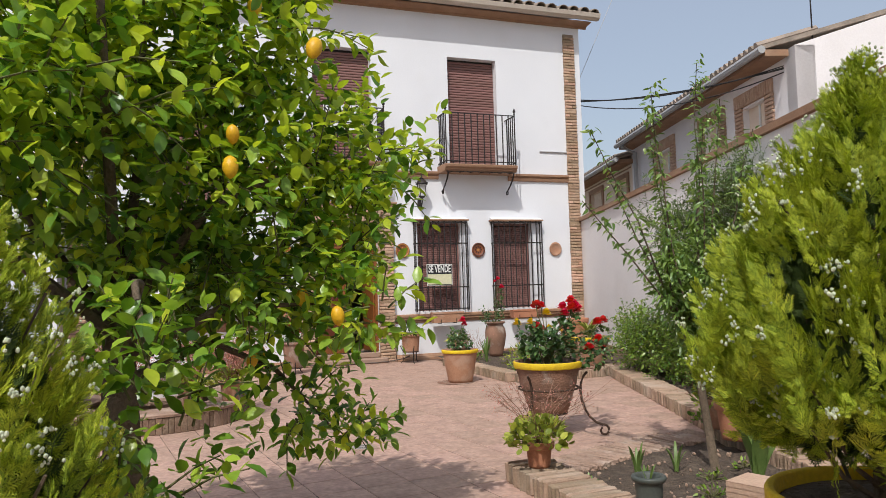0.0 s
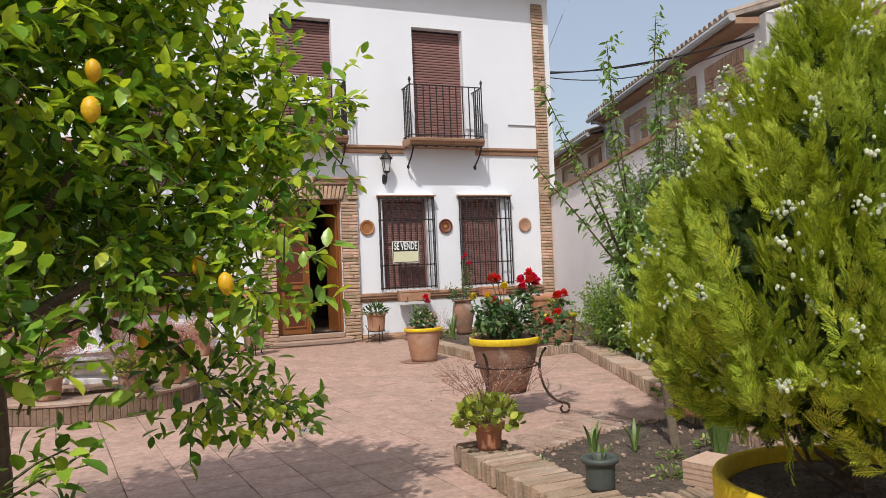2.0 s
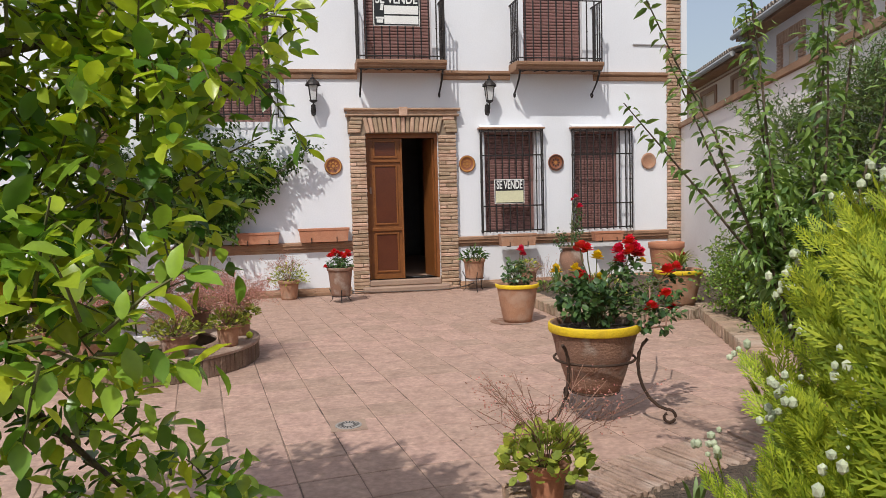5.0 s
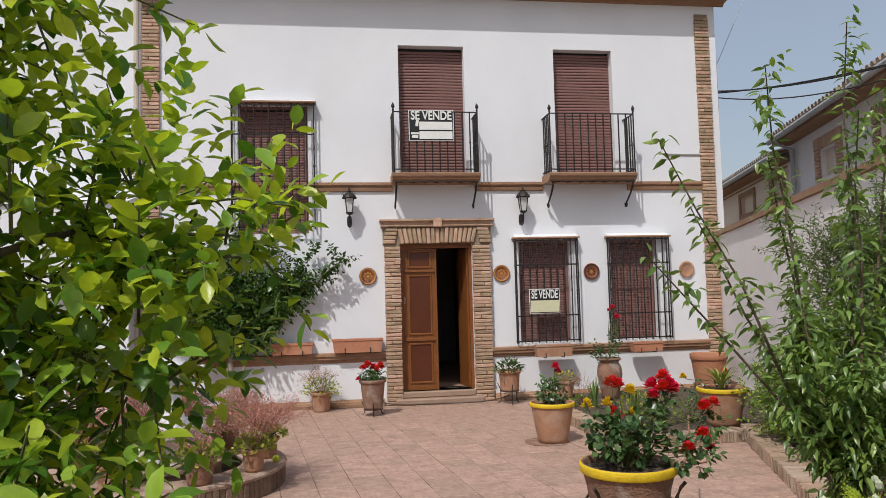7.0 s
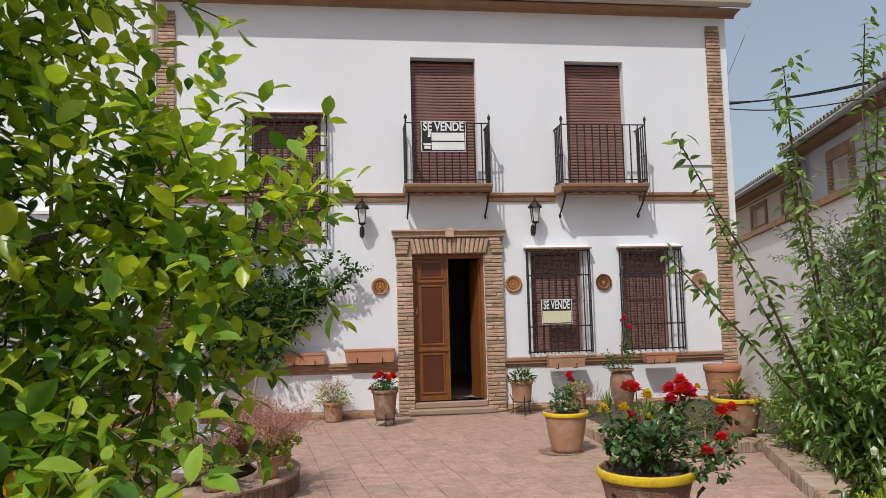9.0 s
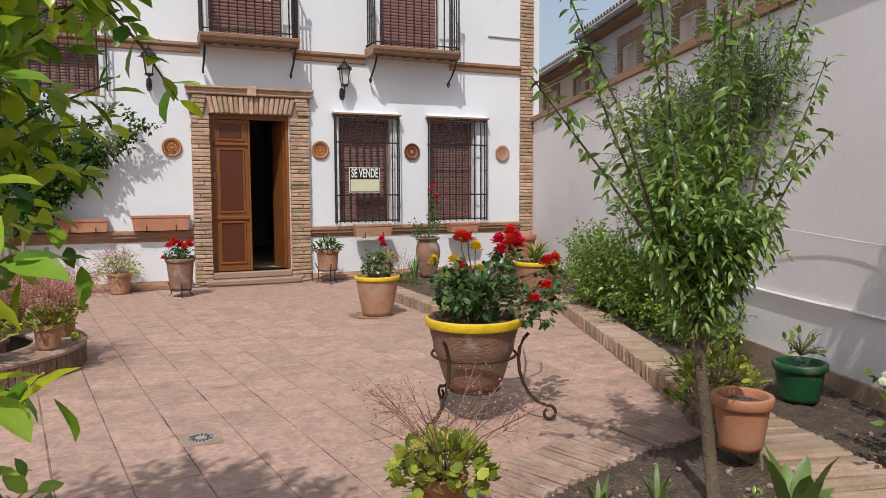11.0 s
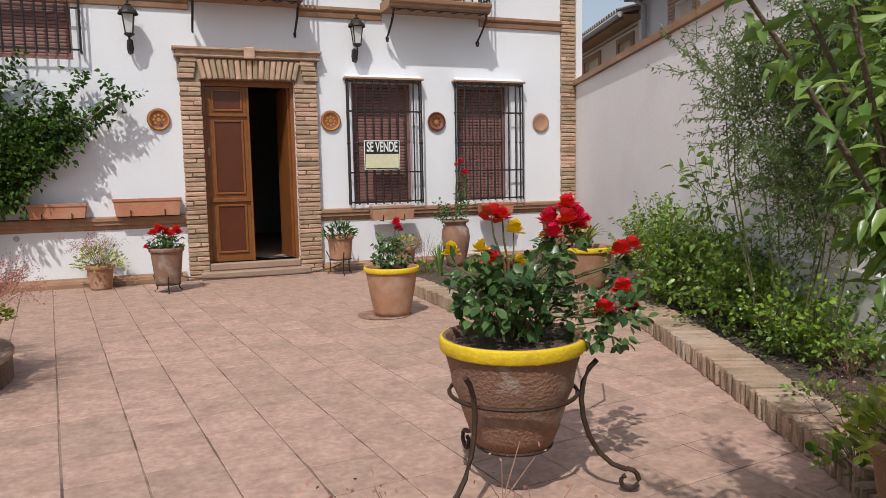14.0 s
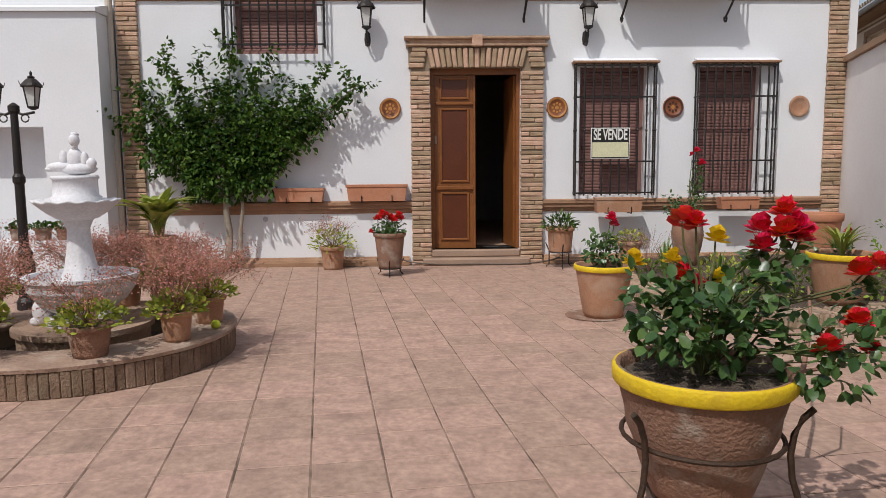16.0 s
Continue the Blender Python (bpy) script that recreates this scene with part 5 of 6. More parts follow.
OVAL = ([(0, 0, 0), (0.3, 0.42, 0.05), (0.32, 0, -0.02), (0.3, -0.42, 0.05), (0.68, 0.38, 0.03), (0.68, 0, -0.05), (0.68, -0.38, 0.03), (1, 0, -0.12)],
        [(0, 2, 1), (0, 3, 2), (1, 2, 5, 4), (2, 3, 6, 5), (4, 5, 7), (5, 6, 7)])
LANCE = ([(0, 0, 0), (0.25, 0.4, 0.04), (0.28, 0, -0.03), (0.25, -0.4, 0.04), (0.6, 0.34, -0.03), (0.6, 0, -0.10), (0.6, -0.34, -0.03), (1, 0, -0.28)],
         OVAL[1])
LEAF5 = ([(0, 0, 0), (0.18, 0.30, 0.03), (0.2, 0, -0.01), (0.18, -0.30, 0.03), (0.45, 0.46, 0.05), (0.45, 0, -0.02), (0.45, -0.46, 0.05), (0.75, 0.32, 0.01), (0.75, 0, -0.06), (0.75, -0.32, 0.01), (1, 0, -0.13)],
         [(0, 2, 1), (0, 3, 2), (1, 2, 5, 4), (2, 3, 6, 5), (4, 5, 8, 7), (5, 6, 9, 8), (7, 8, 10), (8, 9, 10)])
FLAT = ([(0, 0, 0), (0.5, 0.5, 0.06), (0.5, -0.5, 0.06), (1, 0, 0)], [(0, 2, 3, 1)])
ROUND = ([(0, 0, 0), (0.25, 0.42, 0.08), (0.7, 0.45, 0.1), (1, 0, 0.06), (0.7, -0.45, 0.1), (0.25, -0.42, 0.08), (0.5, 0, -0.02)],
         [(0, 6, 1), (1, 6, 2), (2, 6, 3), (3, 6, 4), (4, 6, 5), (5, 6, 0)])


def leaves(name, P, D, N, L, W, mt, parent, template=OVAL, label="", kind="stuff"):
    """Many small bent leaves in one mesh: base points, ways, upper sides, lengths and widths."""
    tv, tf = np.array(template[0], float), template[1]
    D = unit(np.asarray(D, float))
    N = np.asarray(N, float)
    S = unit(np.cross(N, D))
    N = np.cross(D, S)
    n_ = len(P)
    L, W = np.broadcast_to(L, (n_,)), np.broadcast_to(W, (n_,))
    V = (np.asarray(P)[:, None, :] + tv[None, :, 0:1] * (D * L[:, None])[:, None, :] + tv[None, :, 1:2] * (S * W[:, None])[:, None, :] + tv[None, :, 2:3] * (N * L[:, None])[:, None, :]).reshape(-1, 3)
    k = len(tv)
    idx, starts, sizes = [], [], []
    loops = np.concatenate([np.array(f) for f in tf])
    sz = np.array([len(f) for f in tf])
    allloops = (loops[None, :] + (np.arange(n_) * k)[:, None]).reshape(-1)
    allsz = np.tile(sz, n_)
    st_ = np.concatenate([[0], np.cumsum(allsz)[:-1]])
    me = bpy.data.meshes.new(name)
    me.vertices.add(len(V))
    me.vertices.foreach_set("co", V.reshape(-1))
    me.loops.add(len(allloops))
    me.loops.foreach_set("vertex_index", allloops.astype(np.int32))
    me.polygons.add(len(allsz))
    me.polygons.foreach_set("loop_start", st_.astype(np.int32))
    me.update(calc_edges=True)
    me.validate()
    me.polygons.foreach_set("use_smooth", [True] * len(me.polygons))
    ob = part_mesh(name, me, mt, parent, label)
    if kind:
        ob["kind"] = kind
    return ob


RN = np.random.RandomState(11)


def rv(n_, s=1.0):
    return RN.normal(0, s, (n_, 3))


def rods(bm, A, B, r0, r1, sag=0.0):
    for a, b in zip(A, B):
        a, b = Vector(a), Vector(b)
        mid = a.lerp(b, 0.5) + Vector((0, 0, sag * (b - a).length))
        tube(bm, [a, mid, b], r0, r1, 4)


def twigs_with_leaves(A, B, step, jitter, L, spread, droop, upbias, w_ratio):
    """Leaves set alternately along straight twigs from A to B."""
    P, D, N, LL = [], [], [], []
    for a, b in zip(A, B):
        a, b = np.array(a, float), np.array(b, float)
        d = b - a
        ln_ = np.linalg.norm(d)
        d = d / ln_
        side = unit(np.cross(d, RN.normal(0, 1, 3)))
        oth = np.cross(d, side)
        n_ = max(2, int(ln_ / step))
        for i in range(n_):
            f = (i + 1) / n_
            ph = i * 2.4 + RN.uniform(-0.4, 0.4)
            s_ = side * math.cos(ph) + oth * math.sin(ph)
            P.append(a + d * ln_ * f + RN.normal(0, jitter, 3))
            D.append(d * (0.55 + 0.5 * (f > 0.92)) + s_ * spread + np.array((0, 0, -droop)) + RN.normal(0, 0.15, 3))
            N.append(np.array((0, 0, 1.0)) * upbias + s_ * 0.2 + RN.normal(0, 0.45, 3))
            LL.append(L * RN.uniform(0.7, 1.2))
    LL = np.array(LL)
    return np.array(P), np.array(D), np.array(N), LL, LL * w_ratio


# -- lemon tree --
lemon = thing("lemon_tree", (-3.15, -10.05, 0.09), "leafy lemon tree with a few ripe yellow lemons", "tree")
LO = np.array((-3.15, -10.05, 0.09))
def l2(p):
    return np.array(p, float) - LO
bm = bmesh.new()
tube(bm, [(0, 0, -0.05), (0.02, 0.0, 0.5), (0.0, 0.03, 1.0), (0.03, 0.02, 1.35)], 0.085, 0.06, 10)
limbs = [((0.03, 0.02, 1.2), (0.35, -0.15, 1.6), (0.7, 0.1, 1.8), (0.95, 0.25, 1.9)), ((0, 0.02, 1.1), (-0.5, 0.3, 1.8), (-0.8, 0.4, 2.4), (-0.9, 0.5, 2.9)),
         ((0.02, 0.02, 1.3), (0.1, 0.1, 2.0), (0.1, -0.1, 2.6), (0.1, -0.2, 3.0)), ((0.0, 0.0, 0.9), (0.35, 0.2, 1.05), (0.65, 0.3, 0.9), (0.9, 0.3, 0.62)),
         ((0, 0, 1.0), (0.1, -0.4, 1.3), (0.1, -0.7, 1.3), (0.15, -0.85, 1.0)), ((0, 0, 1.1), (-0.4, -0.5, 1.5), (-0.6, -0.8, 1.9), (-0.7, -1.0, 2.2)),
         ((0.02, 0, 1.0), (0.4, -0.1, 1.2), (0.6, 0.0, 1.2), (0.8, 0.0, 1.2)), ((0, 0, 1.2), (0.0, -0.4, 1.8), (0.0, -0.7, 2.3), (0.0, -0.8, 2.6))]
for q in limbs:
    tube(bm, q, 0.026, 0.006, 6)
part("trunk", bm, M_BARK, lemon, "grey-brown trunk and limbs", smooth=True)
A, B = [], []
def lump(c, r, n_, out=0.55, ln_=(0.22, 0.42), up=0.25):
    c = l2(c)
    for _ in range(int(n_ * (1.3 if n_ > 45 else 1.2))):
        d = unit(RN.normal(0, 1, 3))
        f = RN.uniform(0.25, 0.95) ** 0.6
        a = c + d * np.array(r) * f * 0.85
        w_ = unit(d * out + RN.normal(0, 0.5, 3) + np.array((0, 0, up)))
        A.append(a)
        B.append(a + w_ * RN.uniform(*ln_))
lump((-3.12, -10.0, 1.85), (0.72, 0.74, 0.55), 150)
lump((-3.45, -10.0, 2.45), (0.75, 0.8, 0.75), 190)
lump((-3.0, -10.1, 2.40), (0.45, 0.6, 0.55), 110)
lump((-2.64, -9.95, 1.45), (0.40, 0.44, 0.34), 70)
lump((-2.44, -9.85, 1.93), (0.30, 0.36, 0.22), 36)
lump((-2.12, -9.72, 2.02), (0.26, 0.24, 0.18), 36, 0.9)
lump((-1.88, -9.66, 1.92), (0.16, 0.18, 0.12), 14, 0.9, (0.15, 0.28))
lump((-2.18, -9.75, 1.62), (0.28, 0.25, 0.20), 40, 0.9)
lump((-2.45, -9.8, 1.15), (0.26, 0.22, 0.10), 14, 0.6, up=0.1)
lump((-2.60, -9.95, 2.50), (0.26, 0.33, 0.34), 50)
lump((-2.95, -9.85, 1.42), (0.42, 0.36, 0.24), 62)
lump((-2.42, -9.9, 2.72), (0.18, 0.22, 0.26), 20, 0.8)
lump((-2.18, -10.35, 1.28), (0.12, 0.14, 0.12), 14, 0.7, (0.15, 0.24))
lump((-2.40, -9.74, 0.80), (0.22, 0.18, 0.10), 24, 0.8, (0.13, 0.24), up=0.0)
lump((-2.10, -9.68, 0.67), (0.18, 0.12, 0.05), 17, 0.8, (0.12, 0.22), up=0.05)
lump((-3.0, -10.85, 0.95), (0.16, 0.16, 0.40), 36, 0.5, (0.15, 0.28))
lump((-3.40, -10.70, 2.05), (0.42, 0.25, 0.45), 60)
lump((-3.85, -10.2, 2.0), (0.6, 0.8, 0.8), 80)
lump((-2.95, -9.9, 3.05), (0.5, 0.5, 0.32), 90)
A, B = np.array(A), np.array(B)
bm = bmesh.new()
rods(bm, A[::2], B[::2], 0.0045, 0.002, 0.06)
part("twig_growth", bm, M_TWIG, lemon, kind="stuff")
P, D, N, L, W = twigs_with_leaves(A, B, 0.0225, 0.012, 0.076, 0.85, 0.10, 1.5, 0.60)
# lighter leaves higher up: young growth, and the lower crown's shade put into colour
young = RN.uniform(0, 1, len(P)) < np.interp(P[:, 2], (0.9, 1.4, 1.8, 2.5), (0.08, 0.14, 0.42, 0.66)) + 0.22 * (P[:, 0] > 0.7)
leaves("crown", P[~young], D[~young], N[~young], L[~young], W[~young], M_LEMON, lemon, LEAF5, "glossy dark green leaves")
leaves("young_crown", P[young], D[young], N[young], L[young], W[young], M_LEMONYOUNGLIT, lemon, LEAF5, "yellow-green leaves of the young growth and the sunlit upper crown")
for p, k in (((-2.74, -10.55, 1.80), 0.9), ((-2.42, -10.10, 1.32), 0.85), ((-2.73, -10.55, 1.92), 0.75), ((-2.62, -9.95, 1.05), 0.8), ((-2.42, -10.5, 2.28), 1.0), ((-2.55, -9.6, 1.05), 0.9), ((-2.62, -10.3, 2.5), 0.9), ((-2.36, -10.55, 1.25), 0.8)):
    bm = bmesh.new()
    lathe(bm, [(0.002, -0.05), (0.008, -0.046), (0.020, -0.036), (0.031, -0.012), (0.032, 0.010), (0.024, 0.033), (0.010, 0.045), (0.002, 0.048)], 16, m=Matrix.Translation(Vector(l2(p))) @ pose(0, 0, 0, RN.uniform(-20, 20), RN.uniform(-20, 20), 0) @ Matrix.Scale(k, 4))
    part("lemon", bm, M_LEMONFRUIT, lemon, "ripe yellow lemon", smooth=True)


# -- thujas: flat feathery sprays held upright all over a cone --
SPRAY_V, SPRAY_F = [], []
def _blade(x, y, dx, dy, w_):
    b0 = len(SPRAY_V)
    px, py = -dy * w_, dx * w_
    SPRAY_V.extend([(x, y, 0), (x + dx * 0.55 + px, y + dy * 0.55 + py, 0.02), (x + dx, y + dy, -0.02), (x + dx * 0.55 - px, y + dy * 0.55 - py, 0.02)])
    SPRAY_F.append((b0, b0 + 1, b0 + 2, b0 + 3))
_blade(0, 0, 1.0, 0, 0.035)
for i in range(6):
    for s in (-1, 1):
        f = 0.18 + i * 0.13
        ln_ = 0.42 * (1 - f * 0.62)
        _blade(f, 0, ln_ * 0.78, s * ln_ * 0.75, 0.10)
        _blade(f + ln_ * 0.30, s * ln_ * 0.28, ln_ * 0.5, s * ln_ * 0.12, 0.16)
SPRAY = (SPRAY_V, SPRAY_F)


def thuja(at, z0, ztop, prof, n_, label, seed, spray=0.085):
    t = thing("thuja", at, label, "conifer", "potted thujas")
    R_ = np.random.RandomState(seed)
    bm = bmesh.new()
    tube(bm, [(0, 0, -0.05), (0.02, 0.01, z0 + 0.2), (0, 0, ztop * 0.7)], 0.045, 0.012, 8)
    part("trunk", bm, M_BARK, t, "brown trunk")
    for k in range(34):
        a = R_.uniform(0, 6.28)
        zz = R_.uniform(z0 - 0.22, z0 + 0.65)
        rr = prof(min(max((zz + 0.25 - z0) / (ztop - z0), 0.02), 0.98)) * 0.85
        bm = bmesh.new()
        tube(bm, [(0, 0, zz - 0.12), (rr * 0.5 * math.cos(a), rr * 0.5 * math.sin(a), zz), (rr * math.cos(a), rr * math.sin(a), zz + 0.25)], 0.011, 0.004, 5)
        part("branch", bm, M_BARK, t)
    def shell(m_, rlo, rhi):
        f = np.clip(R_.beta(1.15, 1.6, m_), 0.0, 0.995)
        a = R_.uniform(0, 2 * math.pi, m_)
        rr = np.array([prof(x) for x in f])
        lob = 1 + 0.07 * np.sin(a * 5 + f * 9) + 0.08 * np.sin(a * 13 - f * 22) + 0.05 * np.sin(a * 23 + f * 41)
        rr = rr * lob * R_.uniform(rlo, rhi, m_)
        z = z0 + (ztop - z0) * f
        P_ = np.stack([rr * np.cos(a), rr * np.sin(a), z], 1)
        O_ = np.stack([np.cos(a), np.sin(a), np.zeros(m_)], 1)
        D_ = O_ * R_.uniform(0.15, 0.7, (m_, 1)) + np.array((0, 0, 1.0)) * R_.uniform(0.35, 1.1, (m_, 1)) + R_.normal(0, 0.38, (m_, 3))
        low = f < 0.12
        D_[low, 2] -= R_.uniform(0.4, 1.2, low.sum())
        T_ = np.stack([-np.sin(a), np.cos(a), np.zeros(m_)], 1)
        N_ = T_ * R_.normal(0, 0.55, (m_, 1)) + O_ * 0.9 + np.array((0, 0, 0.45)) + R_.normal(0, 0.3, (m_, 3))
        return P_, D_, N_, O_
    # plumes: flat branching fans that rise to the outline, with gaps between them
    P_, D_, N_, S_ = [], [], [], []
    tips = []
    up = np.array((0, 0, 1.0))
    for _ in range(n_ // 22):
        f = min(0.99, R_.beta(1.1, 1.45))
        a = R_.uniform(0, 2 * math.pi)
        o_, t_ = np.array((math.cos(a), math.sin(a), 0)), np.array((-math.sin(a), math.cos(a), 0))
        tip = o_ * prof(f) * (1 + 0.06 * math.sin(a * 5 + f * 9)) * R_.uniform(0.84, 1.06) + up * (z0 + (ztop - z0) * f)
        rise = R_.uniform(0.55, 1.3) if f > 0.16 else R_.uniform(-0.6, 0.5)
        d = unit(o_ * R_.uniform(0.25, 0.85) + up * rise + t_ * R_.normal(0, 0.25))
        ln_ = R_.uniform(0.12, 0.24) * min(1.0, 0.45 + 1.1 * prof(f) / 0.5)
        n0 = unit(t_ * R_.normal(0, 1) + np.cross(d, t_) * R_.normal(0, 0.9))
        n0 = unit(n0 - d * n0.dot(d))
        s0 = np.cross(n0, d)
        p0 = tip - d * ln_
        tips.append((tip, o_))
        for i in range(22):
            g_ = i / 21
            sd = 1 if i % 2 else -1
            P_.append(p0 + d * ln_ * g_ * 0.85 + R_.normal(0, 0.004, 3))
            D_.append(d * 0.85 + s0 * sd * (0.75 - 0.6 * g_) + R_.normal(0, 0.16, 3))
            N_.append(n0 + R_.normal(0, 0.25, 3))
            S_.append((ln_ * 0.30 * (1 - 0.6 * g_) + 0.012) * R_.uniform(0.8, 1.15))
    S_ = np.array(S_)
    leaves("crown", np.array(P_), np.array(D_), np.array(N_), S_, S_ * 0.95, M_THUJA, t, SPRAY, "yellow-green feathery sprays")
    # inner sprays: the shade deep in the crown is put into a darker colour
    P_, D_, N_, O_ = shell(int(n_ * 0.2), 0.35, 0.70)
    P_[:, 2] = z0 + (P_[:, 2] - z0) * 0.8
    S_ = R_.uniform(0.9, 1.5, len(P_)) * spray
    leaves("inner_crown", P_, D_, N_, S_, S_ * 1.1, M_THUJASHADE, t, SPRAY, "inner sprays coloured dark for the shade inside the crown")
    # pale cones in small bunches
    bm = bmesh.new()
    for p, o_ in tips:
        if R_.uniform() > 0.20 or p[2] < z0 + 0.1:
            continue
        for k in range(R_.randint(4, 11)):
            q = p + o_ * 0.004 + R_.normal(0, 0.011, 3)
            bmesh.ops.create_icosphere(bm, subdivisions=1, radius=R_.uniform(0.0035, 0.0062), matrix=Matrix.Translation(Vector(q)) @ Matrix.Diagonal((1, 1, R_.uniform(0.9, 1.5), 1)))
    part("cone_cover", bm, M_CONE, t, "pale grey-green cones", kind="stuff")
    return t


def prof_a(f):
    return float(np.interp(f, (0, 0.10, 0.22, 0.345, 0.52, 0.74, 0.88, 1.0), (0.36, 0.46, 0.535, 0.56, 0.50, 0.31, 0.14, 0.02)))


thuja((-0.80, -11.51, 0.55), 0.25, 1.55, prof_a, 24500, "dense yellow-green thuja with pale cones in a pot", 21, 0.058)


def prof_b(f):
    return 0.55 * min(1, 0.6 + f * 2.0) * max(0.03, (1 - f) ** 0.7) + 0.015


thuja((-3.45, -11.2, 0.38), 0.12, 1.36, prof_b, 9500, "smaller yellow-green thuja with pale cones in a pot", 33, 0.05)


# -- slender pear tree --
pear = thing("pear_tree", (0.56, -9.0, 0.07), "slender young tree with upright leafy shoots", "tree")
bm = bmesh.new()
tube(bm, [(0.03, -0.05, -0.05), (0.0, -0.02, 0.3), (-0.03, 0.0, 0.6), (-0.02, 0.02, 0.85)], 0.032, 0.024, 9)
shoots = []
TALL = ((-0.29, 0.02, 2.66, 0.35), (0.12, 0.0, 2.86, 0.3), (0.36, 0.05, 2.62, 0.4), (-0.20, 0.14, 2.30, 0.3), (0.04, -0.14, 2.42, 0.3), (0.46, -0.12, 2.36, 0.4), (0.24, 0.2, 2.25, 0.3))
ARCHED = ((-0.76, 0.0, 2.33, 1.0), (-0.86, 0.02, 1.84, 1.0), (-0.60, 0.12, 2.05, 0.9), (0.74, 0.0, 2.02, 1.0), (0.60, -0.15, 1.65, 1.0))
LOW = tuple((0.27 * math.cos(k * 0.97 + 0.4) * (0.7 + 0.3 * (k % 2)), 0.26 * math.sin(k * 0.97 + 0.4), 1.20 + 0.07 * (k * 5 % 6), 0.5) for k in range(9))
for kind_, group_ in (("tall", TALL), ("arched", ARCHED), ("low", LOW)):
    for ax, ay, h, bend in group_:
        z_ = 0.78 + RN.uniform(-0.06, 0.12)
        pts = [np.array((-0.02 + ax * 0.06, 0.02 + ay * 0.06, z_))]
        for f in (0.2, 0.4, 0.6, 0.8, 1.0):
            out_ = f ** (0.45 + bend * 0.45)
            pts.append(np.array((-0.02 + ax * out_ + RN.normal(0, 0.012), 0.02 + ay * out_ + RN.normal(0, 0.012), z_ + (h - z_) * f)))
        shoots.append((kind_, pts))
        tube(bm, pts, 0.010, 0.0025, 5)
part("trunk", bm, M_BARK, pear, "thin grey-brown trunk and shoots", smooth=True)
A, B = [], []
for kind_, pts in shoots:
    for i, (a, b) in enumerate(zip(pts, pts[1:])):
        if i or kind_ != "arched":
            A.append(a)
            B.append(b)
        for _ in range({"tall": 6, "arched": 1, "low": 8}[kind_]):
            p = a + (b - a) * RN.uniform(0, 1)
            if p[2] < 0.95 and RN.uniform() < 0.4:
                continue
            reach = RN.uniform(0.04, 0.12) if p[2] > 1.6 else RN.uniform(0.08, 0.22)
            A.append(p)
            B.append(p + unit(RN.normal(0, 1, 3) * np.array((1, 1, 0.3)) + np.array((0, 0, 0.8))) * reach)
P, D, N, L, W = twigs_with_leaves(A, B, 0.0175, 0.012, 0.066, 1.0, 0.75, 0.9, 0.42)
leaves("crown", P, D, N, L, W, M_PEAR, pear, LANCE, "drooping pointed green leaves")

# -- espaliered tree on the house wall --
esp = thing("espalier_tree", (-3.22, -0.24, 0.18), "dark leafy fruit tree trained flat on the white wall", "tree")
EO = np.array((-3.22, -0.24, 0.18))
bm = bmesh.new()
tube(bm, [(-0.06, 0, -0.1), (-0.02, 0.0, 0.3), (-0.06, 0.0, 0.6), (-0.02, 0.02, 1.0)], 0.05, 0.036, 8)
tube(bm, [(0.10, 0, -0.1), (0.12, 0.0, 0.35), (0.16, 0.0, 0.6), (0.12, 0.02, 1.0)], 0.028, 0.022, 8)
A, B = [], []
tips = [(-1.35, 1.75), (-1.2, 2.25), (-0.75, 2.6), (-0.3, 2.5), (0.05, 2.72), (0.45, 2.45), (0.8, 2.3), (1.25, 2.35), (1.72, 2.2), (1.45, 1.95), (1.05, 1.68), (0.70, 1.45), (-1.05, 1.42), (-0.55, 1.25), (0.25, 1.35), (-1.0, 1.9), (0.6, 1.8), (1.0, 2.0), (-0.5, 1.9), (0.1, 2.0)]
for x, z in tips:
    p0 = np.array((0.0, 0.0, 0.65))
    p3 = np.array((x, RN.uniform(-0.12, 0.1), z))
    pm = (p0 + p3) / 2 + np.array((0, 0, 0.12 if z > 1.6 else -0.05))
    tube(bm, [p0, pm, p3], 0.018, 0.005, 5)
    for a, b in ((p0 * 0.55 + pm * 0.45, pm), (pm, p3)):
        A.append(a)
        B.append(b)
        for _ in range(21):
            f = RN.uniform(0.05, 1)
            q = a + (b - a) * f
            A.append(q)
            B.append(q + unit(RN.normal(0, 1, 3) * np.array((1, 0.45, 0.9)) + (p3 - p0) * 0.3) * RN.uniform(0.12, 0.34))
part("trunk", bm, M_BARK_PALE, esp, "pale twisted trunks", smooth=True)
P, D, N, L, W = twigs_with_leaves(A, B, 0.0155, 0.024, 0.072, 0.9, 0.4, 0.6, 0.70)
ok = (P[:, 1] < 0.2) & (P[:, 2] > 0.72)
leaves("crown", P[ok], D[ok], N[ok], L[ok], W[ok], M_ESPALIER, esp, LANCE, "dense dark green leaves")


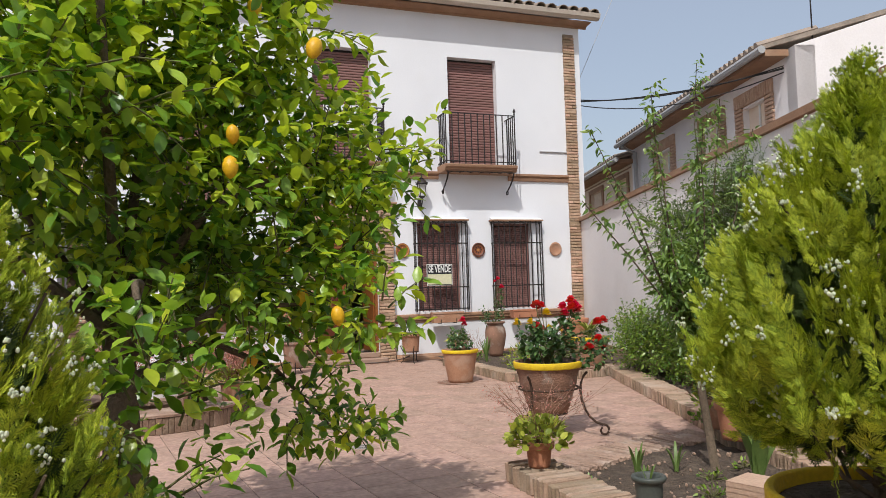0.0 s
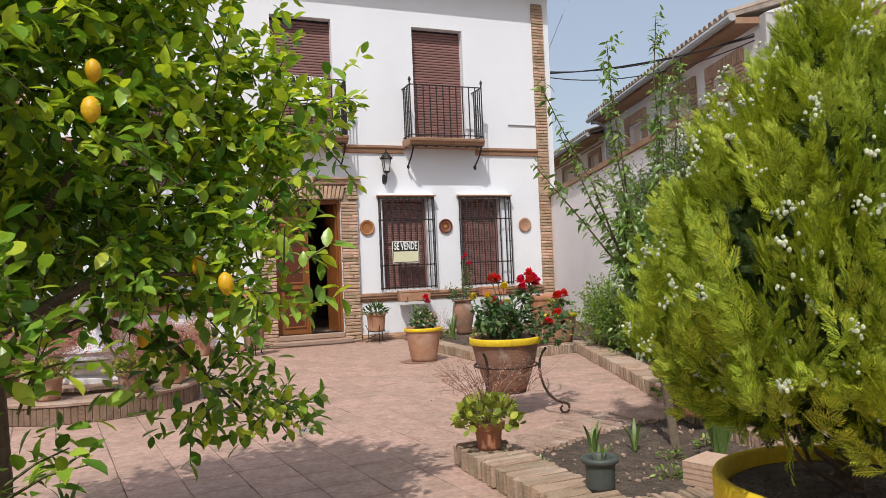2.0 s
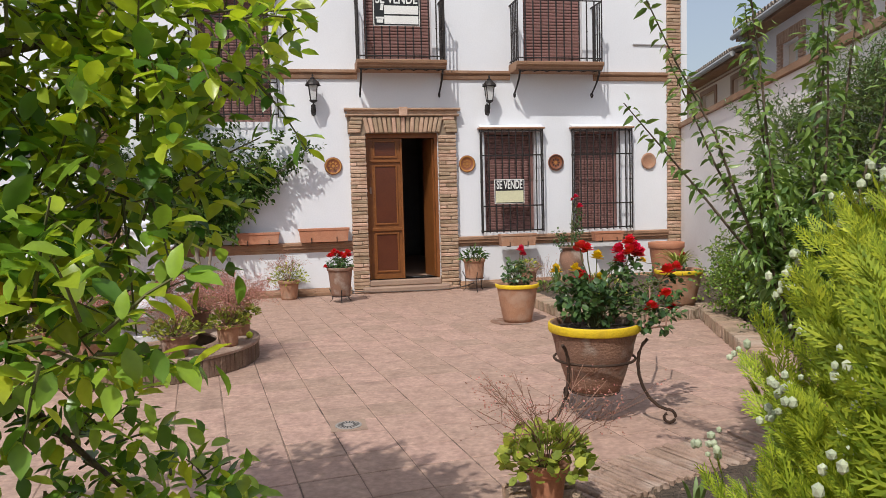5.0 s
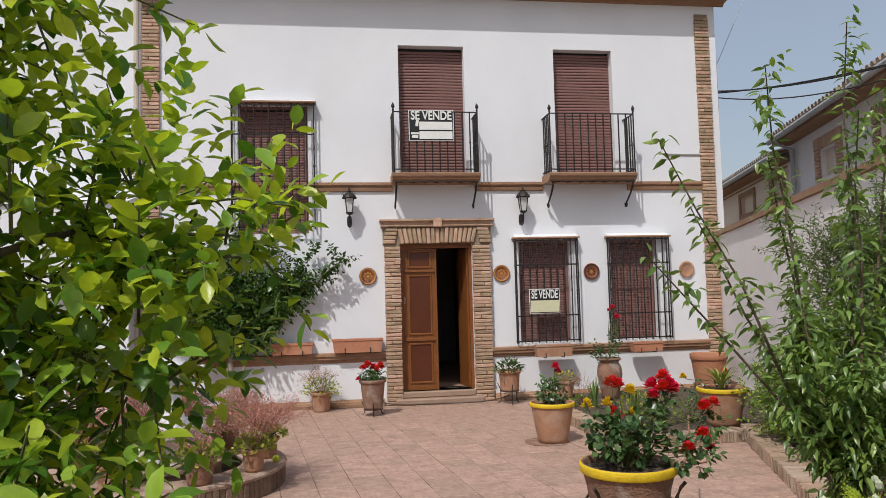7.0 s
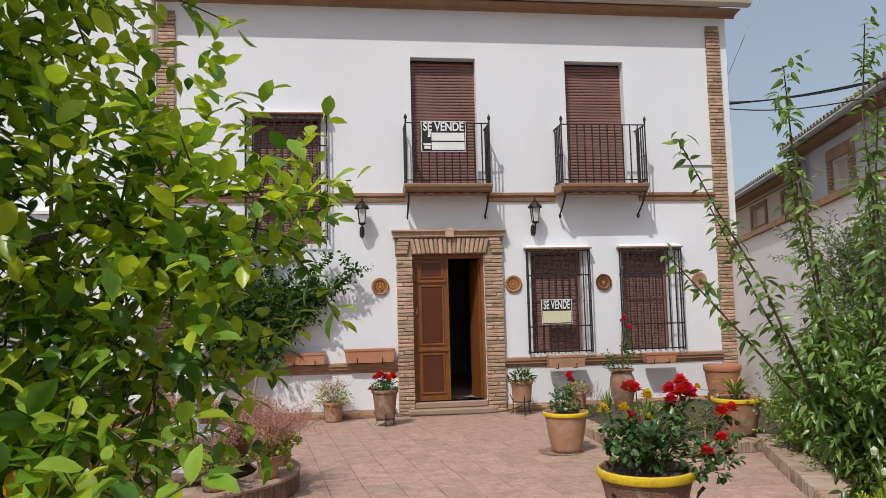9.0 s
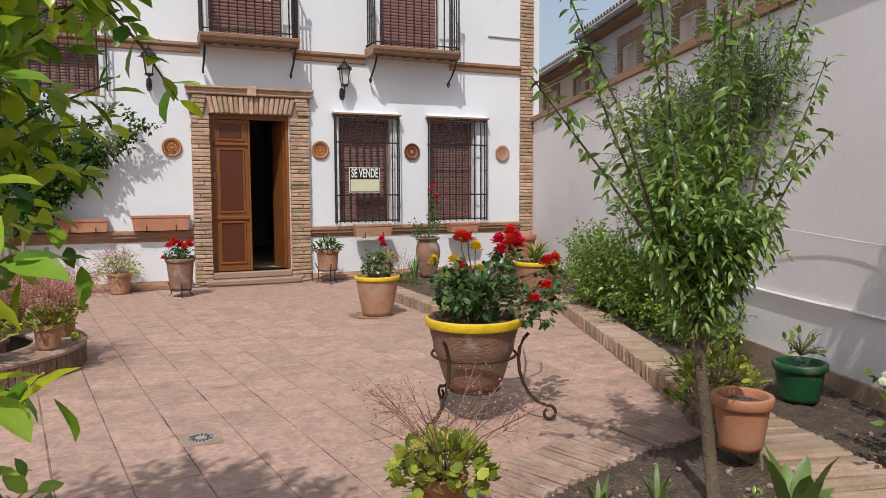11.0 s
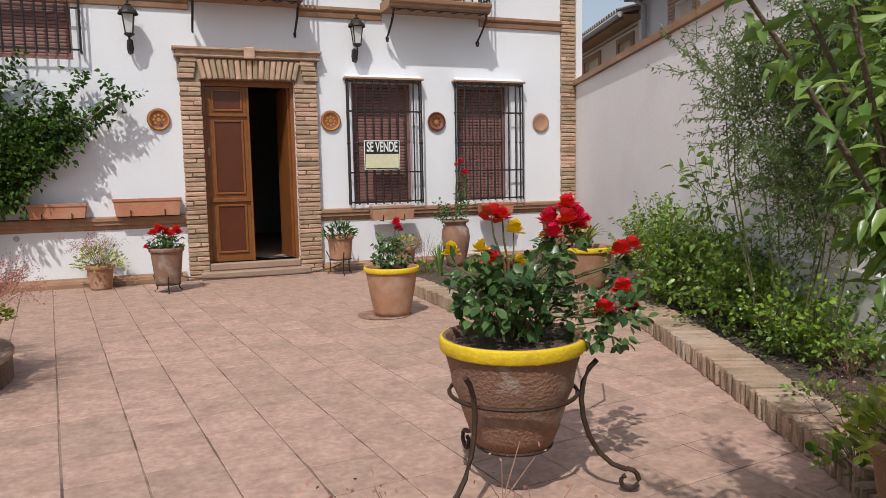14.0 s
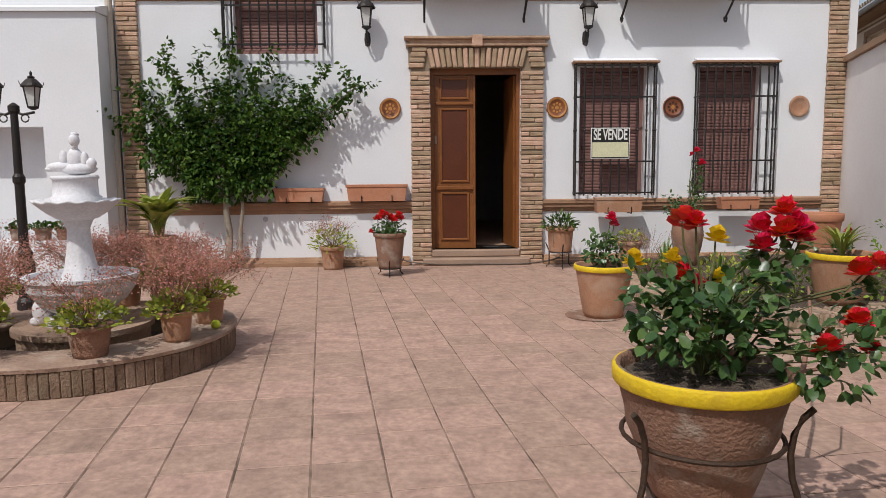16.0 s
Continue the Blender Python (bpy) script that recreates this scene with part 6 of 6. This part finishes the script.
# -- roses --
def rose_flower(parent, p, r, mt, tilt):
    T, Dd, Nn, S_ = [], [], [], []
    R_ = np.random.RandomState(int(abs(p[0] * 1000 + p[1] * 77 + p[2] * 13)) % 9999)
    for ringi, (n_, rad, op, h) in enumerate(((5, 0.10, 0.25, 0.35), (6, 0.22, 0.5, 0.25), (7, 0.34, 0.85, 0.12), (8, 0.42, 1.3, 0.0))):
        for k in range(n_):
            a = 2 * math.pi * (k + 0.5 * (ringi % 2)) / n_ + R_.uniform(-0.2, 0.2)
            o = np.array((math.cos(a), math.sin(a), 0))
            T.append(o * rad * r * 0.5 + np.array((0, 0, h * r)))
            Dd.append(o * op + np.array((0, 0, 1.0)) * (1.0 - 0.3 * ringi) + R_.normal(0, 0.1, 3))
            Nn.append(-o + np.array((0, 0, 0.6)))
            S_.append(r * R_.uniform(0.75, 1.0))
    rot = np.array(Matrix.Rotation(tilt[0], 3, "X") @ Matrix.Rotation(tilt[1], 3, "Y"))
    T = np.array(T) @ rot.T + np.array(p)
    return leaves("rose_bloom", T, np.array(Dd) @ rot.T, np.array(Nn) @ rot.T, np.array(S_), np.array(S_) * 1.05, mt, parent, ROUND, "", "")


def rose_bush(at, label, blooms, foliage, n_leaf, leaf=0.050):
    """blooms: (x, y, z, radius, material) from the soil's middle; foliage: (centre, radii, share)."""
    t = thing("rose_bush", at, label, "rose bush", "rose bushes")
    bm = bmesh.new()
    for x, y, z, r, mt in blooms:
        tube(bm, [(x * 0.1, y * 0.1, -0.03), (x * 0.36, y * 0.36, z * 0.55 + 0.04), (x * 0.9, y * 0.9, z * 0.85), (x, y, z)], 0.006, 0.0035, 5)
    P_, D_, N_ = [], [], []
    for (cx, cy, cz), (rx, ry, rz_), m_ in foliage:
        d = unit(RN.normal(0, 1, (m_, 3))) * RN.uniform(0.25, 1, (m_, 1)) ** 0.5
        q = np.array((cx, cy, cz)) + d * np.array((rx, ry, rz_))
        for i in range(0, m_, 18):
            tube(bm, [(0, 0, 0), q[i] * np.array((0.3, 0.3, 0.55)), q[i]], 0.0032, 0.0018, 4)
        for s in range(3):
            P_.append(q + RN.normal(0, 0.012, (m_, 3)))
            D_.append(d * 0.7 + RN.normal(0, 0.6, (m_, 3)) + np.array((0, 0, -0.15)))
            N_.append(RN.normal(0, 0.35, (m_, 3)) + np.array((0, 0, 1)) + d * 0.3)
    part("stem_growth", bm, M_TWIG, t, "thin green-brown stems", kind="stuff")
    P_, D_, N_ = np.concatenate(P_), np.concatenate(D_), np.concatenate(N_)
    S_ = RN.uniform(0.7, 1.2, len(P_)) * leaf
    leaves("foliage", P_, D_, N_, S_, S_ * 0.78, M_ROSELEAF, t, OVAL, "dark green serrated leaves")
    for x, y, z, r, mt in blooms:
        rose_flower(t, (x, y, z), r * 1.12, mt, (RN.uniform(-0.5, 0.3), RN.uniform(-0.4, 0.4)))
    return t


RD, PK, YL = M_PETAL, M_PETALPINK, M_PETALYEL
rose_bush((ROSE.x, ROSE.y, 0.63), "rose bush with red and yellow blooms in a large pot",
          [(-0.08, 0.02, 0.53, 0.045, RD), (-0.04, 0.0, 0.52, 0.04, RD), (0.26, 0.0, 0.55, 0.05, RD), (0.20, 0.05, 0.49, 0.052, PK), (0.30, -0.02, 0.50, 0.05, PK), (0.24, -0.05, 0.49, 0.05, RD), (0.17, -0.03, 0.44, 0.045, PK), (0.34, 0.04, 0.46, 0.045, RD),
           (0.55, 0.02, 0.34, 0.05, RD), (0.63, 0.06, 0.36, 0.042, RD), (0.46, -0.12, 0.20, 0.045, RD), (0.48, -0.16, 0.12, 0.032, RD), (0.31, -0.22, 0.14, 0.045, RD), (-0.05, 0.08, 0.33, 0.042, RD), (-0.01, 0.04, 0.31, 0.035, PK),
           (-0.18, 0.22, 0.36, 0.042, YL), (-0.02, 0.26, 0.36, 0.042, YL), (0.12, 0.22, 0.44, 0.045, YL), (0.12, 0.16, 0.30, 0.04, YL)],
          [((0.0, 0.02, 0.17), (0.27, 0.24, 0.14), 150), ((0.08, 0.0, 0.30), (0.22, 0.2, 0.10), 60), ((0.36, -0.12, 0.10), (0.18, 0.16, 0.14), 60), ((0.24, 0, 0.40), (0.10, 0.10, 0.07), 22), ((-0.18, 0.0, 0.25), (0.12, 0.12, 0.12), 26), ((0.55, 0.0, 0.24), (0.12, 0.1, 0.10), 24)], 0)
rose_bush((*POT_MID, 0.43), "small rose bush with one crimson bloom in a pot",
          [(0.05, 0.0, 0.43, 0.055, PK), (0.09, 0.03, 0.38, 0.04, PK)],
          [((0.0, 0.0, 0.14), (0.19, 0.17, 0.13), 70), ((-0.05, 0, 0.26), (0.12, 0.12, 0.08), 25)], 0)
rose_bush((2.55, -0.95, 0.66), "climbing rose with crimson blooms rising from an urn",
          [(0.10, 0.02, 0.82, 0.045, PK), (0.16, 0.0, 0.66, 0.055, PK), (0.05, 0.05, 0.78, 0.03, PK)],
          [((-0.05, 0, 0.10), (0.22, 0.18, 0.14), 60), ((0.1, 0, 0.30), (0.13, 0.12, 0.16), 45), ((0.12, 0, 0.55), (0.07, 0.07, 0.14), 18), ((-0.2, 0.0, 0.22), (0.12, 0.1, 0.1), 18)], 0, 0.045)
rose_bush((-1.13, -0.95, 0.49), "red geraniums in full bloom in a weathered pot",
          [(x * 0.17, y * 0.15, 0.22 + RN.uniform(-0.04, 0.05), 0.047, RD) for x, y in ((-0.9, 0), (-0.5, -0.6), (0, 0.3), (0.4, -0.4), (0.9, 0.1), (0.6, 0.5), (-0.2, -0.2), (0.2, 0.0), (0.75, -0.3), (-0.6, 0.4))] + [(-0.22, -0.08, 0.05, 0.034, RD)],
          [((0, 0, 0.09), (0.20, 0.18, 0.09), 80)], 0, 0.05)
rose_bush((3.35, -3.1, 0.40), "yellow-flowered low bush in the window bed",
          [(-0.6, 0.1, 0.22, 0.045, YL), (-0.2, -0.2, 0.30, 0.04, RD)], [((-0.3, 0, 0.05), (0.45, 0.3, 0.18), 60)], 0)


# -- small pot plants --
def mound(name, at, r, h, mt, label, n_, size, template=ROUND, w=0.8, category="plant", up=0.8):
    t = thing(name, at, label, category)
    d = unit(RN.normal(0, 1, (n_, 3)))
    d[:, 2] = np.abs(d[:, 2])
    q = d * np.array((r, r, h)) * RN.uniform(0.45, 1, (n_, 1)) ** 0.6
    S_ = RN.uniform(0.65, 1.2, n_) * size
    leaves("foliage", q, d + RN.normal(0, 0.4, (n_, 3)) + np.array((0, 0, 0.15)), np.array((0, 0, up)) + d * 0.5 + RN.normal(0, 0.35, (n_, 3)), S_, S_ * w, mt, t, template)
    bm = bmesh.new()
    for i in range(0, n_, max(1, n_ // 24)):
        tube(bm, [(0, 0, -0.02), q[i] * 0.5, q[i]], 0.004, 0.002, 4)
    part("stem_growth", bm, M_TWIG, t, kind="stuff")
    return t


def dry_heads(t, r, h, n_, mt=M_DRYFLOWER, lean=1.0, dots=26, size=0.014):
    """Thin dry stems that fork and end in tiny faded flowers."""
    bm = bmesh.new()
    P_ = []
    for _ in range(n_):
        a, e = RN.uniform(0, 6.283), RN.uniform(0.2, 1) * lean
        tip = np.array((math.cos(a) * r * e, math.sin(a) * r * e, h * RN.uniform(0.65, 1.1)))
        mid = tip * np.array((0.45, 0.45, 0.6))
        tube(bm, [(0, 0, 0), mid, tip], 0.0028, 0.0012, 3)
        for _k in range(4):
            q = tip * RN.uniform(0.75, 1) + RN.normal(0, 0.05, 3)
            tube(bm, [mid + (tip - mid) * 0.4, q], 0.0016, 0.001, 3)
            m_ = dots // 4
            P_.append(q + RN.normal(0, 0.028, (m_, 3)))
    part("dry_stalk", bm, M_DRYTWIG, t, "thin dry flower stems", kind="stuff")
    P_ = np.concatenate(P_)
    leaves("dry_bloom", P_, RN.normal(0, 1, P_.shape), RN.normal(0, 1, P_.shape), RN.uniform(0.6, 1.4, len(P_)) * size, size, mt, t, FLAT, "faded pinkish dry flowers")


t = mound("kalanchoe", (-0.66, -8.82, 0.27), 0.22, 0.19, M_SUCC, "lush green succulent rosettes with dry flower stalks", 330, 0.055, ROUND, 0.85)
dry_heads(t, 0.50, 0.38, 26, size=0.010, dots=20)
mound("leafy_plant", (1.28, -8.35, 0.33), 0.24, 0.22, M_SUCC, "yellow-green bushy plant in a clay pot", 260, 0.06, OVAL, 0.6)
t = mound("dry_plant", (1.45, -8.0, 0.09), 0.2, 0.12, M_BEDPLANT, "dry stalks over low leaves in the wall bed", 60, 0.05)
dry_heads(t, 0.32, 0.5, 16, size=0.009, dots=16)
mound("bonsai_plant", (2.18, -8.15, 0.40), 0.12, 0.13, M_BEDPLANT, "small leafy seedling in a green pot", 40, 0.06, OVAL, 0.5)
t = mound("bushy_plant", (-1.90, -0.32, 0.26), 0.31, 0.30, M_SUCC, "bushy yellow-green plant with faded pink flowers", 260, 0.05, OVAL, 0.6)
dry_heads(t, 0.40, 0.42, 24, dots=28)
mound("short_leaf_plant", (1.06, -0.48, 0.50), 0.21, 0.19, M_ESPALIER, "short upright dark green leaves in a pot", 150, 0.10, LANCE, 0.28, up=0.2)
mound("light_green_plant", (1.92, -0.66, 0.33), 0.22, 0.19, M_SUCC, "light green leafy plant in a clay pot", 150, 0.05, OVAL, 0.7)
for i, (p, rr, h) in enumerate(FPOTS):
    t = mound("succulent", (p.x, p.y, p.z + h - 0.02), rr * 1.65, 0.16, M_SUCC, "low green succulent with a haze of dry flowers", 300, 0.038, ROUND, 0.9)
    dry_heads(t, 0.36 if i == 0 else 0.46, 0.30 if i == 0 else 0.38, 24 if i == 0 else 54, dots=36 if i == 0 else 60, size=0.012)


def straps(name, at, n_, length, width, mt, label, spread=0.5, category="plant", stiff=0.6):
    """A tuft of long blade leaves, each a bent ribbon with a keel."""
    t = thing(name, at, label, category)
    base = None
    for i in range(n_):
        a = 2.4 * i + RN.uniform(-0.3, 0.3)
        out = spread * RN.uniform(0.35, 1.0)
        ln_ = length * RN.uniform(0.65, 1.1)
        bm = bmesh.new()
        rows_ = []
        for k in range(7):
            f = k / 6
            x = ln_ * out * f ** (1.0 + stiff)
            z = ln_ * (f * (1 - 0.55 * out * f * f) )
            w_ = width * (0.55 + 0.9 * f) * (1 - f ** 3) * 1.2 + 0.001
            rows_.append([bm.verts.new((x + 0.012, s * w_ / 2, z + abs(s) * w_ * 0.18)) for s in (-1, 0, 1)])
        for r0_, r1_ in zip(rows_, rows_[1:]):
            for s in (0, 1):
                bm.faces.new((r0_[s], r0_[s + 1], r1_[s + 1], r1_[s]))
        bm.transform(Matrix.Rotation(a, 4, "Z"))
        part("leaf", bm, mt, t, smooth=True)
    return t


straps("agave", (0.50, -9.55, 0.03), 11, 0.52, 0.07, M_STRAP, "stiff grey-green agave in the small bed", 0.42)
straps("iris", (-0.05, -9.05, 0.03), 9, 0.30, 0.022, M_STRAP, "narrow upright iris leaves in the small bed", 0.35)
straps("iris", (-0.20, -9.35, 0.03), 6, 0.22, 0.02, M_STRAP, "narrow upright iris leaves in the small bed", 0.4)
straps("iris", (0.30, -9.0, 0.03), 7, 0.26, 0.022, M_STRAP, "narrow upright iris leaves in the small bed", 0.4)
straps("seedling", (-0.52, -9.84, 0.24), 3, 0.15, 0.012, M_STRAP, "thin green leaves in a black nursery pot", 0.45)
straps("aspidistra", (-3.87, -1.05, 0.50), 46, 0.70, 0.15, M_STRIPE, "broad yellow-green striped aspidistra leaves in a pot", 0.8, stiff=1.0)
straps("iris", (1.95, -1.9, 0.08), 20, 0.5, 0.022, M_STRAP, "tall narrow iris clump in the window bed", 0.35)
straps("iris", (2.25, -2.6, 0.08), 14, 0.42, 0.022, M_STRAP, "tall narrow iris clump in the window bed", 0.45)
straps("spider_plant", (*POT_Y2, 0.50), 26, 0.42, 0.026, M_STRIPE, "arching pale-striped strap leaves in a yellow-rimmed pot", 1.0)
straps("lily_clump", (3.30, -2.9, 0.40), 16, 0.36, 0.03, M_STRAP, "green strap-leaved clump in a yellow-rimmed pot", 0.6)
straps("iris", (-2.95, -9.45, 0.27), 6, 0.2, 0.02, M_STRAP, "thin seedling in a small clay pot", 0.4)


mound("yellow_flowered_bush", (2.35, -2.55, 0.08), 0.42, 0.34, M_SUCC, "light green bush with yellow flowers in the window bed", 300, 0.05, OVAL, 0.6)
mound("low_bush", (2.05, -3.3, 0.08), 0.34, 0.22, M_BEDPLANT, "low green leafy bush behind the brick kerb", 220, 0.045, OVAL, 0.6)
mound("low_bush", (2.75, -3.2, 0.08), 0.30, 0.30, M_BEDPLANT, "low green leafy bush behind the brick kerb", 220, 0.045, OVAL, 0.6)
t = mound("dry_plant", (1.9, -1.5, 0.08), 0.25, 0.15, M_BEDPLANT, "dry flowering stalks in the window bed", 80, 0.045)
dry_heads(t, 0.4, 0.5, 20, size=0.009, dots=16)
tagged(part("wing_ledge", boxm(-8.6, -4.85, -0.85, -0.425, 0.0, 0.46, bevel=0.01), M_WALL), "low white ledge against the wing wall", "ledge", kind="structure")
for x in (-5.72, -5.42, -5.16):
    pot((x, -0.66, 0.461), 0.115, 0.08, 0.15, M_TERRA_OLD, None, 0.03, "small dark clay pot on the white ledge", group="pots on the ledge")
    mound("low_succulent", (x, -0.66, 0.59), 0.13, 0.09, M_ESPALIER, "low dark green plant in a small pot", 90, 0.045, ROUND, 0.8)


# -- shrubs along the side wall --
def shrub(name, at, lumps, mt, label, leaf, w, template=LANCE, step=0.03, droop=0.15, ln_=(0.15, 0.35), spread=0.9):
    t = thing(name, at, label, "shrub")
    A_, B_ = [], []
    bm = bmesh.new()
    for c, r, n_ in lumps:
        c = np.array(c, float)
        for _ in range(n_):
            d = unit(RN.normal(0, 1, 3))
            a = c + d * np.array(r) * RN.uniform(0.2, 0.9)
            a[2] = max(a[2], 0.02)
            b = a + unit(d * 0.6 + RN.normal(0, 0.5, 3) + np.array((0, 0, 0.6))) * RN.uniform(*ln_)
            A_.append(a)
            B_.append(b)
            tube(bm, [a, b], 0.003, 0.0015, 3)
        for _ in range(2):
            tube(bm, [(c[0] * 0.3, c[1] * 0.3, 0), (c + RN.normal(0, 0.05, 3)) * np.array((0.7, 0.7, 0.6)), c + RN.normal(0, 0.1, 3)], 0.007, 0.003, 5)
    part("branch_growth", bm, M_TWIG, t, kind="stuff")
    P_, D_, N_, L_, W_ = twigs_with_leaves(A_, B_, step, 0.01, leaf, spread, droop, 0.8, w)
    leaves("foliage", P_, D_, N_, L_, W_, mt, t, template)
    return t


M_FEATHER = mat("feathery_leaf", (0.13, 0.21, 0.055), second=(0.08, 0.14, 0.04), trans=0.35, island=0.4, **LEAF)
M_VINE = mat("vine_leaf", (0.09, 0.17, 0.025), second=(0.15, 0.24, 0.03), trans=0.3, island=0.5, **LEAF)
shrub("bed_shrub", (2.95, -5.35, 0.08), [((0.15, 0.5, 0.35), (0.42, 0.6, 0.40), 260), ((0.0, -0.4, 0.32), (0.40, 0.6, 0.34), 240), ((0.45, 1.1, 0.45), (0.42, 0.5, 0.42), 220), ((-0.25, -1.3, 0.18), (0.32, 0.55, 0.2), 140)],
      M_BEDPLANT, "dense green herbs spilling along the wall bed", 0.042, 0.75, OVAL, 0.020)
shrub("feathery_shrub", (2.62, -6.55, 0.08), [((0.2, 0.0, 1.15), (0.32, 0.45, 0.6), 330), ((0.22, -0.25, 1.95), (0.33, 0.5, 0.5), 380), ((0.15, 0.4, 1.7), (0.33, 0.4, 0.45), 260), ((0.1, 0.85, 2.0), (0.25, 0.4, 0.3), 40), ((0.1, -0.75, 2.1), (0.25, 0.4, 0.4), 160)],
      M_FEATHER, "tall feathery shrub leaning on the garden wall", 0.042, 0.34, LANCE, 0.015, 0.2, (0.2, 0.45))
shrub("broad_leaf_shrub", (2.95, -5.35, 0.08), [((0.1, 0, 0.5), (0.25, 0.3, 0.4), 40), ((0.15, 0.1, 1.0), (0.25, 0.3, 0.4), 30)],
      M_PEAR, "grey-green broad-leaved shrub by the garden wall", 0.11, 0.5, LANCE, 0.07, 0.35)
v_t = shrub("climbing_shrub", (1.80, -9.50, 0.08), [((-0.14, 0.05, 0.30), (0.17, 0.17, 0.2), 46), ((-0.05, -0.3, 0.8), (0.2, 0.3, 0.3), 50), ((0.05, -0.15, 1.45), (0.15, 0.25, 0.3), 50), ((0.0, 0.12, 1.9), (0.18, 0.2, 0.2), 45), ((0.08, -0.5, 1.8), (0.18, 0.35, 0.4), 60), ((0.03, -0.55, 0.5), (0.18, 0.35, 0.4), 60)],
      M_VINE, "woody climber with glossy leaves on the garden wall", 0.058, 0.66, LANCE, 0.016)
bm = bmesh.new()
tube(bm, [(-0.22, 0.1, -0.05), (-0.16, 0.02, 0.3), (-0.02, -0.15, 0.55), (0.05, -0.4, 0.75), (0.12, -0.9, 0.95)], 0.05, 0.035, 8)
tube(bm, [(0.05, -0.4, 0.75), (0.06, -0.35, 1.3), (0.04, -0.1, 1.75), (0.0, 0.12, 2.0)], 0.03, 0.018, 7)
part("trunk", bm, M_BARK_PALE, v_t, "pale twisted woody trunk", smooth=True)
mound("ground_herbs", (2.05, -7.3, 0.08), 0.25, 0.12, M_BEDPLANT, "low green weeds in the wall bed", 120, 0.035, OVAL, 0.7)
for x, y in ((-0.45, -9.1), (0.35, -9.3), (0.75, -9.15), (0.1, -9.6), (1.75, -9.0)):
    mound("weed", (x, y, 0.04), 0.09, 0.06, M_BEDPLANT, "small green weed in bare soil", 30, 0.035, OVAL, 0.5)
# bare woody stick from the rose pot towards the kerb
bm = bmesh.new()
tube(bm, [(0.48, -7.30, 0.55), (0.75, -7.0, 0.52), (1.0, -6.6, 0.62), (1.2, -6.2, 0.72)], 0.014, 0.006, 6)
tube(bm, [(0.75, -7.0, 0.52), (1.0, -6.85, 0.50), (1.15, -6.6, 0.58)], 0.009, 0.005, 5)
tube(bm, [(0.40, -7.35, 0.62), (0.48, -7.30, 0.55), (0.45, -7.34, 0.68)], 0.012, 0.010, 6)
tagged(part("dry_branch", bm, M_DRYTWIG), "bare dry branch leaning out of the rose pot", "branch")

# ---- patio tiles ----
TS, TA = 0.335, 7.3
tile_me = []
for s in range(5):
    rnd = random.Random(s + 200)
    bm = bmesh.new()
    box(bm, -TS / 2 + 0.004, TS / 2 - 0.004, -TS / 2 + 0.004, TS / 2 - 0.004, -0.01, 0.0, bevel=0.0035)
    me = bpy.data.meshes.new("tile")
    bm.to_mesh(me)
    bm.free()
    me.materials.append(M_TILE)
    tile_me.append(me)
ca, sa = math.cos(radians(TA)), math.sin(radians(TA))
rt_ = random.Random(77)
cells = []
for i in range(-32, 48):
    for j in range(-36, 30):
        u_, v_ = (i + 0.5) * TS - 2.787, (j + 0.5) * TS - 6.03
        x, y = u_ * ca - v_ * sa, u_ * sa + v_ * ca
        if not (-8.9 < x < 5.2 and -15.8 < y < -0.05):
            continue
        if (Vector((x, y, 0)) - W0).dot(WN) < 0.05:
            continue
        cells.append((abs(x + 0.6) + abs(y + 6.2) * 0.8, x, y))
cells.sort()
far_v, far_f = [], []
for k, (d_, x, y) in enumerate(cells):
    tilt = (rt_.uniform(-0.25, 0.25), rt_.uniform(-0.25, 0.25), TA + rt_.uniform(-0.25, 0.25))
    m = pose(x + rt_.uniform(-0.0015, 0.0015), y + rt_.uniform(-0.0015, 0.0015), 0.0, *tilt)
    if k < 300:
        lay(patio, tile_me[k % 5], m, "tile")
    else:
        h = TS / 2 - 0.004
        b0 = len(far_v)
        for zz, hh in ((-0.01, h), (-0.003, h), (0.0, h - 0.003)):
            far_v += [m @ Vector(p) for p in ((-hh, -hh, zz), (hh, -hh, zz), (hh, hh, zz), (-hh, hh, zz))]
        far_f.append((b0 + 8, b0 + 9, b0 + 10, b0 + 11))
        for r_ in (0, 4):
            for q in range(4):
                w_ = (q + 1) % 4
                far_f.append((b0 + r_ + q, b0 + r_ + w_, b0 + r_ + 4 + w_, b0 + r_ + 4 + q))
me = bpy.data.meshes.new("outer_tiles")
me.from_pydata(far_v, [], far_f)
part_mesh("outer_tiles", me, M_TILE, patio, kind="stuff")
